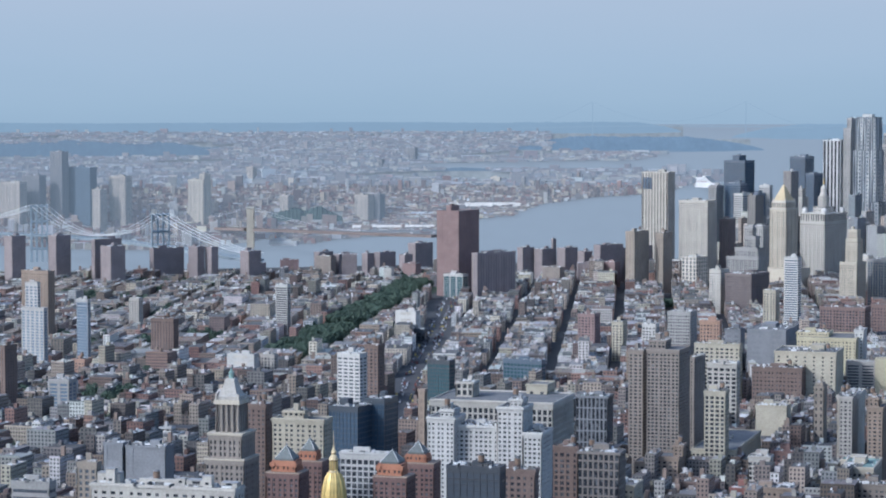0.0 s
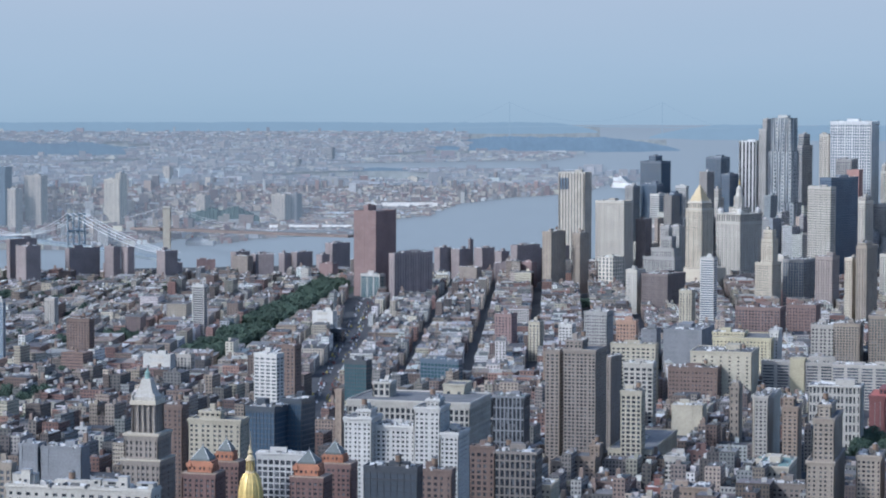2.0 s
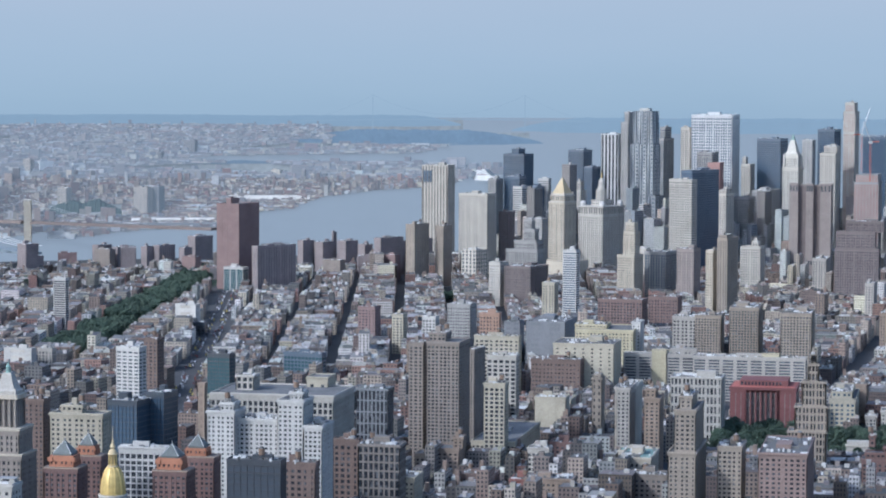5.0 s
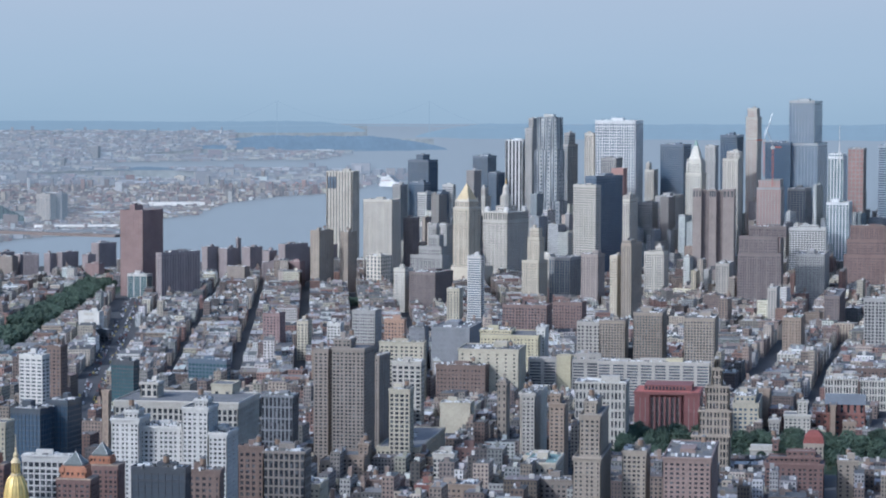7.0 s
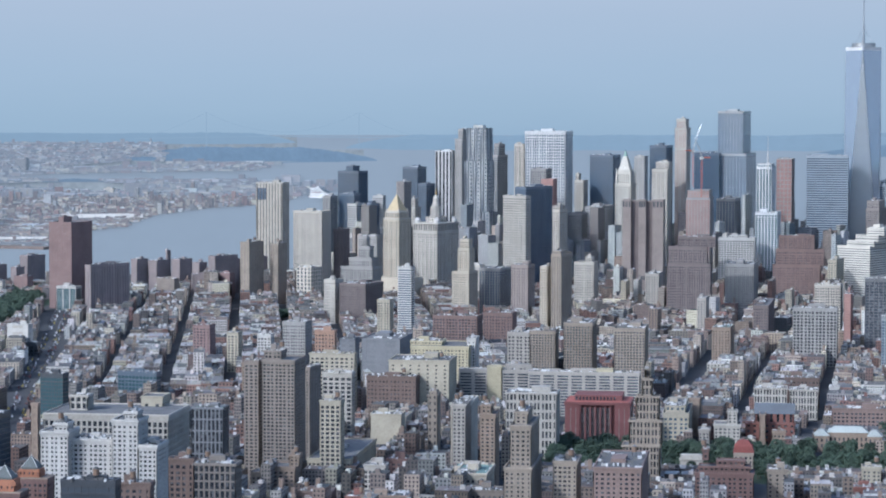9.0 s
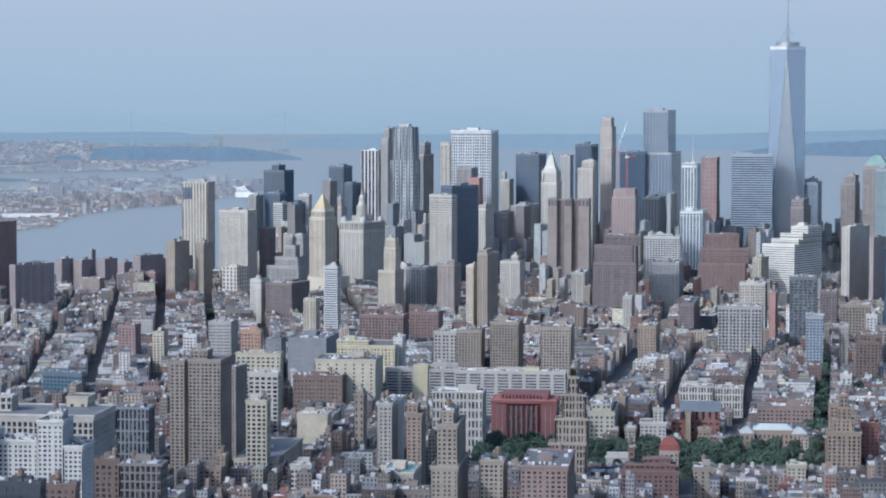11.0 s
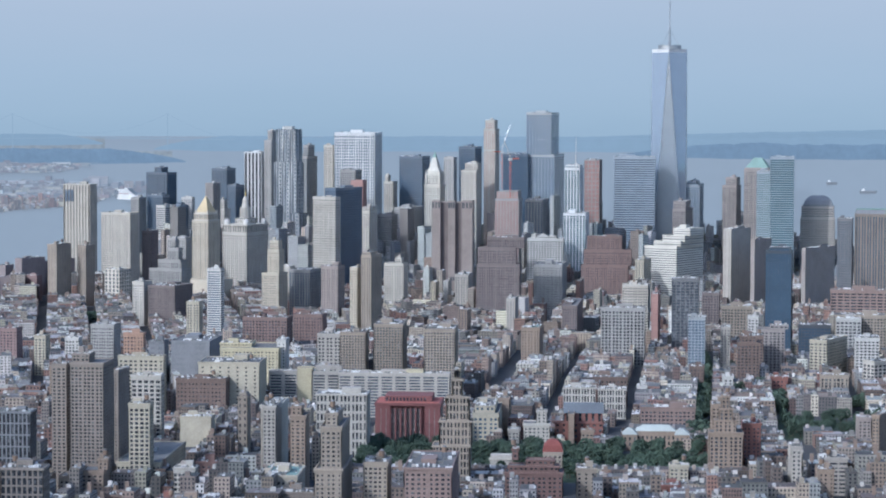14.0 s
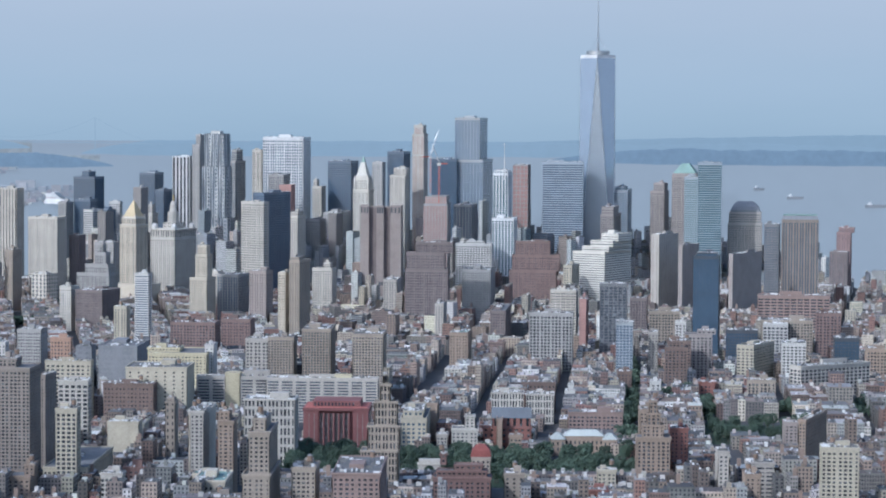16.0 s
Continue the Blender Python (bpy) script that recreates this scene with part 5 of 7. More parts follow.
tower("apartment_block", "tan brick apartment house", 179, 1964, 12.2, 26.0, 37.6, 0, "tan_brick", "dark_glass", 4, 3.2, 0.6, 0.5, tank=True)
tower("apartment_tower", "cream brick apartment slab with even windows", 238, 1895, 28.3, 22.0, 67.6, -4, "cream_brick", "dark_glass", 4, 3.1, 0.5, 0.45, tank=True)
tower("apartment_tower", "grey apartment slab seen on its long dark side", 250, 2174, 6.3, 76.7, 57.4, -20, "tan_brick", "dark_glass", 4, 3, 0.5, 0.5)
tower("office_block", "pale yellow office tower with banded windows", 274, 2974, 20.8, 70.6, 46.0, -25, "cream_brick", "dark_glass", 5, 3.6, 0.4, 0.5)
tower("office_block", "white office tower with even windows", 316, 2953, 27.2, 40.0, 49.7, -4, "white_paint", "dark_glass", 4.5, 3.6, 0.4, 0.45)
tower("office_block", "broad pale printing house with great windows", 345, 2840, 18.8, 102.4, 35.8, -55, "white_brick", "dark_glass", 6, 4.2, 0.32, 0.35)
tower("apartment_tower", "brown brick loft tower", 174, 2858, 25.3, 26.0, 51.7, -4, "brown_brick", "dark_glass", 4, 3.4, 0.5, 0.45, tank=True, tiers=((17.0, 15.6, 58.1, 0.2, 0),))
tower("apartment_tower", "brown and tan stepped tower", 209, 3006, 33.2, 26.0, 53.9, -4, "mauve_stone", "dark_glass", 5, 3.4, 0.45, 0.4, tiers=((21.9, 15.6, 58.0, 9.7, 0),))
tower("apartment_tower", "slim grey tower beside the avenue", 155, 2989, 11.2, 26.0, 57.4, -4, "putty_stone", "dark_glass", 4, 3.2, 0.7, 0.5)
tower("apartment_block", "row house with upright white strips", 257, 2720, 30.0, 26.0, 30.4, -4, "sand_stone", "dark_glass", 4.5, 3.2, 0.5, 0.2)
tower("loft_block", "pale stone office loft near the tunnel", 334, 3201, 63.2, 40.0, 55.4, -4, "sand_stone", "dark_glass", 4, 3.8, 0.5, 0.45)
tower("office_block", "blue glass block by the river", 388, 3039, 29.3, 30.0, 47.9, -4, "dark_metal", "blue_glass", 4, 3.6, 0.15, 0.2)
tower("office_block", "tan stone warehouse block", 423, 2968, 42.1, 40.0, 42.7, -4, "tan_brick", "dark_glass", 4, 3.8, 0.5, 0.45)
roof_house = tower("apartment_block", "long pale apartment building with roof sheds", -521, 1248, 82.5, 14.1, 108.4, 0, "cream_white", "dark_glass", 5, 3.3, 0.6, 0.5, roof='roof_pale', tank=True)
for u, v, a, b, c in ((-33, 1, 13, 6, 5.4), (-31, -2, 5, 4, 8.0), (-8, 2, 6, 5, 3.2), (8, 1, 5, 4, 4.0), (17, 2, 11, 6, 3.4), (24, -1, 5, 4, 6.2), (36, 1, 9, 6, 3.0)):
    shed = part("roof_shed", Solid().box(u - a / 2, u + a / 2, v - b / 2, v + b / 2, 108.5, 108.4 + c), "cream_white", roof_house)
    part("shed_roof", Solid().box(u - a / 2 - 0.3, u + a / 2 + 0.3, v - b / 2 - 0.3, v + b / 2 + 0.3, 108.4 + c, 108.8 + c), "roof_pale", shed)
    part("shed_window", Solid().box(u - a / 5, u + a / 5, v - b / 2 - 0.08, v - b / 2, 110.2, 111.5), "dark_glass", shed)
tower("office_block", "grey glass office block among houses", -601, 1252, 22.8, 8.6, 106.3, 0, "grey_concrete", "grey_glass", 20, 3.6, 0.1, 0.5)
tower("office_block", "beige office block with even windows", -622, 1371, 12.7, 6.5, 99.1, 0, "sand_stone", "grey_glass", 4, 3.5, 0.5, 0.4)
tower("office_block", "grey metal-clad gallery block over a recessed base", -694, 1575, 14.5, 13.0, 81.0, 0, "slate_wall", "slate_wall", 20, 30, 0.4, 0.6, roof='roof_slate')
tower("office_block", "wide grey metal-clad gallery block over a recessed base", -671, 1577, 29.5, 14.7, 79.5, 0, "slate_wall", "slate_wall", 30, 30, 0.4, 0.6, roof='roof_slate')
tower("apartment_block", "dark brown brick apartment tower", -618, 1647, 14.2, 13.5, 101.1, 0, "brown_brick", "dark_glass", 4, 3.1, 0.6, 0.5, tank=True)
tower("office_block", "black glass block with a roof tank", -394, 1406, 32.2, 12.6, 101.4, 0, "dark_metal", "black_frame", 4, 3.6, 0.12, 0.2, tank=True)
tower("loft_block", "dark red brick loft building", -381, 1458, 19.9, 9.6, 92.4, 0, "brown_brick", "dark_glass", 4, 3.5, 0.6, 0.5, tank=True)
tower("apartment_tower", "tall beige stone tower still being built", -179, 4420, 19.8, 44.1, 239.4, -8, "cream_white", "red_net", 3.5, 3.6, 0.55, 0.4, tiers=((20.5, 39.7, 274.2, -0.2, 0), (16.2, 30.8, 288.9, -0.3, 0)))
tower("building_site", "unfinished tower with red nets and white floors", -138, 4087, 38.8, 54.8, 166.3, -4, "grey_concrete", "red_net", 5, 3.4, 0.2, 0.3, plant=False, tiers=((34.8, 49.3, 177.8, 0.3, 0),))
tower("office_block", "red netted scaffold block", -400, 4298, 20.7, 29.4, 187.6, -8, "red_net", "red_net", 4, 4, 0.4, 0.4, plant=False)
tower("office_block", "grey office block with a flat roof", -417, 4336, 26.8, 46.2, 204.0, -8, "grey_concrete", "grey_glass", 4, 3.6, 0.4, 0.4)
tower("office_tower", "pale tower with a dark tank on top", -370, 4605, 16.8, 37.9, 176.5, -8, "pale_stone", "grey_glass", 4, 3.6, 0.6, 0.4, tiers=((6.3, 19.0, 188.2, -5.3, 0),))
tower("office_tower", "pale stone tower with a small white dome", -257, 4530, 18.4, 31.2, 222.2, -8, "pale_concrete", "grey_glass", 4, 3.6, 0.6, 0.5)
tower("office_tower", "grey concrete stump of a rising tower", -102, 4533, 32.1, 63.1, 148.0, -8, "grey_concrete", "blue_glass", 5, 4, 0.3, 0.4)
tower("office_tower", "pale green-windowed block under a white tower", -30, 4232, 37.0, 62.0, 137.3, -5, "white_metal", "teal_glass", 5, 3.6, 0.3, 0.25)
tower("apartment_tower", "stepped beige art deco apartment tower", -114, 2041, 30.5, 26.0, 42.5, 0, "sand_stone", "dark_glass", 2.9, 6.2, 0.5, 0.28, proud=0.8, tiers=((26.5, 18.2, 62.3, 3.2, 0), (19.0, 13.0, 81.6, 4.9, 0), (8.7, 7.8, 95.4, 4.2, 0), (3.9, 4.7, 103.7, 4.5, 0)))
# brick housing blocks along the river
tower("housing_block", "dark brown brick housing block near the river", -1848, 3790, 21.8, 27.1, 81.9, -28, "housing_brick", "brown_frame", 5, 2.9, 0.7, 0.6)
tower("housing_block", "dark brown brick housing block near the river", -1783, 3822, 21.4, 29.9, 82.3, -28, "housing_brick", "brown_frame", 5, 2.9, 0.7, 0.6)
tower("housing_block", "dark brown brick housing block near the river", -1694, 3811, 8.9, 55.7, 78.2, -28, "housing_brick", "brown_frame", 5, 2.9, 0.7, 0.6)
tower("housing_block", "dark brown brick housing block near the river", -1664, 3768, 26.3, 29.9, 70.0, -28, "housing_brick", "brown_frame", 5, 2.9, 0.7, 0.6)
tower("housing_block", "dark brown brick housing block near the river", -1625, 3899, 10.3, 65.1, 59.8, -28, "housing_brick", "brown_frame", 5, 2.9, 0.7, 0.6)
tower("housing_block", "dark brown brick housing block near the river", -1576, 3908, 23.2, 14.6, 62.2, -28, "housing_brick", "brown_frame", 5, 2.9, 0.7, 0.6)
tower("housing_block", "dark brown brick housing block near the river", -1552, 3915, 17.3, 14.7, 61.2, -28, "housing_brick", "brown_frame", 5, 2.9, 0.7, 0.6)
tower("housing_block", "dark brown brick housing block near the river", -1476, 3897, 21.0, 27.1, 57.5, -28, "housing_brick", "brown_frame", 5, 2.9, 0.7, 0.6)
tower("housing_block", "dark brown brick housing block near the river", -1429, 4126, 14.3, 31.9, 42.7, -28, "housing_brick", "brown_frame", 5, 2.9, 0.7, 0.6)
tower("housing_block", "dark brown brick housing block near the river", -1379, 4094, 14.0, 42.4, 42.0, -28, "housing_brick", "brown_frame", 5, 2.9, 0.7, 0.6)
tower("housing_block", "dark brown brick housing block near the river", -1339, 4097, 13.9, 16.0, 42.9, -28, "housing_brick", "brown_frame", 5, 2.9, 0.7, 0.6)
tower("housing_block", "dark brown brick housing block near the river", -1314, 4113, 13.8, 37.7, 44.8, -28, "housing_brick", "brown_frame", 5, 2.9, 0.7, 0.6)
tower("housing_block", "dark brown brick housing block near the river", -1278, 4118, 13.7, 19.0, 40.9, -28, "housing_brick", "brown_frame", 5, 2.9, 0.7, 0.6)
tower("housing_block", "dark brown brick housing block near the river", -1286, 4230, 18.1, 43.3, 54.2, -28, "housing_brick", "brown_frame", 5, 2.9, 0.7, 0.6)
tower("housing_block", "dark brown brick housing block near the river", -1040, 3839, 36.5, 41.5, 67.2, -28, "housing_brick", "brown_frame", 5, 2.9, 0.7, 0.6)
tower("housing_block", "dark brown brick housing block near the river", -1083, 4177, 13.1, 28.5, 52.8, -28, "housing_brick", "brown_frame", 5, 2.9, 0.7, 0.6)
tower("housing_block", "dark brown brick housing block near the river", -1053, 4188, 19.5, 31.6, 50.0, -28, "housing_brick", "brown_frame", 5, 2.9, 0.7, 0.6)
tower("housing_block", "dark brown brick housing block near the river", -1015, 4197, 19.3, 31.9, 52.1, -28, "housing_brick", "brown_frame", 5, 2.9, 0.7, 0.6)
tower("housing_block", "dark brown brick housing block near the river", -973, 4150, 15.1, 20.2, 49.6, -28, "housing_brick", "brown_frame", 5, 2.9, 0.7, 0.6)
tower("housing_block", "dark brown brick housing block near the river", -927, 4124, 14.9, 57.7, 63.2, -28, "housing_brick", "brown_frame", 5, 2.9, 0.7, 0.6)
tower("housing_block", "dark brown brick housing block near the river", -920, 4164, 14.9, 26.3, 54.7, -28, "housing_brick", "brown_frame", 5, 2.9, 0.7, 0.6)
tower("housing_block", "dark brown brick housing block near the river", -1046, 4227, 3.9, 8.7, 64.5, -28, "housing_brick", "brown_frame", 5, 2.9, 0.7, 0.6)
tower("housing_block", "dark brown brick housing block near the river", -865, 4124, 15.8, 21.9, 62.7, -28, "housing_brick", "brown_frame", 5, 2.9, 0.7, 0.6)
for i, (hx, hy) in enumerate(((-1505, 4010), (-1455, 4025), (-1402, 4060), (-1352, 4035), (-1250, 4060), (-1205, 4105), (-1160, 4075), (-1115, 4110), (-1000, 4040), (-955, 4070), (-905, 4040), (-1740, 3900), (-1600, 3960))):
    tower("housing_block", "low brown brick housing slab near the river", hx, hy, 24.0 + 7 * (i % 3), 13.0, 30.0 + 5 * (i * 5 % 4), -28 + 50 * (i % 2), ("housing_brick", "rose_brick", "taupe_brick")[i % 3], "brown_frame", 4.5, 2.9, 0.6, 0.5)
# towers across the river, haze painted into their walls and glass
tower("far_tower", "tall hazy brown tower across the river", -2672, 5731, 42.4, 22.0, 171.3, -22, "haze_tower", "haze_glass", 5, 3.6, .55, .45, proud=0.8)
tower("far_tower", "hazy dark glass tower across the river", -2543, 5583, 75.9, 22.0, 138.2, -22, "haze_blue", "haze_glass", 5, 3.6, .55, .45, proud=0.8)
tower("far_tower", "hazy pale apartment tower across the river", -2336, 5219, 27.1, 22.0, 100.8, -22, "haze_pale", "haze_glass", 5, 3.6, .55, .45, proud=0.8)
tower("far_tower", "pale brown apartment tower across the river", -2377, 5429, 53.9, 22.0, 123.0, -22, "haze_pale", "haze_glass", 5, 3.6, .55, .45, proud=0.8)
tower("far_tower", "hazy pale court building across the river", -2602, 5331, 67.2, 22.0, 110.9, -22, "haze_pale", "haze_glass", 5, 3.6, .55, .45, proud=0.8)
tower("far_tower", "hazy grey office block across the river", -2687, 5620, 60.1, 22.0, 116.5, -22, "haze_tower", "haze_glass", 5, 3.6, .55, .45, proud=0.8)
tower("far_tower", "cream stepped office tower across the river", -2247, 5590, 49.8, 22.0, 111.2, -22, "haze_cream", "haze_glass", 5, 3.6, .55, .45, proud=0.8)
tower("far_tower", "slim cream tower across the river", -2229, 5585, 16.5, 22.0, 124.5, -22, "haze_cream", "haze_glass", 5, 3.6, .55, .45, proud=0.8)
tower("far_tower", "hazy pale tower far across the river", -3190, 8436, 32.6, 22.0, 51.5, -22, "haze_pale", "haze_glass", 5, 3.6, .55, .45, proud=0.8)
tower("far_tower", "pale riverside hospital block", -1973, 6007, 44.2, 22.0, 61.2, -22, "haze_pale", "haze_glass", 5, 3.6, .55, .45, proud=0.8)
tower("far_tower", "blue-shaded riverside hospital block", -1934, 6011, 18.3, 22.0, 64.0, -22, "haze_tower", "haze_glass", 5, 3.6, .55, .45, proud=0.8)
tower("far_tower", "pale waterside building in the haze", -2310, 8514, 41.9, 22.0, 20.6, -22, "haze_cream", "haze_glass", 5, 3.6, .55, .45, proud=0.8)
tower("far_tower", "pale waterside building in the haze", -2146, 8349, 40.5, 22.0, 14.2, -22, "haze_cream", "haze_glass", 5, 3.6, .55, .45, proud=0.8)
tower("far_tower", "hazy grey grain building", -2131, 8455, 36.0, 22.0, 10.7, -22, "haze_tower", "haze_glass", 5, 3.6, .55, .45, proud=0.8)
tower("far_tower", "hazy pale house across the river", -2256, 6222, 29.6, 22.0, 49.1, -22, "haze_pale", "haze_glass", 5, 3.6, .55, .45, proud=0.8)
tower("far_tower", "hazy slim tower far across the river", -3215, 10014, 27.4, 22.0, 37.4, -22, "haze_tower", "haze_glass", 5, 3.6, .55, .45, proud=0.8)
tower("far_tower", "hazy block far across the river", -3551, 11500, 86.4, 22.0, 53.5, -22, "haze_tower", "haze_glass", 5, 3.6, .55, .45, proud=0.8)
tower("chimney_tower", "slender tan brick tower beside the avenue", -538, 1774, 5.6, 6.0, 99.2, 0, "tan_brick", "tan_brick", 4, 6, 0.5, 0.5, plant=False)
tower("office_block", "dark teal glass low block with a green roof", -670, 2579, 45.2, 9.4, 35.9, -12, "navy_frame", "teal_glass", 4, 4, 0.2, 0.3, roof='green_copper')
copper_hall(58, 2340)
tower("apartment_block", "red brick house with white stone stripes", -319, 1887, 17.1, 26.1, 20.3, 0, "red_brick", "dark_glass", 4, 3.2, 0.6, 0.5, tank=True)
tower("loft_block", "white gridded loft with a pale roof", -314, 1934, 16.6, 16.6, 37.2, 0, "white_brick", "dark_glass", 3.6, 3.6, 0.3, 0.35, roof='roof_pale')
tower("loft_block", "stone palace block with a green roof edge", -238, 1945, 24.7, 55.6, 33.3, 0, "limestone", "dark_glass", 4, 4, 0.55, 0.45, roof='green_copper')
tower("school_hall", "tan hall with a barrel roof", -371, 2377, 33.5, 35.8, 21.1, 0, "cream_brick", "dark_glass", 6, 5, 0.7, 0.6, roof='roof_pale')
tower("apartment_block", "dark shaded loft block", -265, 2092, 16.0, 56.5, 69.6, 0, "pale_stone", "dark_glass", 5, 3.2, 0.7, 0.5, tank=True)
tower("loft_block", "slim pale building before the brick telephone tower", -108, 3371, 11.8, 44.5, 60.4, -4, "putty_stone", "grey_glass", 4, 3.4, 0.6, 0.5)
tower("loft_block", "teal-roofed brick block by the street", -75, 3106, 22.4, 52.8, 45.8, -4, "tan_brick", "dark_glass", 4, 3.6, 0.6, 0.5, roof='green_copper')
tower("office_block", "stepped pale office block below the tower", -192, 3744, 19.8, 55.9, 67.1, -4, "putty_stone", "grey_glass", 4, 3.6, 0.5, 0.5)
tower("office_block", "white terraced loft block", -296, 3787, 30.1, 31.7, 79.5, -8, "pale_stone", "grey_glass", 4, 3.6, 0.5, 0.5, tiers=((9.4, 15.9, 86.8, 5.1, 0),))
tower("loft_block", "brown brick market block with long front", -418, 3250, 41.6, 22.6, 44.3, -8, "dusk_red", "dark_glass", 4, 4, 0.6, 0.5)
tower("loft_block", "reddish brick warehouse block", -364, 3237, 38.5, 27.7, 48.2, -6, "dusk_red", "dark_glass", 4, 4, 0.6, 0.5)
tower("loft_block", "pale school block with window bays", -304, 2953, 33.4, 31.8, 49.3, -4, "putty_stone", "dark_glass", 5, 4, 0.5, 0.45)
tower("apartment_block", "small cream house at the park edge", 70, 2066, 15.6, 14.0, 24.6, 0, "cream_brick", "dark_glass", 4, 3.2, 0.55, 0.5, tank=True)
tower("apartment_block", "red brick house with a pale parapet", 58, 1999, 21.4, 20.0, 18.4, 0, "red_brick", "dark_glass", 4, 3.2, 0.55, 0.5, roof='roof_pale')
tower("apartment_block", "grey-beige house beside a white one", -73, 2339, 10.4, 20.0, 17.7, 0, "putty_stone", "dark_glass", 4, 3.2, 0.55, 0.5)
tower("row_houses", "tan brick houses with a dark stair roof", -5, 2335, 12.0, 10.0, 17.5, 0, "tan_brick", "dark_glass", 4, 3.2, 0.55, 0.5)
tower("loft_block", "slate-roofed brick block behind the school", 18, 2675, 35.7, 30.0, 31.1, 0, "brown_brick", "dark_glass", 4, 3.6, 0.55, 0.5, roof='roof_slate')
tower("apartment_block", "white gabled house by the street", 51, 2656, 10.1, 14.0, 23.8, 0, "white_paint", "dark_glass", 4, 3.2, 0.55, 0.5)
tower("apartment_block", "brick block with a flat grey roof", 114, 2810, 15.6, 25.0, 29.2, 0, "brown_brick", "dark_glass", 4, 3.2, 0.55, 0.5)
tower("apartment_block", "white house with a stair tower", 144, 2725, 11.5, 18.0, 27.2, 0, "white_paint", "dark_glass", 5, 3.2, 0.6, 0.5)
tower("apartment_block", "red brick school beside the trees", 200, 2764, 20.8, 25.0, 23.3, 0, "red_brick", "dark_glass", 4, 3.6, 0.6, 0.5)
tower("apartment_block", "pale stuccoed house above low roofs", 215, 2700, 10.1, 18.0, 15.9, 0, "putty_stone", "dark_glass", 4, 3.2, 0.6, 0.6)
tower("apartment_block", "grey house front with tall windows", 164, 2060, 10.9, 14.0, 37.9, 0, "pale_stone", "dark_glass", 4, 3.4, 0.5, 0.45)
tower("apartment_block", "stepped cream terrace house", 196, 2080, 22.9, 20.0, 30.2, 0, "putty_stone", "dark_glass", 8, 3.2, 0.2, 0.55, tank=True)
tower("apartment_block", "pink-grey brick apartment house by the trees", 249, 2346, 12.4, 20.0, 30.9, 0, "rose_granite", "dark_glass", 4, 3.2, 0.6, 0.5)
tower("apartment_block", "salmon brick apartment house with a gable", -1160, 2540, 16.0, 20.0, 26.6, 0, "apricot_brick", "dark_glass", 4, 3.2, 0.55, 0.5, tank=True)
tower("hospital_block", "white flat-fronted hospital block", -1104, 2371, 22.5, 24.0, 21.5, 0, "white_paint", "grey_glass", 9, 3.6, 0.5, 0.3)
tower("loft_block", "long salmon brick school block", -1085, 2560, 47.7, 24.0, 7.6, 0, "orange_brick", "dark_glass", 4, 4, 0.6, 0.5, tank=True)
tower("loft_block", "white blank-walled market hall", -1019, 2455, 31.6, 26.0, 11.5, 0, "white_paint", "grey_glass", 14, 8, 0.8, 0.7, roof='roof_pale')
tower("loft_block", "pink brick hall with an arched flank", -952, 2244, 33.7, 24.0, 11.3, 0, "pink_granite", "dark_glass", 9, 8, 0.8, 0.7)
tower("apartment_block", "white stepped house with dark windows", -853, 2052, 20.1, 18.0, 19.9, 0, "white_paint", "dark_glass", 5, 3.6, 0.5, 0.5, tiers=((11.1, 9.0, 24.5, -3.2, 0),))
tower("apartment_block", "long brick tenement with orange panels", -941, 2136, 29.0, 18.0, 13.2, 0, "red_brick", "dark_glass", 4, 3.2, 0.6, 0.5)
tower("apartment_block", "cream brick house beside low roofs", -981, 2093, 17.7, 18.0, 14.9, 0, "cream_white", "dark_glass", 4, 3.2, 0.55, 0.5, tank=True)
tower("apartment_block", "pale house with a grey gable end", -1013, 2278, 22.6, 18.0, 12.3, 0, "putty_stone", "dark_glass", 6, 3.4, 0.7, 0.5)
tower("loft_block", "beige loft with shallow setbacks", -407, 1994, 33.2, 24.0, 21.5, 0, "sand_stone", "dark_glass", 4, 3.6, 0.55, 0.5, tank=True, tiers=((17.9, 14.4, 23.7, -0.8, 0),))
tower("loft_block", "buff loft with tall piers and a stair tower", -393, 2055, 22.2, 20.0, 20.5, 0, "buff_brick", "dark_glass", 4, 3.6, 0.55, 0.3, tank=True, tiers=((7.0, 8.0, 27.5, -6.0, 0),))
tower("loft_block", "pale stone house with arched windows", -398, 1818, 16.1, 20.0, 29.5, 0, "limestone", "dark_glass", 5, 4.5, 0.55, 0.45)
tower("loft_block", "dark brick loft in the shade", -351, 1881, 25.9, 22.0, 24.1, 0, "brown_brick", "dark_glass", 4, 3.6, 0.55, 0.5, tank=True)
tower("loft_block", "deep red brick house with a white roof", -312, 2049, 21.2, 22.0, 26.3, 0, "plum_brick", "dark_glass", 4, 3.4, 0.6, 0.5, roof='roof_pale')
tower("loft_block", "cream block with a barrel vault", -357, 2266, 28.6, 24.0, 35.9, 0, "cream_brick", "cream_brick", 12, 8, 0.7, 0.5, roof='roof_pale')
tower("loft_block", "dark-roofed loft row with dormers", -289, 1832, 35.2, 24.0, 30.2, 0, "tan_brick", "dark_glass", 4, 3.4, 0.55, 0.5, roof='roof_slate')
tower("loft_block", "green-corniced stone loft with a flat roof", -245, 1976, 23.7, 20.0, 31.7, 0, "limestone", "dark_glass", 4.5, 4.5, 0.5, 0.3, roof='green_copper')
tower("apartment_block", "white-walled blank house end", -279, 1949, 8.7, 16.0, 25.8, 0, "white_paint", "white_paint", 8, 6, 0.5, 0.5)
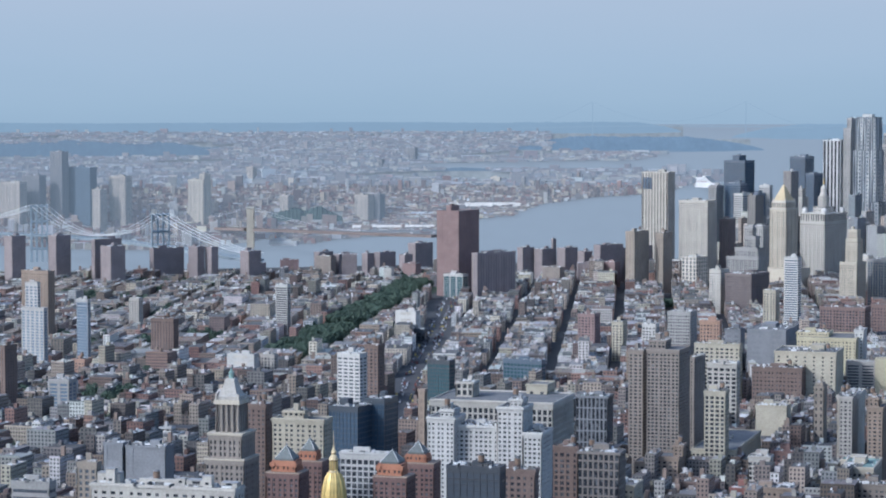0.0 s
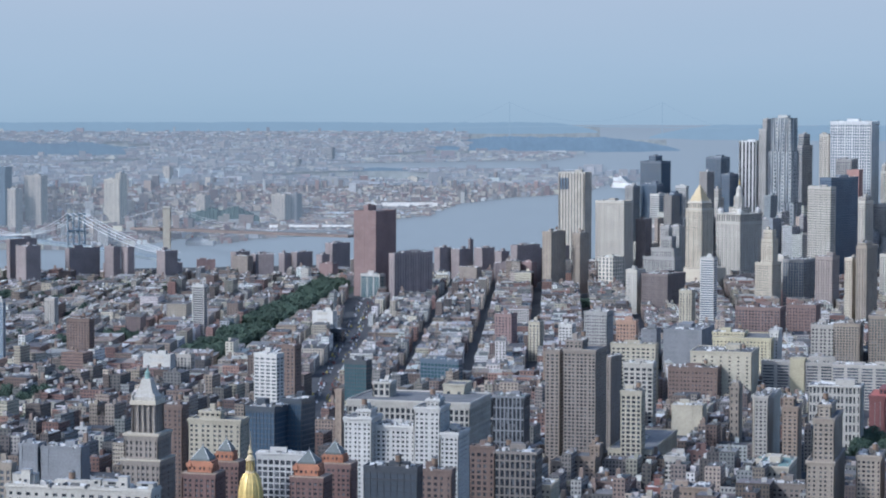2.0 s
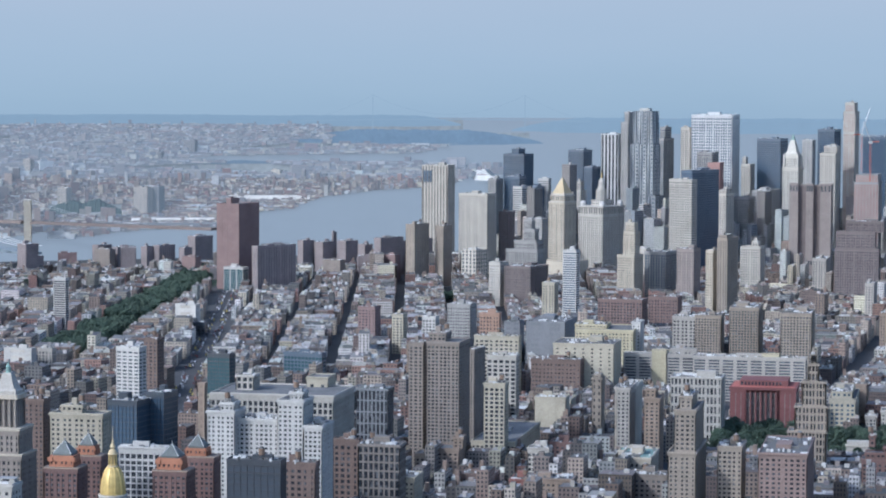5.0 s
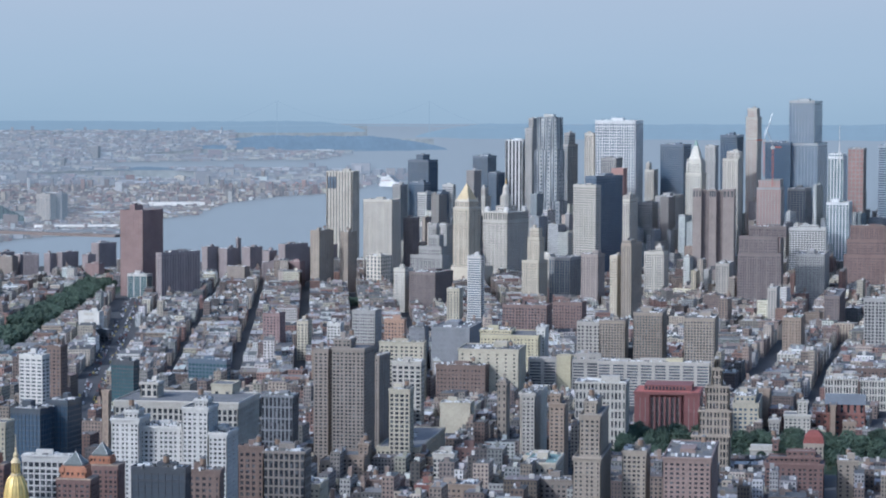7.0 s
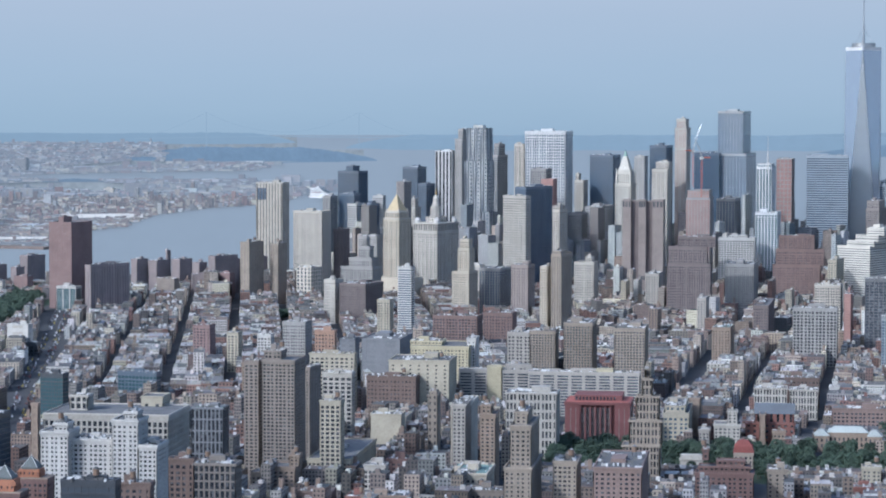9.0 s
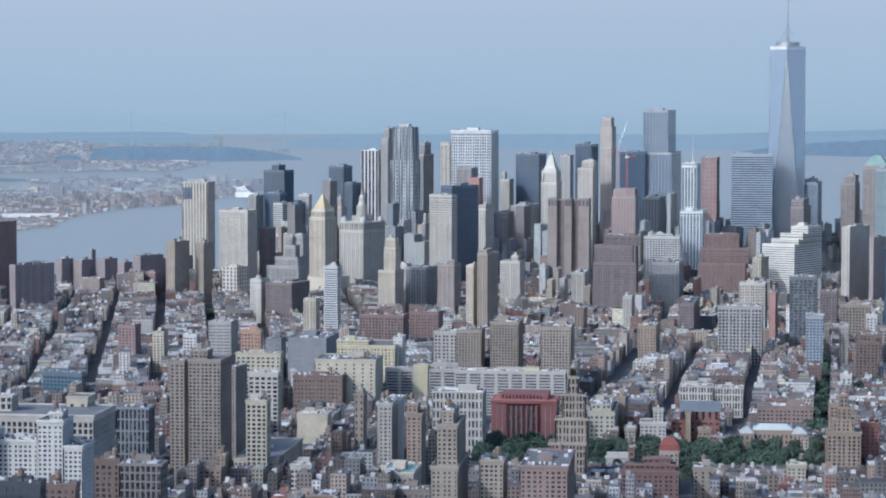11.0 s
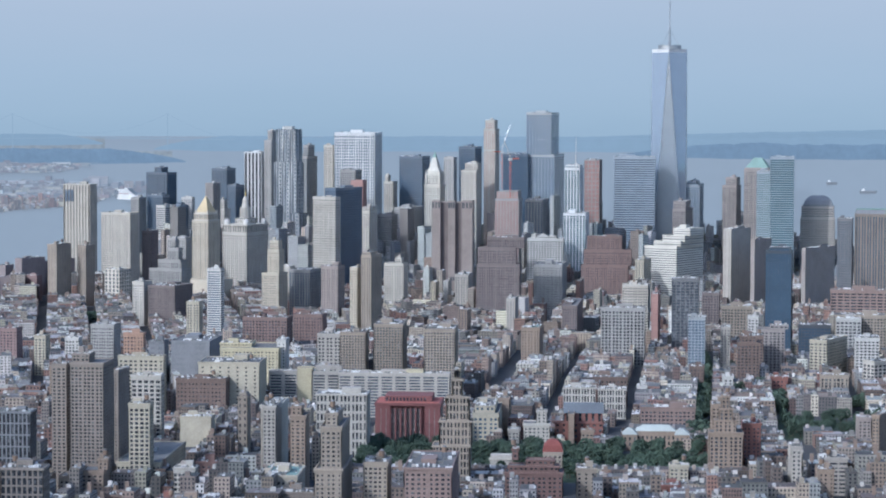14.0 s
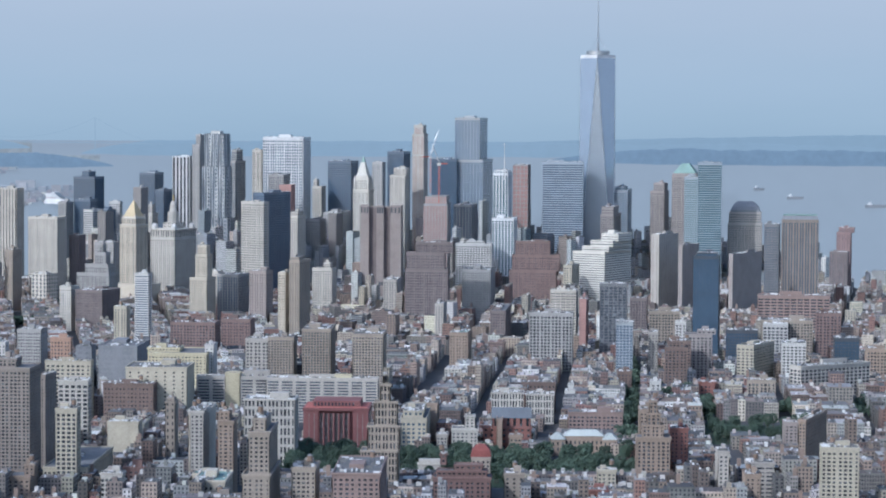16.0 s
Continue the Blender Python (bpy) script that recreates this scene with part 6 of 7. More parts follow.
tower("loft_block", "brown brick row with grey roofs", -222, 1880, 29.1, 22.0, 28.0, 0, "taupe_brick", "dark_glass", 4, 3.4, 0.55, 0.5, tank=True)
tower("apartment_tower", "mauve riverside apartment slab with a pale edge", 251, 3836, 6.7, 52.1, 116.0, -32, "mauve_stone", "brown_frame", 7, 2.9, 0.7, 0.45)
tower("office_block", "pale blue glass office cube", 122, 3028, 17.5, 20.0, 62.6, -4, "grey_metal", "sky_glass", 4, 3.6, 0.15, 0.25)
tower("loft_block", "grey concrete loft with deep windows", 318, 3180, 30.8, 30.0, 52.6, -8, "pale_concrete", "dark_glass", 5, 4, 0.35, 0.4)
tower("office_block", "dark glass office block beside a loft", 269, 3102, 39.0, 26.0, 50.8, -6, "dark_metal", "navy_glass", 4, 3.6, 0.2, 0.3)
tower("loft_block", "salmon brick warehouse with a stepped roof", 399, 3311, 32.6, 30.0, 56.1, -6, "dusk_red", "dark_glass", 5, 4, 0.5, 0.45, tank=True)
tower("loft_block", "sand-coloured loft row with tanks", 184, 3270, 39.8, 30.0, 59.9, -4, "sand_stone", "dark_glass", 4, 3.8, 0.5, 0.45, tank=True)
tower("loft_block", "small white loft with a stair head", 198, 3164, 13.3, 20.0, 55.2, -4, "white_paint", "dark_glass", 4, 3.6, 0.5, 0.45)
tower("loft_block", "brown brick loft with pale lintels", 184, 2966, 27.6, 24.0, 49.4, -4, "brown_brick", "dark_glass", 4, 3.6, 0.5, 0.45, tank=True)
tower("office_block", "grey gridded office slab behind a red site", 66, 3372, 16.5, 24.0, 79.0, -4, "grey_concrete", "dark_glass", 4, 3.6, 0.4, 0.4)
tower("office_block", "mauve block with black framed windows", 158, 3430, 22.8, 26.0, 64.7, -6, "dusk_brown", "dark_glass", 4, 3.6, 0.5, 0.45, tank=True)
tower("loft_block", "grey ribbed hall behind an orange loft", -591, 3039, 31.1, 24.0, 49.5, -4, "grey_concrete", "dark_glass", 3, 9, 0.6, 0.2)
tower("loft_block", "low grey box with a plain wall", -497, 2871, 18.3, 24.0, 46.4, -2, "slate_wall", "slate_wall", 12, 6, 0.5, 0.5, tank=True)
tower("loft_block", "white framed house with an arched head", -603, 2908, 16.4, 16.0, 46.3, -4, "white_paint", "dark_glass", 4, 3.6, 0.45, 0.45)
tower("loft_block", "dull red brick loft corner", -697, 2995, 21.4, 24.0, 48.9, -4, "rose_brick", "dark_glass", 4, 3.6, 0.55, 0.5, tank=True)
tower("loft_block", "cream house with dark window rows", -645, 2930, 13.9, 18.0, 45.9, -4, "cream_brick", "dark_glass", 4, 3.4, 0.5, 0.45, tank=True)
tower("loft_block", "brown painted loft row beside the tower", -520, 2525, 51.1, 24.0, 53.4, -2, "tan_brick", "dark_glass", 4.4, 3.8, 0.5, 0.45, tank=True)
tower("loft_block", "long maroon loft with a flat roof", -407, 3145, 56.6, 30.0, 51.6, -6, "dusk_red", "dark_glass", 4, 3.8, 0.5, 0.45, tank=True)

# ---- landmarks ----
def slab(parent, name, w, d, z0, z1, material, ox=0.0, oy=0.0, label=""):
    return part(name, Solid().box(ox - w / 2, ox + w / 2, oy - d / 2, oy + d / 2, z0, z1), material, parent, label)


def square(r, z, ox=0.0, oy=0.0, ry=None):
    ry = r if ry is None else ry
    return [(ox - r, oy - ry, z), (ox + r, oy - ry, z), (ox + r, oy + ry, z), (ox - r, oy + ry, z)]


def cupola_tower(x, y, z_dome, z_lantern, z_spire, z_tip):
    """Marble clock tower that ends in a gilded cupola."""
    ob = thing("clock_tower", "white marble tower with a gilded cupola and spire", "tower", x, y, 0, 20)
    facade(ob, 23, 26, 0, 150, "white_brick", "dark_glass", 4, 3.8, 0.6, 0.5, 0.4)
    slab(ob, "cornice", 25, 28, 150, 152, "white_brick")
    part("roof", Solid().loft([square(11, 152), square(3.4, z_dome - 3.2)]), "white_brick", ob, "white marble pyramid roof")
    s = Solid().turn(0, 0, ((4.3, z_dome - 3.2), (4.3, z_dome - 1.6), (4.6, z_dome - 1.4), (4.6, z_dome - 0.9), (4.0, z_dome - 0.8)), 16)
    part("gallery", s, "white_brick", ob)
    h = z_lantern - z_dome
    prof = [(3.9 * math.cos(a * math.pi / 2 * 0.86) ** 0.8, z_dome - 0.8 + (h + 0.8) * math.sin(a * math.pi / 2 * 0.86) / math.sin(math.pi / 2 * 0.86)) for a in [i / 9 for i in range(10)]]
    dome = part("dome", Solid().turn(0, 0, prof, 24), "gold", ob, "gilded ribbed dome")
    ribs = Solid()
    for j in range(12):
        an = 2 * math.pi * j / 12
        for (r0, q0), (r1, q1) in zip(prof[:-1], prof[1:]):
            ribs.beam(((r0 + 0.05) * math.cos(an), (r0 + 0.05) * math.sin(an), q0), ((r1 + 0.05) * math.cos(an), (r1 + 0.05) * math.sin(an), q1), 0.13, 4)
    tagged(part("rib", ribs, "gold", dome), kind="stuff")
    z = z_lantern
    lantern = part("lantern", Solid().turn(0, 0, ((1.7, z - 0.4), (1.7, z + 0.2), (1.35, z + 0.35), (0.75, z + 0.4), (0.75, z_spire - 1.9), (1.5, z_spire - 1.9), (1.65, z_spire - 1.5), (1.3, z_spire - 1.2), (1.15, z_spire - 0.6), (0.6, z_spire)), 12), "gold_leaf", ob)
    for j in range(8):
        a = 2 * math.pi * j / 8
        part("column", Solid().turn(1.2 * math.cos(a), 1.2 * math.sin(a), ((0.24, z + 0.35), (0.2, z_spire - 1.9)), 6), "gold", lantern)
    part("spire", Solid().turn(0, 0, ((0.6, z_spire), (0.95, z_spire + 0.7), (0.5, z_spire + 1.5), (0.3, z_spire + 2.2), (0.42, z_spire + 2.6), (0.16, z_spire + 3.2), (0.06, z_tip)), 10), "gold_leaf", ob)


def lantern_tower(x, y, z_shaft, z_belfry, z_cap, z_tip):
    """Limestone tower, belfry with columns, white stepped cap and a bronze lantern."""
    ob = thing("lantern_tower", "tall limestone tower with a white cap and bronze lantern", "tower", x, y, 0, 22)
    facade(ob, 27, 27, 0, z_shaft - 16, "buff_brick", "dark_glass", 3.4, 3.8, 0.55, 0.38, 0.5)
    slab(ob, "ledge", 28, 28, z_shaft - 16.4, z_shaft - 15.2, "limestone")
    facade(ob, 23, 24, z_shaft - 15.2, z_shaft, "buff_brick", "dark_glass", 3.4, 3.8, 0.55, 0.38, 0.5)
    slab(ob, "cornice", 24.6, 25.6, z_shaft - 0.5, z_shaft + 1.2, "limestone")
    slab(ob, "belfry_core", 13.2, 13.2, z_shaft + 1.2, z_belfry, "buff_brick")
    # dark panels on the solid core stand in for shaded arched openings
    for i in range(3):
        for k in (-1, 1):
            for a, b, u, v in ((1.9, 0.3, -3.6 + 3.6 * i, k * 6.62), (0.3, 1.9, k * 6.62, -3.6 + 3.6 * i)):
                slab(ob, "opening", a, b, z_shaft + 5, z_belfry - 5.5, "dark_glass", u, v)
                part("arch_head", Solid().loft([square(a * 0.5, z_belfry - 5.5, u, v, b * 0.5), square(max(a * 0.2, 0.1), z_belfry - 4.3, u, v, max(b * 0.2, 0.1))]), "dark_glass", ob)
    for i in range(5):
        for sx, sy in ((-7.4, -7.4 + 3.7 * i), (7.4, -7.4 + 3.7 * i), (-7.4 + 3.7 * i, -7.4), (-7.4 + 3.7 * i, 7.4)):
            if i in (0, 4) and abs(sx) == abs(sy) and sx != -7.4 + 3.7 * i:
                continue
            part("column", Solid().turn(sx, sy, ((1.0, z_shaft + 1.2), (0.8, z_belfry - 2.5), (1.1, z_belfry - 1.8)), 8), "buff_brick", ob)
    slab(ob, "entablature", 17.6, 17.6, z_belfry - 2, z_belfry + 0.8, "limestone")
    for sx in (-1, 1):
        for sy in (-1, 1):
            part("urn", Solid().turn(sx * 7.6, sy * 7.6, ((0.9, z_belfry + 0.8), (0.9, z_belfry + 2.4), (0.4, z_belfry + 2.8), (0.8, z_belfry + 4.0), (0.1, z_belfry + 5.4)), 8), "white_brick", ob)
    h = z_cap - z_belfry
    part("cap", Solid().loft([square(7.2, z_belfry + 0.8), square(7.2, z_belfry + 3), square(6.0, z_belfry + 4.2), square(4.1, z_belfry + h * 0.66), square(3.0, z_cap), square(2.8, z_cap + 0.4)]), "white_brick", ob, "white stepped stone cap")
    part("lantern", Solid().turn(0, 0, ((2.1, z_cap + 0.4), (1.7, z_cap + 0.9), (1.6, z_cap + 3.8), (2.0, z_cap + 4.1), (0.9, z_cap + 5.2), (0.2, z_tip), (0.1, z_tip + 1)), 8), "green_copper", ob, "weathered bronze lantern")


def pyramid_courthouse(x, y, z_base, z_eaves, z_tip):
    ob = thing("courthouse_tower", "pale stone courthouse tower with a gilded pyramid roof", "tower", x, y, -27, 30)
    slab(ob, "podium", 60, 60, 0, 42, "limestone")
    facade(ob, 31, 31, 42, z_eaves - 10, "limestone", "grey_glass", 3.4, 3.8, 0.62, 0.3, 0.6)
    slab(ob, "cornice", 32, 32, z_eaves - 10, z_eaves - 8.5, "pale_stone")
    facade(ob, 27, 27, z_eaves - 8.5, z_eaves, "limestone", "grey_glass", 4.5, 8, 0.6, 0.15, 0.6)
    slab(ob, "eave_course", 28.5, 28.5, z_eaves, z_eaves + 1.5, "pale_stone")
    part("roof", Solid().loft([square(12.8, z_eaves + 1.5), square(12.2, z_eaves + 3.5), square(11.4, z_eaves + 4)]), "limestone", ob, "pale stepped roof base")
    part("pyramid", Solid().loft([square(11.2, z_eaves + 4), square(2.0, z_tip - 4), square(1.6, z_tip - 3.5), square(0.2, z_tip)]), "gold_leaf", ob, "gilded pyramid roof")
    for sx in (-1, 1):
        for sy in (-1, 1):
            part("corner_urn", Solid().turn(sx * 12, sy * 12, ((1.0, z_eaves + 1.5), (0.8, z_eaves + 4), (1.1, z_eaves + 5), (0.1, z_eaves + 7.5)), 8), "pale_stone", ob)


def municipal_building(x, y, z_main, z_drum, z_tip):
    ob = thing("municipal_building", "white stone civic skyscraper with a tiered round tower", "tower", x, y, -27, 45)
    facade(ob, 48, 62, 0, z_main - 12, "cream_white", "dark_glass", 4, 4, 0.55, 0.35, 0.5)
    facade(ob, 48, 62, z_main - 12, z_main, "white_brick", "dark_glass", 5, 11, 0.5, 0.12, 0.8)
    slab(ob, "cornice", 51, 65, z_main, z_main + 2, "white_brick")
    facade(ob, 24, 24, z_main + 2, z_main + 12, "white_brick", "dark_glass", 4, 5, 0.6, 0.4, 0.5)
    part("drum", Solid().turn(0, 0, ((9.5, z_main + 12), (9.5, z_main + 14), (8, z_main + 14.5), (8, z_drum - 6), (9, z_drum - 5), (9, z_drum - 3.5)), 16), "white_brick", ob)
    for j in range(12):
        a = 2 * math.pi * j / 12
        part("column", Solid().turn(8.7 * math.cos(a), 8.7 * math.sin(a), ((0.7, z_main + 14), (0.6, z_drum - 5)), 6), "white_brick", ob)
    part("cupola", Solid().turn(0, 0, ((6.2, z_drum - 3.5), (6.2, z_drum), (5.2, z_drum + 1), (4.8, z_drum + 7), (5.4, z_drum + 8), (3.4, z_drum + 12), (1.2, z_drum + 15))), "white_brick", ob)
    part("finial", Solid().turn(0, 0, ((0.9, z_drum + 15), (1.2, z_drum + 17), (0.6, z_tip - 3), (0.2, z_tip)), 8), "gold", ob, "small gilded finial")
    for sx, sy in ((-19, -25), (19, -25), (-19, 25), (19, 25)):
        part("turret", Solid().turn(sx, sy, ((4.5, z_main + 2), (4.5, z_main + 6), (4.9, z_main + 6.4), (3, z_main + 9), (0.3, z_main + 11)), 10), "white_paint", ob)


def gothic_tower(x, y, z_low, z_shaft, z_tip):
    ob = thing("gothic_tower", "white terracotta gothic tower with a green pointed roof", "tower", x, y, -14, 30)
    facade(ob, 50, 55, 0, z_low, "terracotta", "grey_glass", 3.5, 3.8, 0.6, 0.4, 0.5, 18)
    facade(ob, 29, 29, 0, z_shaft - 26, "terracotta", "grey_glass", 3.8, 3.8, 0.6, 0.35, 0.7)
    slab(ob, "cornice", 31, 31, z_shaft - 26, z_shaft - 24, "terracotta")
    facade(ob, 23, 23, z_shaft - 24, z_shaft - 4, "terracotta", "grey_glass", 3.8, 3.8, 0.6, 0.35, 0.7)
    for sx in (-1, 1):
        for sy in (-1, 1):
            part("turret", Solid().turn(sx * 12, sy * 12, ((1.9, z_shaft - 24), (1.9, z_shaft - 8), (2.2, z_shaft - 7.5), (0.2, z_shaft + 2)), 8), "terracotta", ob)
    part("roof", Solid().loft([square(10.5, z_shaft - 4), square(10.5, z_shaft), square(8, z_shaft + 5), square(6.6, z_shaft + 12), square(4.4, z_tip - 12), square(3.0, z_tip - 8)]), "terracotta", ob)
    part("crown", Solid().loft([square(3.2, z_tip - 9), square(2.3, z_tip - 4.5), square(0.3, z_tip + 3)]), "green_copper", ob, "green copper spire")
    for q in (-6, -2, 2, 6):
        part("dormer", Solid().loft([square(1.1, z_shaft - 3, q, -9.5), square(1.1, z_shaft + 3, q, -8.2), square(0.1, z_shaft + 6, q, -7.4)]), "terracotta", ob)


def rippled_tower(x, y, z1, z2, z_top):
    """Stainless steel tower whose walls ripple; set back twice."""
    ob = thing("rippled_tower", "tall rippled stainless steel apartment tower", "tower", x, y, -16, 32)
    floor = 3.4
    for z0, zt, w, d, ox in ((0, z1, 52, 36, 1.5), (z1, z2, 43, 33, 0), (z2, z_top, 37, 30, 0.5)):
        n = int((zt - z0) / floor)
        steel, glass = Solid(), Solid()
        per, pts = 2 * (w + d), 128
        for i in range(n + 1):
            z = z0 + (zt - z0) * i / n
            for j in range(pts):
                s = per * j / pts
                if s < w:
                    px, py, nx, ny = -w / 2 + s, -d / 2, 0, -1
                elif s < w + d:
                    px, py, nx, ny = w / 2, -d / 2 + s - w, 1, 0
                elif s < 2 * w + d:
                    px, py, nx, ny = w / 2 - (s - w - d), d / 2, 0, 1
                else:
                    px, py, nx, ny = -w / 2, d / 2 - (s - 2 * w - d), -1, 0
                r = 1.5 * noise.noise((s * 0.2, z * 0.012, 4.0)) + 1.3 * noise.noise((s * 0.6, z * 0.016, 9.0))
                steel.v.append((ox + px + nx * r, py + ny * r, z))
        glass.v = list(steel.v)
        for i in range(n):
            for j in range(pts):
                a, b = i * pts + j, i * pts + (j + 1) % pts
                (glass if j % 4 in (1, 2) and (j % 12 < 8 or i % 2 == 0) else steel).f.append((a, b, b + pts, a + pts))
        part("cladding", steel, "steel", ob)
        tagged(part("window_strip", glass, "steel_shade", ob), kind="stuff")
        slab(ob, "roof", w - 2, d - 2, zt - 1, zt + 0.3, "roof_tar", ox)
    slab(ob, "roof_screen", 18, 14, z_top, z_top + 5, "steel")


def tapered_tower(x, y, h):
    """Glass skyscraper on a square base; the corners taper into a top square turned by an eighth."""
    ob = thing("tapered_skyscraper", "tallest glass skyscraper with tapered facets and a mast", "skyscraper", x, y, -4, 45)
    r, zb = 31.0, 20.0
    part("podium", Solid().loft([square(r, 0), square(r, zb)]), "sky_glass", ob)
    zt = h - 10
    base = [(-r, -r, zb), (r, -r, zb), (r, r, zb), (-r, r, zb)]
    top = [(0, -r, zt), (r, 0, zt), (0, r, zt), (-r, 0, zt)]
    for i in range(4):
        s = Solid()
        s.v = [base[i], base[(i + 1) % 4], top[i]]
        s.f = [(0, 1, 2)]
        part("upright_facet", s, "tower_glass", ob)
        s = Solid()
        s.v = [base[(i + 1) % 4], top[(i + 1) % 4], top[i]]
        s.f = [(0, 1, 2)]
        part("hanging_facet", s, "tower_glass", ob)
        part("corner_edge", Solid().beam(base[i], top[i], 0.5, 4), "steel", ob)
        part("corner_edge", Solid().beam(base[(i + 1) % 4], top[i], 0.5, 4), "steel", ob)
    part("parapet", Solid().loft([[(q[0], q[1], zt) for q in top], [(q[0], q[1], h - 4) for q in top]]), "white_metal", ob)
    part("floor_band", Solid().loft([[(q[0] * 1.012, q[1] * 1.012, zt - 29) for q in top], [(q[0] * 1.008, q[1] * 1.008, zt - 24) for q in top]]), "white_metal", ob)
    part("ring", Solid().turn(0, 0, ((20, h - 4), (21, h - 3), (21, h + 3), (19, h + 3), (19, h - 3)), 24), "steel", ob)
    part("mast", Solid().turn(0, 0, ((3.2, h - 4), (2.2, h + 14), (1.6, h + 22), (1.2, h + 30), (1.9, h + 31), (1.9, h + 34), (1.0, h + 35), (0.8, h + 70), (0.5, h + 100), (0.3, h + 124)), 10), "steel", ob)
    for j in range(3):
        a = 2 * math.pi * j / 3 + 0.4
        part("stay", Solid().beam((19 * math.cos(a), 19 * math.sin(a), h + 2), (0, 0, h + 30), 0.35, 4), "steel", ob)


def brick_pyramid_tower(x, y, w, z_body, z_eaves, z_tip, shift=0.0):
    """Brick apartment tower with an orange top stage and a small glass pyramid."""
    ob = thing("pyramid_topped_tower", "brick apartment tower with an orange top and glass pyramid", "tower", x, y, 0, w * 0.6, "pyramid-topped towers")
    facade(ob, w, w * 0.8, 0, z_body, "plum_brick", "dark_glass", 3.4, 3, 0.5, 0.45, 0.4)
    slab(ob, "coping", w + 0.5, w * 0.8 + 0.5, z_body, z_body + 0.8, "tan_brick")
    u = w * 0.74
    facade(ob, u, u * 0.8, z_body + 0.8, z_body + 4.2, "orange_brick", "dark_glass", 3, 3.4, 0.6, 0.5, 0.4, 0, shift)
    slab(ob, "top_stage", u * 0.94, u * 0.76, z_body + 4.2, z_eaves, "orange_brick", shift)
    for sx in (-1, 1):
        slab(ob, "corner_block", u * 0.2, u * 0.3, z_body + 4.2, z_eaves - 1.2, "orange_brick", shift + sx * u * 0.44, -u * 0.28)
    r = w * 0.27
    z_tip -= 1.2
    pyr = part("pyramid", Solid().loft([square(r, z_eaves, shift), square(r, z_eaves + 1.2, shift), square(0.15, z_tip, shift)]), "pyramid_glass", ob, "grey-blue glass pyramid")
    for sx in (-1, 1):
        for sy in (-1, 1):
            part("pyramid_edge", Solid().beam((shift + sx * r, sy * r, z_eaves + 1.2), (shift, 0, z_tip), 0.16, 4), "white_metal", pyr)
    part("finial", Solid().turn(shift, 0, ((0.25, z_tip - 0.4), (0.08, z_tip + 1.6)), 6), "steel", pyr)


def library(x, y, h):
    ob = thing("library", "red sandstone library with tall recessed window bays", "library", x, y, 0, 36)
    w, d = 60, 50
    s = Solid()
    s.box(-w / 2, -w / 2 + 14, -d / 2, d / 2, 0, h - 6)
    s.box(w / 2 - 14, w / 2, -d / 2, d / 2, 0, h - 6)
    s.box(-w / 2 + 14, w / 2 - 14, -d / 2 + 3, d / 2, 0, h - 6)
    part("wall", s, "red_stone", ob)
    for i in range(7):
        cx = -w / 2 + 14 + 28 * i / 6
        slab(ob, "fin", 1.3, 3, 4, h - 8, "red_stone", cx, -d / 2 + 1.5)
    for i in range(6):
        cx = -w / 2 + 14 + 28 * (i + 0.5) / 6
        slab(ob, "window", 3.2, 0.2, 6, h - 9, "brown_frame", cx, -d / 2 + 2.88)
    for i in range(10):
        slab(ob, "window", 0.2, 2.0, 6, h - 9, "brown_frame", w / 2 + 0.05, -d / 2 + 5 + i * 4.8)
        if i in (2, 5):
            for sx in (-1, 1):
                slab(ob, "window", 0.6, 0.2, 6, h - 9, "brown_frame", sx * (w / 2 - 2 - i * 1.6), -d / 2 - 0.05)
    slab(ob, "cornice", w + 1.5, d + 1.5, h - 6, h - 3.5, "red_stone")
    slab(ob, "roof", w - 2, d - 2, h - 3.5, h - 3.2, "red_roof")
    s = Solid().box(-w / 2 + 8, w / 2 - 8, -d / 2 + 10, d / 2 - 4, h - 3.5, h + 2)
    part("attic", s, "red_stone", ob)
    for i in range(12):
        slab(ob, "attic_window", 1.6, 0.3, h - 2.5, h + 0.5, "dark_glass", -w / 2 + 10 + i * 3.2, -d / 2 + 9.9)


def domed_office(x, y, z_eaves, z_top):
    ob = thing("domed_office_tower", "brown granite office tower with a stepped dome", "tower", x, y, -6, 40)
    facade(ob, 60, 56, 0, z_eaves - 20, "putty_stone", "grey_glass", 3, 3.9, 0.5, 0.5, 0.3)
    facade(ob, 56, 52, z_eaves - 20, z_eaves, "putty_stone", "grey_glass", 3, 3.9, 0.4, 0.45, 0.3)
    part("dome", Solid().loft([square(25, z_eaves), square(25, z_eaves + 3), square(22, z_eaves + (z_top - z_eaves) * 0.55), square(18, z_top - 4), square(12, z_top)]), "slate_wall", ob, "slate-grey copper dome")


def tower_crane(x, y, z_top, up, reach, turn):
    """Builders' crane with a lattice mast and a raised jib."""
    ob = thing("tower_crane", "red and white tower crane with a raised jib", "crane", x, y, turn)
    z0 = z_top - up
    s = Solid()
    for sx in (-1, 1):
        for sy in (-1, 1):
            s.beam((sx, sy, z0 - 60), (sx, sy, z0), 0.16, 4)
    for i in range(12):
        a = z0 - 60 + i * 5
        q = 1 if i % 2 else -1
        s.beam((-q, -1, a), (q, -1, a + 5), 0.13, 4)
        s.beam((1, -q, a), (1, q, a + 5), 0.13, 4)
    part("mast", s, "crane_red", ob)
    part("cab", Solid().box(-2.5, 2.5, -3, 2, z0, z0 + 4), "white_paint", ob)
    s = Solid()
    tip = (reach * 0.25, 0, z_top + reach * 0.45)
    for sy in (-0.8, 0.8):
        s.beam((0, sy, z0 + 3), tip, 0.22, 4)
    s.beam((-1.2, 0, z0 + 4.5), tip, 0.2, 4)
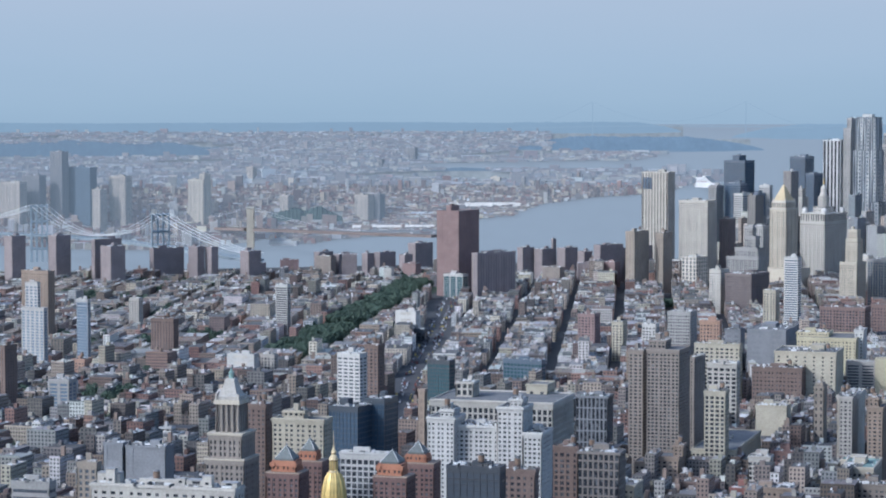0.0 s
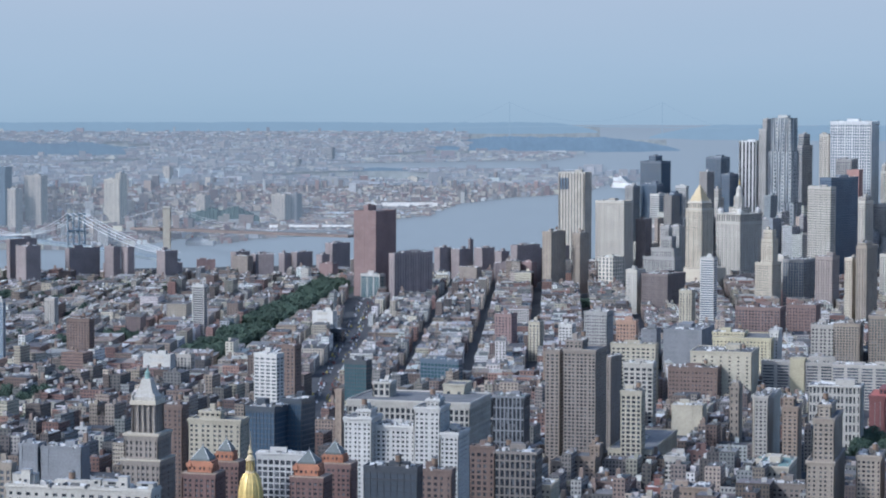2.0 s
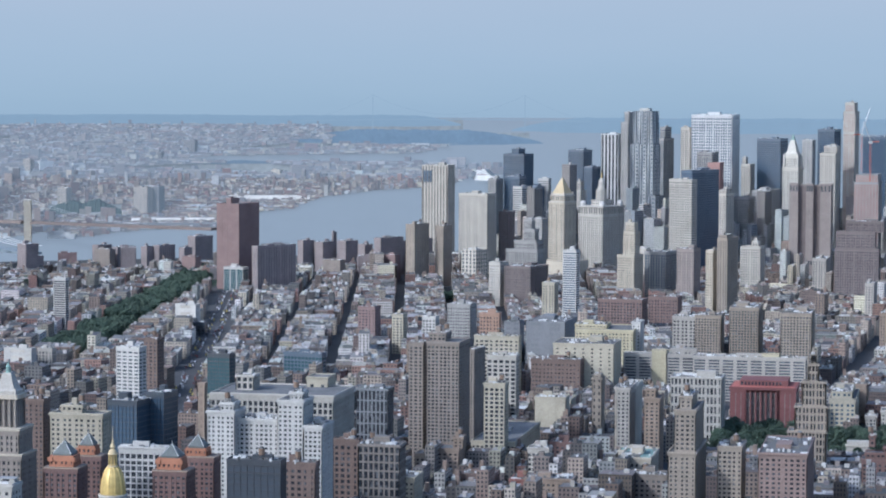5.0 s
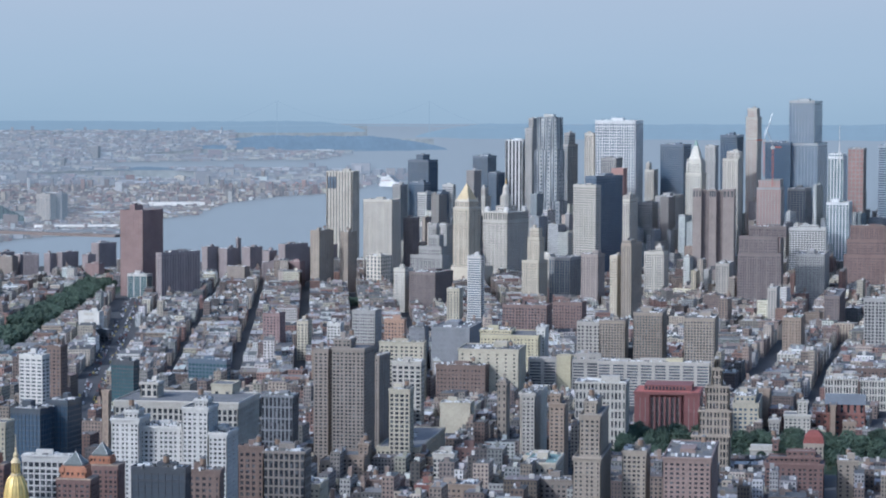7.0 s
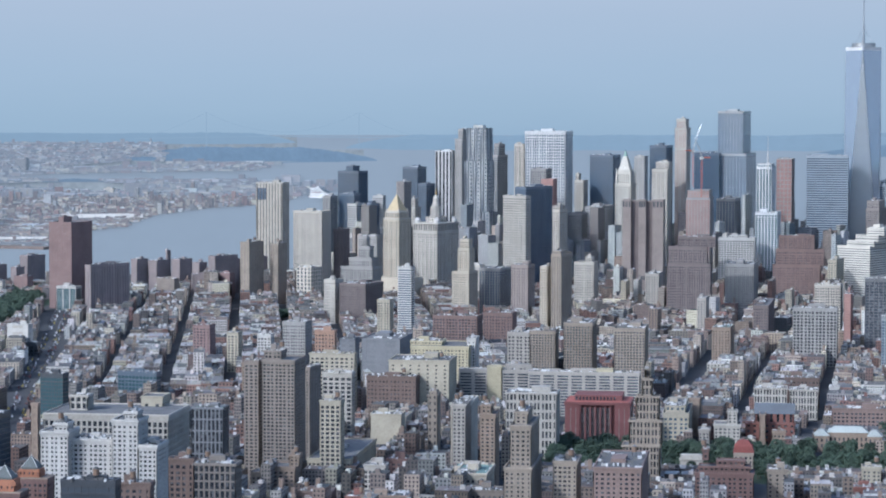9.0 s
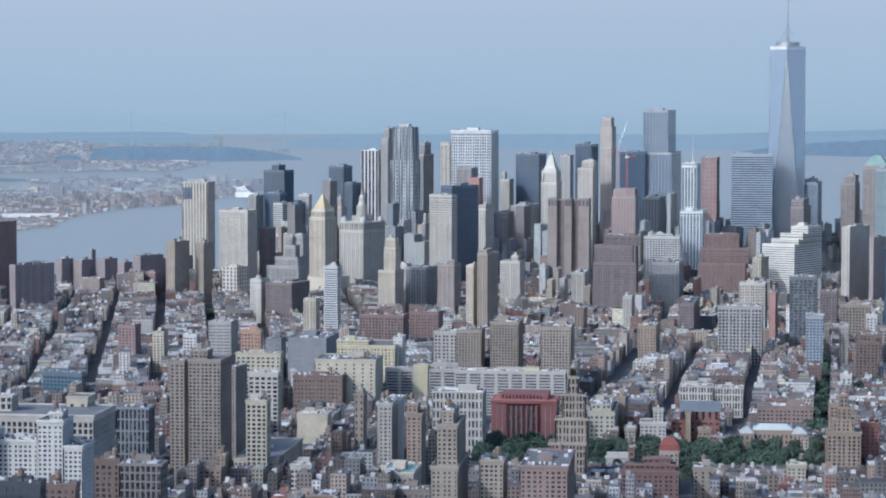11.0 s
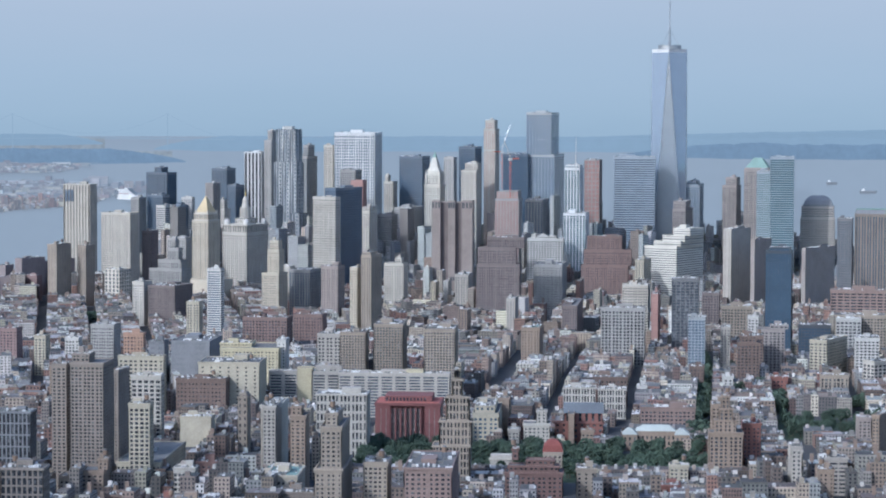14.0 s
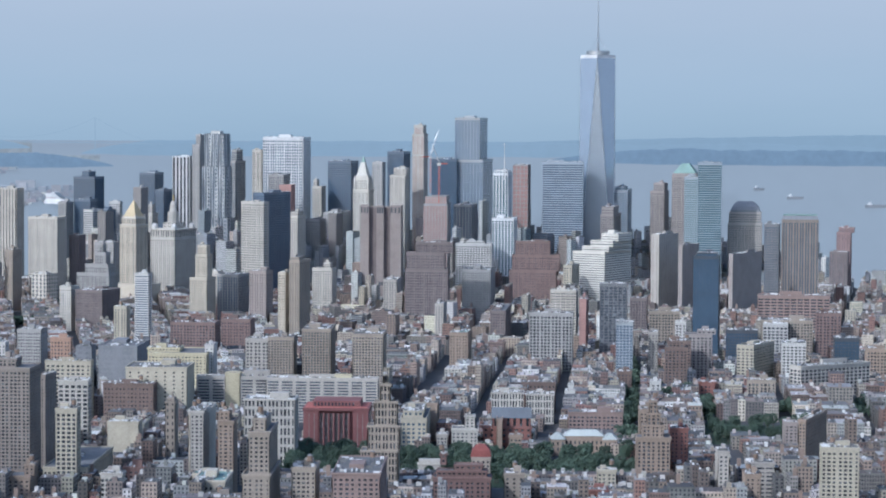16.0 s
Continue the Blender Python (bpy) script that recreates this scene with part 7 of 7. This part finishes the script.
    part("jib", s, "white_paint", ob)
    part("counter_jib", Solid().box(-14, 0, -1.2, 1.2, z0 + 2, z0 + 4), "crane_red", ob)
    part("tie", Solid().beam((-13, 0, z0 + 4), (0, 0, z0 + 12), 0.25, 4).beam((0, 0, z0 + 12), tip, 0.2, 4), "steel", ob)


def radio_mast(x, y, z0, z1):
    ob = thing("radio_mast", "thin white radio mast on a roof", "mast", x, y)
    part("pole", Solid().turn(0, 0, ((0.9, z0 - 12), (0.9, z0 + 20), (0.5, z0 + 21), (0.4, z1)), 8), "white_paint", ob)
    for i in range(3):
        part("aerial", Solid().beam((-1.6, 0, z0 + 14 + 5 * i), (1.6, 0, z0 + 14 + 5 * i), 0.15, 4), "steel", ob)


def triumphal_arch(x, y):
    ob = thing("triumphal_arch", "white marble arch at the edge of the square", "arch", x, y, 0, 14)
    w, d, h, r = 19, 8, 23.5, 4.6
    for sx in (-1, 1):
        slab(ob, "pier", w / 2 - r, d, 0, 14, "white_brick", sx * (w / 2 + r) / 2)
    s = Solid()
    for i in range(10):
        a0, a1 = math.pi * i / 10, math.pi * (i + 1) / 10
        x0, x1 = -r * math.cos(a0), -r * math.cos(a1)
        s.loft([[(x0, -d / 2, 14 + r * math.sin(a0)), (x1, -d / 2, 14 + r * math.sin(a1)), (x1, d / 2, 14 + r * math.sin(a1)), (x0, d / 2, 14 + r * math.sin(a0))],
                [(x0, -d / 2, 19), (x1, -d / 2, 19), (x1, d / 2, 19), (x0, d / 2, 19)]])
    for sx in (-1, 1):
        s.box(min(sx * r, sx * w / 2), max(sx * r, sx * w / 2), -d / 2, d / 2, 14, 19)
    tagged(part("arch_ring", s, "white_brick", ob), kind="stuff")
    slab(ob, "cornice", w + 1.6, d + 1.6, 19, 20, "pale_stone")
    slab(ob, "attic", w - 1, d - 0.6, 20, h, "white_brick")


def draw(points):
    return [far_point(*p) for p in points]


def suspension_bridge(label, a, b, past_a, past_b, top, deck_z, wide, sag, name="suspension_bridge", steel="bridge_steel", cables=(-1, -0.35, 0.35, 1), thick=0.55, stays=True):
    """Two towers, a trussed deck, main cables with hangers; a and b are the towers' places."""
    ob = tagged(new(name), label, "bridge")
    a, b, pa, pb = Vector((*a, 0)), Vector((*b, 0)), Vector((*past_a, 0)), Vector((*past_b, 0))
    along = (b - a).normalized()
    side = Vector((-along.y, along.x, 0))

    def fit(s, nm, material, lab=""):
        s.v = draw(s.v)
        return part(nm, s, material, ob, lab)
    for q in (a, b):
        s = Solid()
        for k in (-1, -0.34, 0.34, 1):
            for lo, hi, r in ((0, deck_z, 2.6), (deck_z, top, 2.0)):
                s.beam(q + side * wide / 2 * k + Vector((0, 0, lo)), q + side * wide / 2 * k + Vector((0, 0, hi)), r * wide / 34, 4)
        for zz in (deck_z * 0.5, deck_z + (top - deck_z) * 0.45, top - 3):
            s.beam(q - side * wide / 2 + Vector((0, 0, zz)), q + side * wide / 2 + Vector((0, 0, zz)), 2.2 * wide / 34, 4)
        for k in (-1, 1):
            s.beam(q + side * wide / 2 * k + Vector((0, 0, deck_z)), q - side * wide / 2 * k + Vector((0, 0, top - 4)), 0.9 * wide / 34, 4)
        tagged(fit(s, "tower", steel), kind="stuff")
    s = Solid()
    stations = [pa.lerp(a, i / 8) for i in range(8)] + [a.lerp(b, i / 14) for i in range(14)] + [b.lerp(pb, i / 8) for i in range(9)]
    zs = [deck_z - 10 + 10 * i / 8 for i in range(8)] + [deck_z + 3 * math.sin(math.pi * i / 14) for i in range(14)] + [deck_z - 10 * i / 8 for i in range(9)]
    for (p, zp), (q, zq) in zip(zip(stations[:-1], zs[:-1]), zip(stations[1:], zs[1:])):
        ring = lambda c, z, u=side: [c - u * wide / 2 + Vector((0, 0, z - 2)), c + u * wide / 2 + Vector((0, 0, z - 2)), c + u * wide / 2 + Vector((0, 0, z + 2)), c - u * wide / 2 + Vector((0, 0, z + 2))]
        s.loft([ring(p, zp), ring(q, zq)])
    tagged(fit(s, "deck", steel, "trussed two-level deck"), kind="stuff")
    hang = Solid()
    for k in cables:
        s = Solid()
        pts = []
        for i in range(13):
            t = i / 12
            pts.append(pa.lerp(a, t) + Vector((0, 0, deck_z + 2 + (top - deck_z - 2) * t ** 1.6)))
        for i in range(1, 29):
            t = i / 28
            pts.append(a.lerp(b, t) + Vector((0, 0, top - sag * 4 * t * (1 - t))))
        for i in range(1, 13):
            t = i / 12
            pts.append(b.lerp(pb, t) + Vector((0, 0, deck_z + 2 + (top - deck_z - 2) * (1 - t) ** 1.6)))
        off = side * wide / 2 * k
        for p, q in zip(pts[:-1], pts[1:]):
            s.beam(p + off, q + off, thick, 4)
            if stays and abs(k) == 1:
                hang.beam(p + off, Vector((p.x, p.y, deck_z + 2)) + off, 0.16, 3)
        tagged(fit(s, "main_cable", "cable_pale" if stays else steel), kind="stuff")
    if stays:
        hang.v = draw(hang.v)
        tagged(part("hanger", hang, "cable_pale", ob), kind="stuff")


def stone_bridge_tower(x, y, h):
    """Granite bridge tower with two pointed arches."""
    ob = thing("bridge_tower", "granite bridge tower with twin pointed arches", "bridge", x, y, -72)
    for cx, w in ((-15.5, 8), (0, 6), (15.5, 8)):
        slab(ob, "pier", w, 14, 0, h - 12, "limestone", cx)
    s = Solid()
    for cx in (-7.5, 7.5):
        for i in range(6):
            t0, t1 = i / 6, (i + 1) / 6
            for sg in (-1, 1):
                xa, xb = cx + sg * 5.2 * (1 - t0 ** 1.5), cx + sg * 5.2 * (1 - t1 ** 1.5)
                s.box(min(xa, cx + sg * 5.3), max(xa, cx + sg * 5.3), -6.9, 6.9, h - 26 + 14 * t0, h - 26 + 14 * t1)
    tagged(part("arch", s, "limestone", ob), kind="stuff")
    slab(ob, "cornice", 40, 15, h - 12, h - 3, "limestone")
    slab(ob, "cap", 42, 16, h - 3, h, "pale_stone")
    for name, sy, reach in (("road_deck", 1, 450), ("side_deck", -1, 400)):
        a, b = (0.57 * sy, 0.82 * sy)
        ring = lambda q, z0=36, z1=41: [(a * q - 13 * b * sy, b * q + 13 * a * sy, z0), (a * q + 13 * b * sy, b * q - 13 * a * sy, z0), (a * q + 13 * b * sy, b * q - 13 * a * sy, z1), (a * q - 13 * b * sy, b * q + 13 * a * sy, z1)]
        part(name, Solid().loft([ring(8), ring(reach)]), "deck_brown", ob, "brown steel road deck")
        for off in (-10, 10):
            s = Solid()
            for k in range(16):
                t0, t1 = k / 16, (k + 1) / 16
                ends = [(a * 280 * t + off * b, b * 280 * t - off * a, h - (h - 44) * (1 - (1 - t) ** 2)) for t in (t0, t1)]
                s.beam(ends[0], ends[1], 0.25, 4)
            tagged(part("main_cable", s, "cable_pale", ob), kind="stuff")


def far_block(name, label, category, az0, az1, dist, deep, h, material, gable=0.0):
    """A shed, pier or deck across the water between two bearings."""
    ob = tagged(new(name), label, category)
    a, b = Vector((*polar(az0, dist), 0)), Vector((*polar(az1, dist), 0))
    back = Vector((*polar((az0 + az1) / 2, deep), 0))
    s = Solid()
    s.loft([draw([a, b, b + back, a + back]), draw([q + Vector((0, 0, h)) for q in (a, b, b + back, a + back)])])
    part("wall", s, material, ob)
    s = Solid()
    up = Vector((0, 0, h + 0.5))
    mid = back * 0.5 + Vector((0, 0, h + 0.5 + gable))
    s.v = draw([a + up, b + up, b + mid, a + mid, b + back + up, a + back + up])
    s.f = [(0, 1, 2, 3), (3, 2, 4, 5)]
    part("roof", s, material, ob)


def ship(label, az, dist, length, tall, turn, hull="haze_tower"):
    x, y = polar(az, dist)
    ob = thing("ship", label, "ship", x, y, turn)
    L = length / 2
    part("hull", Solid().loft([[(-L, -6, -3), (L * 0.9, -6, -3), (L, 0, -3), (L * 0.9, 6, -3), (-L, 6, -3)], [(-L, -8, 7), (L * 0.93, -8, 7), (L * 1.06, 0, 9), (L * 0.93, 8, 7), (-L, 8, 7)]]), hull, ob)
    part("superstructure", Solid().box(-L * 0.8, -L * 0.8 + length * tall, -6, 6, 7, 10.5).box(-L * 0.75, -L * 0.8 + length * tall * 0.7, -5, 5, 10.5, 13.5), "ship_white", ob)
    part("funnel", Solid().turn(-L * 0.55, 0, ((1.6, 13.5), (1.4, 17)), 8), "crane_red" if tall > 0.4 else "ship_white", ob)


def cruise_ship(az, dist, length, turn):
    """Liner at its berth: tall hull, decks stepped at bow and stern, lifeboats, bridge and one raked funnel."""
    x, y = polar(az, dist)
    ob = thing("cruise_ship", "white cruise ship with stacked decks and a red funnel", "ship", x, y, turn)
    L = length / 2
    part("hull", Solid().loft([[(-L, -11, -3), (L * 0.8, -11, -3), (L * 0.93, 0, -3), (L * 0.8, 11, -3), (-L, 11, -3)], [(-L, -14, 13), (L * 0.82, -14, 13), (L * 1.04, 0, 16), (L * 0.82, 14, 13), (-L, 14, 13)]]), "ship_white", ob)
    for i in range(6):
        z = 13 + i * 3.2
        part("deck", Solid().box(-L * (0.95 - 0.05 * i), L * (0.72 - 0.06 * i), -13.2 + 0.4 * i, 13.2 - 0.4 * i, z, z + 2.3), "ship_white", ob)
        part("window_band", Solid().box(-L * (0.93 - 0.05 * i), L * (0.70 - 0.06 * i), -12.6 + 0.4 * i, 12.6 - 0.4 * i, z + 2.3, z + 3.2), "haze_glass", ob)
    for i in range(7):
        part("lifeboat", Solid().loft([square(3.2, 15.5, -L * 0.6 + i * L * 0.17, -14.2, 1.0), square(4.0, 18.0, -L * 0.6 + i * L * 0.17, -14.2, 1.4)]), "haze_red", ob, "orange lifeboat")
    part("bridge", Solid().box(L * 0.28, L * 0.4, -14, 14, 32.2, 35.5), "ship_white", ob)
    part("funnel", Solid().loft([square(7, 32.2, -L * 0.35, 0, 4), square(5, 46, -L * 0.42, 0, 3)]), "crane_red", ob, "red raked funnel")
    part("mast", Solid().beam((L * 0.3, 0, 35.5), (L * 0.28, 0, 48), 0.6, 5), "ship_white", ob)


def gabled_hall(x, y, w, d, eaves, ridge):
    ob = thing("church_hall", "red brick church hall with a grey slate roof", "church", x, y, 0, 24)
    facade(ob, w, d, 0, eaves, "red_brick", "dark_glass", 6.5, 9, 0.6, 0.25, 0.7)
    s = Solid()
    e = 0.8
    s.v = [(-w / 2 - e, -d / 2 - e, eaves), (w / 2 + e, -d / 2 - e, eaves), (w / 2 + e, d / 2 + e, eaves), (-w / 2 - e, d / 2 + e, eaves), (-w / 2 - e, 0, ridge), (w / 2 + e, 0, ridge)]
    s.f = [(0, 1, 5, 4), (2, 3, 4, 5), (1, 2, 5), (3, 0, 4), (3, 2, 1, 0)]
    part("roof", s, "roof_slate", ob, "grey slate pitched roof")


def corner_house(x, y, w, h, rise):
    ob = thing("apartment_block", "cream corner house under a red tiled roof", "house", x, y, 0, 12)
    facade(ob, w, w, 0, h, "sand_stone", "dark_glass", 4, 3.4, 0.6, 0.5, 0.4)
    r = w / 2 + 0.4
    part("roof", Solid().loft([square(r, h), square(r * 0.98, h + 0.5), square(r * 0.86, h + rise * 0.5), square(r * 0.5, h + rise * 0.88), square(r * 0.15, h + rise)]), "dome_red", ob, "red tiled roof")


# ---- trees ----
def crown_mesh(seed, r, h, count, small):
    rnd = random.Random(seed)
    v, f = [], []
    for i in range(count):
        a, q = rnd.uniform(0, 2 * math.pi), rnd.random()
        zz = rnd.uniform(-1, 1)
        rr = math.sqrt(1 - zz * zz) * (0.55 + 0.5 * q) * (1 + 0.25 * math.sin(3 * a + seed))
        c = Vector((rr * math.cos(a) * r, rr * math.sin(a) * r, h * (0.62 + 0.38 * zz * (0.7 + 0.3 * q))))
        s = rnd.uniform(0.16, 0.34) * r * small
        m = Euler((rnd.uniform(0, 6), rnd.uniform(0, 6), rnd.uniform(0, 6))).to_matrix()
        n = len(v)
        for p in ((1, 0, 0), (-1, 0, 0), (0, 1, 0), (0, -1, 0), (0, 0, 0.55), (0, 0, -0.55)):
            v.append(tuple(c + m @ (Vector(p) * s * rnd.uniform(0.7, 1.2))))
        f += [(n, n + 2, n + 4), (n + 2, n + 1, n + 4), (n + 1, n + 3, n + 4), (n + 3, n, n + 4), (n + 2, n, n + 5), (n + 1, n + 2, n + 5), (n + 3, n + 1, n + 5), (n, n + 3, n + 5)]
    me = bpy.data.meshes.new("crown")
    me.from_pydata(v, [], f)
    me.materials.append(MATS["leaves"])
    return me


def tree_model(seed):
    rnd = random.Random(seed)
    r, h = rnd.uniform(4.2, 6.0), rnd.uniform(11, 15)
    ob = tagged(new("tree"), "full-leaved green city tree in summer", "tree", "park trees")
    s = Solid().turn(0, 0, ((0.42, 0), (0.3, h * 0.25), (0.2, h * 0.55)), 7)
    for i in range(5):
        a = 2 * math.pi * i / 5 + seed
        s.beam((0, 0, h * 0.25), (r * 0.6 * math.cos(a), r * 0.6 * math.sin(a), h * 0.62), 0.13, 5)
    part("trunk", s, "bark", ob)
    cr = new("crown", crown_mesh(seed, r, h, 300, 0.6))
    cr.parent = ob
    return ob


def plant_trees():
    rnd = random.Random(5)
    models = [tree_model(i) for i in range(5)]
    spots = []
    for x0, x1, y0, y1, n in ((-232, -134, 2150, 2310, 95), (-8, 100, 2128, 2318, 105), (-118, -88, 2235, 2310, 14), (-88, -8, 2225, 2310, 34), (-88, -8, 2128, 2225, 24), (185, 290, 2420, 2560, 45), (-112, -96, 2060, 2280, 12)):
        for _ in range(n):
            x, y = rnd.uniform(x0, x1), rnd.uniform(y0, y1)
            if not taken(x, y, 1):
                spots.append((x, y))
    for i, (x, y) in enumerate(spots):
        k = rnd.uniform(0.8, 1.25)
        m = Matrix.Translation((x, y, 0)) @ pose(0, 0, 0, 0, 0, rnd.uniform(0, 360)) @ Matrix.Scale(k, 4)
        if i < 5:
            models[i].matrix_world = m
        else:
            copy_thing(models[i % 5], m).scale = (k, k, k)
    # the long park, street trees and far greens, past counting
    coarse = [crown_mesh(i + 20, 5.0, 13.0, 70, 1.1) for i in range(5)]
    v, f = [], []
    more = []
    for _ in range(760):
        t = rnd.random()
        if 0.30 < t < 0.37 or 0.62 < t < 0.65:
            continue
        more.append((-1018 - 190 * t + rnd.uniform(-26, 28), 2790 + 1160 * t))
    for cx, cy, sx, sy, n in ((-1000, 2790, 60, 60, 50), (-1150, 2560, 60, 30, 40), (-1330, 2900, 50, 60, 50), (-1420, 3300, 60, 60, 50), (-1480, 3750, 110, 120, 110), (-700, 3640, 50, 15, 30), (-1250, 4020, 60, 60, 50), (330, 2650, 60, 50, 50), (190, 3050, 30, 30, 24), (-620, 2950, 30, 8, 10), (180, 2700, 15, 60, 16), (163, 2786, 28, 35, 40), (-1094, 2380, 60, 40, 60), (-931, 2010, 50, 40, 40), (-1700, 3790, 120, 50, 90), (-1000, 2200, 40, 15, 20), (-1610, 3540, 72, 40, 80), (-1510, 3480, 20, 36, 26), (-1232, 2910, 20, 32, 26), (-1190, 2990, 26, 22, 24), (-765, 4028, 24, 12, 14)):
        for _ in range(n):
            more.append((cx + rnd.uniform(-sx, sx), cy + rnd.uniform(-sy, sy)))
    for _ in range(85):
        y = rnd.uniform(2330, 3150)
        more.append((103 + (y - 2491) * 0.05 + rnd.uniform(-7, 9), y))
        more.append((-15 + (y - 2491) * 0.055 + rnd.uniform(-3, 3), y + 250) if rnd.random() < 0.2 else (170 + rnd.uniform(-30, 30), 2640 + rnd.uniform(-20, 60)))
    for x, y in more:
        if taken(x, y, -4):
            continue
        me = coarse[rnd.randrange(5)]
        k, a, n = rnd.uniform(0.9, 1.4), rnd.uniform(0, 6.3), len(v)
        c, s = math.cos(a) * k, math.sin(a) * k
        for q in me.vertices:
            v.append((x + q.co.x * c - q.co.y * s, y + q.co.x * s + q.co.y * c, q.co.z * k))
        f += [tuple(n + i for i in p.vertices) for p in me.polygons]
    me = bpy.data.meshes.new("distant_trees")
    me.from_pydata(v, [], f)
    me.materials.append(MATS["leaves"])
    tagged(new("distant_trees", me), "dense green trees of parks and side streets", "trees", kind="stuff")


# port red, paled by haze put in as emission
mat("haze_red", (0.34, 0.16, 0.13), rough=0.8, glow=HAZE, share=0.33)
mat("deck_brown", (0.21, 0.17, 0.15), rough=0.8)
mat("bridge_steel", (0.25, 0.29, 0.31), rough=0.7)
mat("cable_pale", (0.58, 0.58, 0.56), rough=0.7)
mat("pyramid_glass", (0.115, 0.125, 0.12), rough=0.5, spec=0.25)
# far bridge: almost wholly painted haze, 0.95 of it emission
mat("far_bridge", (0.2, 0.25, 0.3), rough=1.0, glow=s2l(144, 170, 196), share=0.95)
mat("red_roof", (0.30, 0.10, 0.08))
mat("tower_glass", (0.42, 0.48, 0.56), rough=0.16, metal=0.62, spec=0.8, vary=0.08)

cupola_tower(-258, 754, 190.3, 198.3, 203.7, 211.2)
lantern_tower(-591, 1524, 98.5, 119.6, 133.4, 140.3)
brick_pyramid_tower(-528, 1455, 21.7, 85.5, 93.2, 103.2, -0.3)
brick_pyramid_tower(-526, 1498, 15.8, 86.5, 92.9, 102.1, -2.3)
brick_pyramid_tower(-466, 1476, 21.7, 82.7, 90.7, 100.1, -1.0)
brick_pyramid_tower(-461, 1520, 19.2, 84.8, 90.5, 99.8, -2.8)
pyramid_courthouse(-610, 3963, 19.9, 144.0, 173.5)
municipal_building(-568, 4111, 120.3, 152.4, 177.1)
gothic_tower(-278, 4422, 102.9, 201.4, 232.9)
rippled_tower(-539, 4463, 124.6, 214.8, 272.8)
tapered_tower(133, 4568, 420.5)
library(-171, 2352, 45.5)
domed_office(392, 4483, 141.0, 159.0)
tower_crane(-160, 4387, 255.0, 22, 60, 20)
tower_crane(-134, 4058, 240.0, 12, 50, 200)
radio_mast(-31, 4240, 213.3, 262.9)
mat("dome_red", (0.19, 0.065, 0.055), rough=0.9)
gabled_hall(-9, 2372, 36, 22, 30, 39)
corner_house(-33, 2089, 16.3, 31.9, 10)
triumphal_arch(-77, 2126)
suspension_bridge("pale blue steel suspension bridge over the river", (-1717, 4092), (-2069, 4347), (-1480, 3930), (-2420, 4600), 108.0, 50.0, 34.0, 48.0)
stone_bridge_tower(-1832, 4837, 85.0)
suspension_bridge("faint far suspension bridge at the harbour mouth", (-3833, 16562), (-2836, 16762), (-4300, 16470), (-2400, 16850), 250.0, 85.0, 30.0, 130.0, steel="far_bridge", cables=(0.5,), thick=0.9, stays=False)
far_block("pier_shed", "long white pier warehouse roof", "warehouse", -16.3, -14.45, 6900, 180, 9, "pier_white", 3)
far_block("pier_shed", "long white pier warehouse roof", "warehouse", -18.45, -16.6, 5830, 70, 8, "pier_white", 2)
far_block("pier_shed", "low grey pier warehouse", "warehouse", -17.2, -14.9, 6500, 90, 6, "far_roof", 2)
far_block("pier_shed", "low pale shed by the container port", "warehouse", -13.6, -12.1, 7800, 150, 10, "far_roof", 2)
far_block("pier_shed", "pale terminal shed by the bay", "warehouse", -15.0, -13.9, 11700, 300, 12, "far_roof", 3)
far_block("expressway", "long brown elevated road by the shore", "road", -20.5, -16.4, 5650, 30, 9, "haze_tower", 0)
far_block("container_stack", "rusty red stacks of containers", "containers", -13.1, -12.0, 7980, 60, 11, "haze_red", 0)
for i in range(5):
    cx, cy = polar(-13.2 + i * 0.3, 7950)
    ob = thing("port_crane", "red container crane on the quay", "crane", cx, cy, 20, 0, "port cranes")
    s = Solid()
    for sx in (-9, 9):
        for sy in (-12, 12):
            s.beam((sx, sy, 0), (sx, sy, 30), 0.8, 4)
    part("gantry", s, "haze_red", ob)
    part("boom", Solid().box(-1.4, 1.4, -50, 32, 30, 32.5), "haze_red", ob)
cruise_ship(-10.62, 8560, 190, -35)
ship("dark cargo barge on the bay", 6.1, 9340, 60, 0.2, 5)
ship("dark cargo barge on the bay", 7.9, 8600, 75, 0.2, 5)
ship("small grey ship on the bay", 5.3, 10350, 42, 0.25, 10)
ship("white ferry on the river", -20.0, 5310, 60, 0.7, 15, "ship_white")
def lawn(x, y, a, b, turn):
    me = Solid().box(-a, a, -b, b, -0.2, 0.15).mesh("lawn")
    me.materials.append(MATS["grass"])
    ob = tagged(new("lawn", me), "green lawn under the park trees", "lawn", kind="structure")
    ob.matrix_world = pose(x, y, 0, 0, 0, turn)


for row in PARKS[:3]:
    lawn(*row)
plant_trees()


lay_city()
lay_reflected_blocks()
lay_far_city()
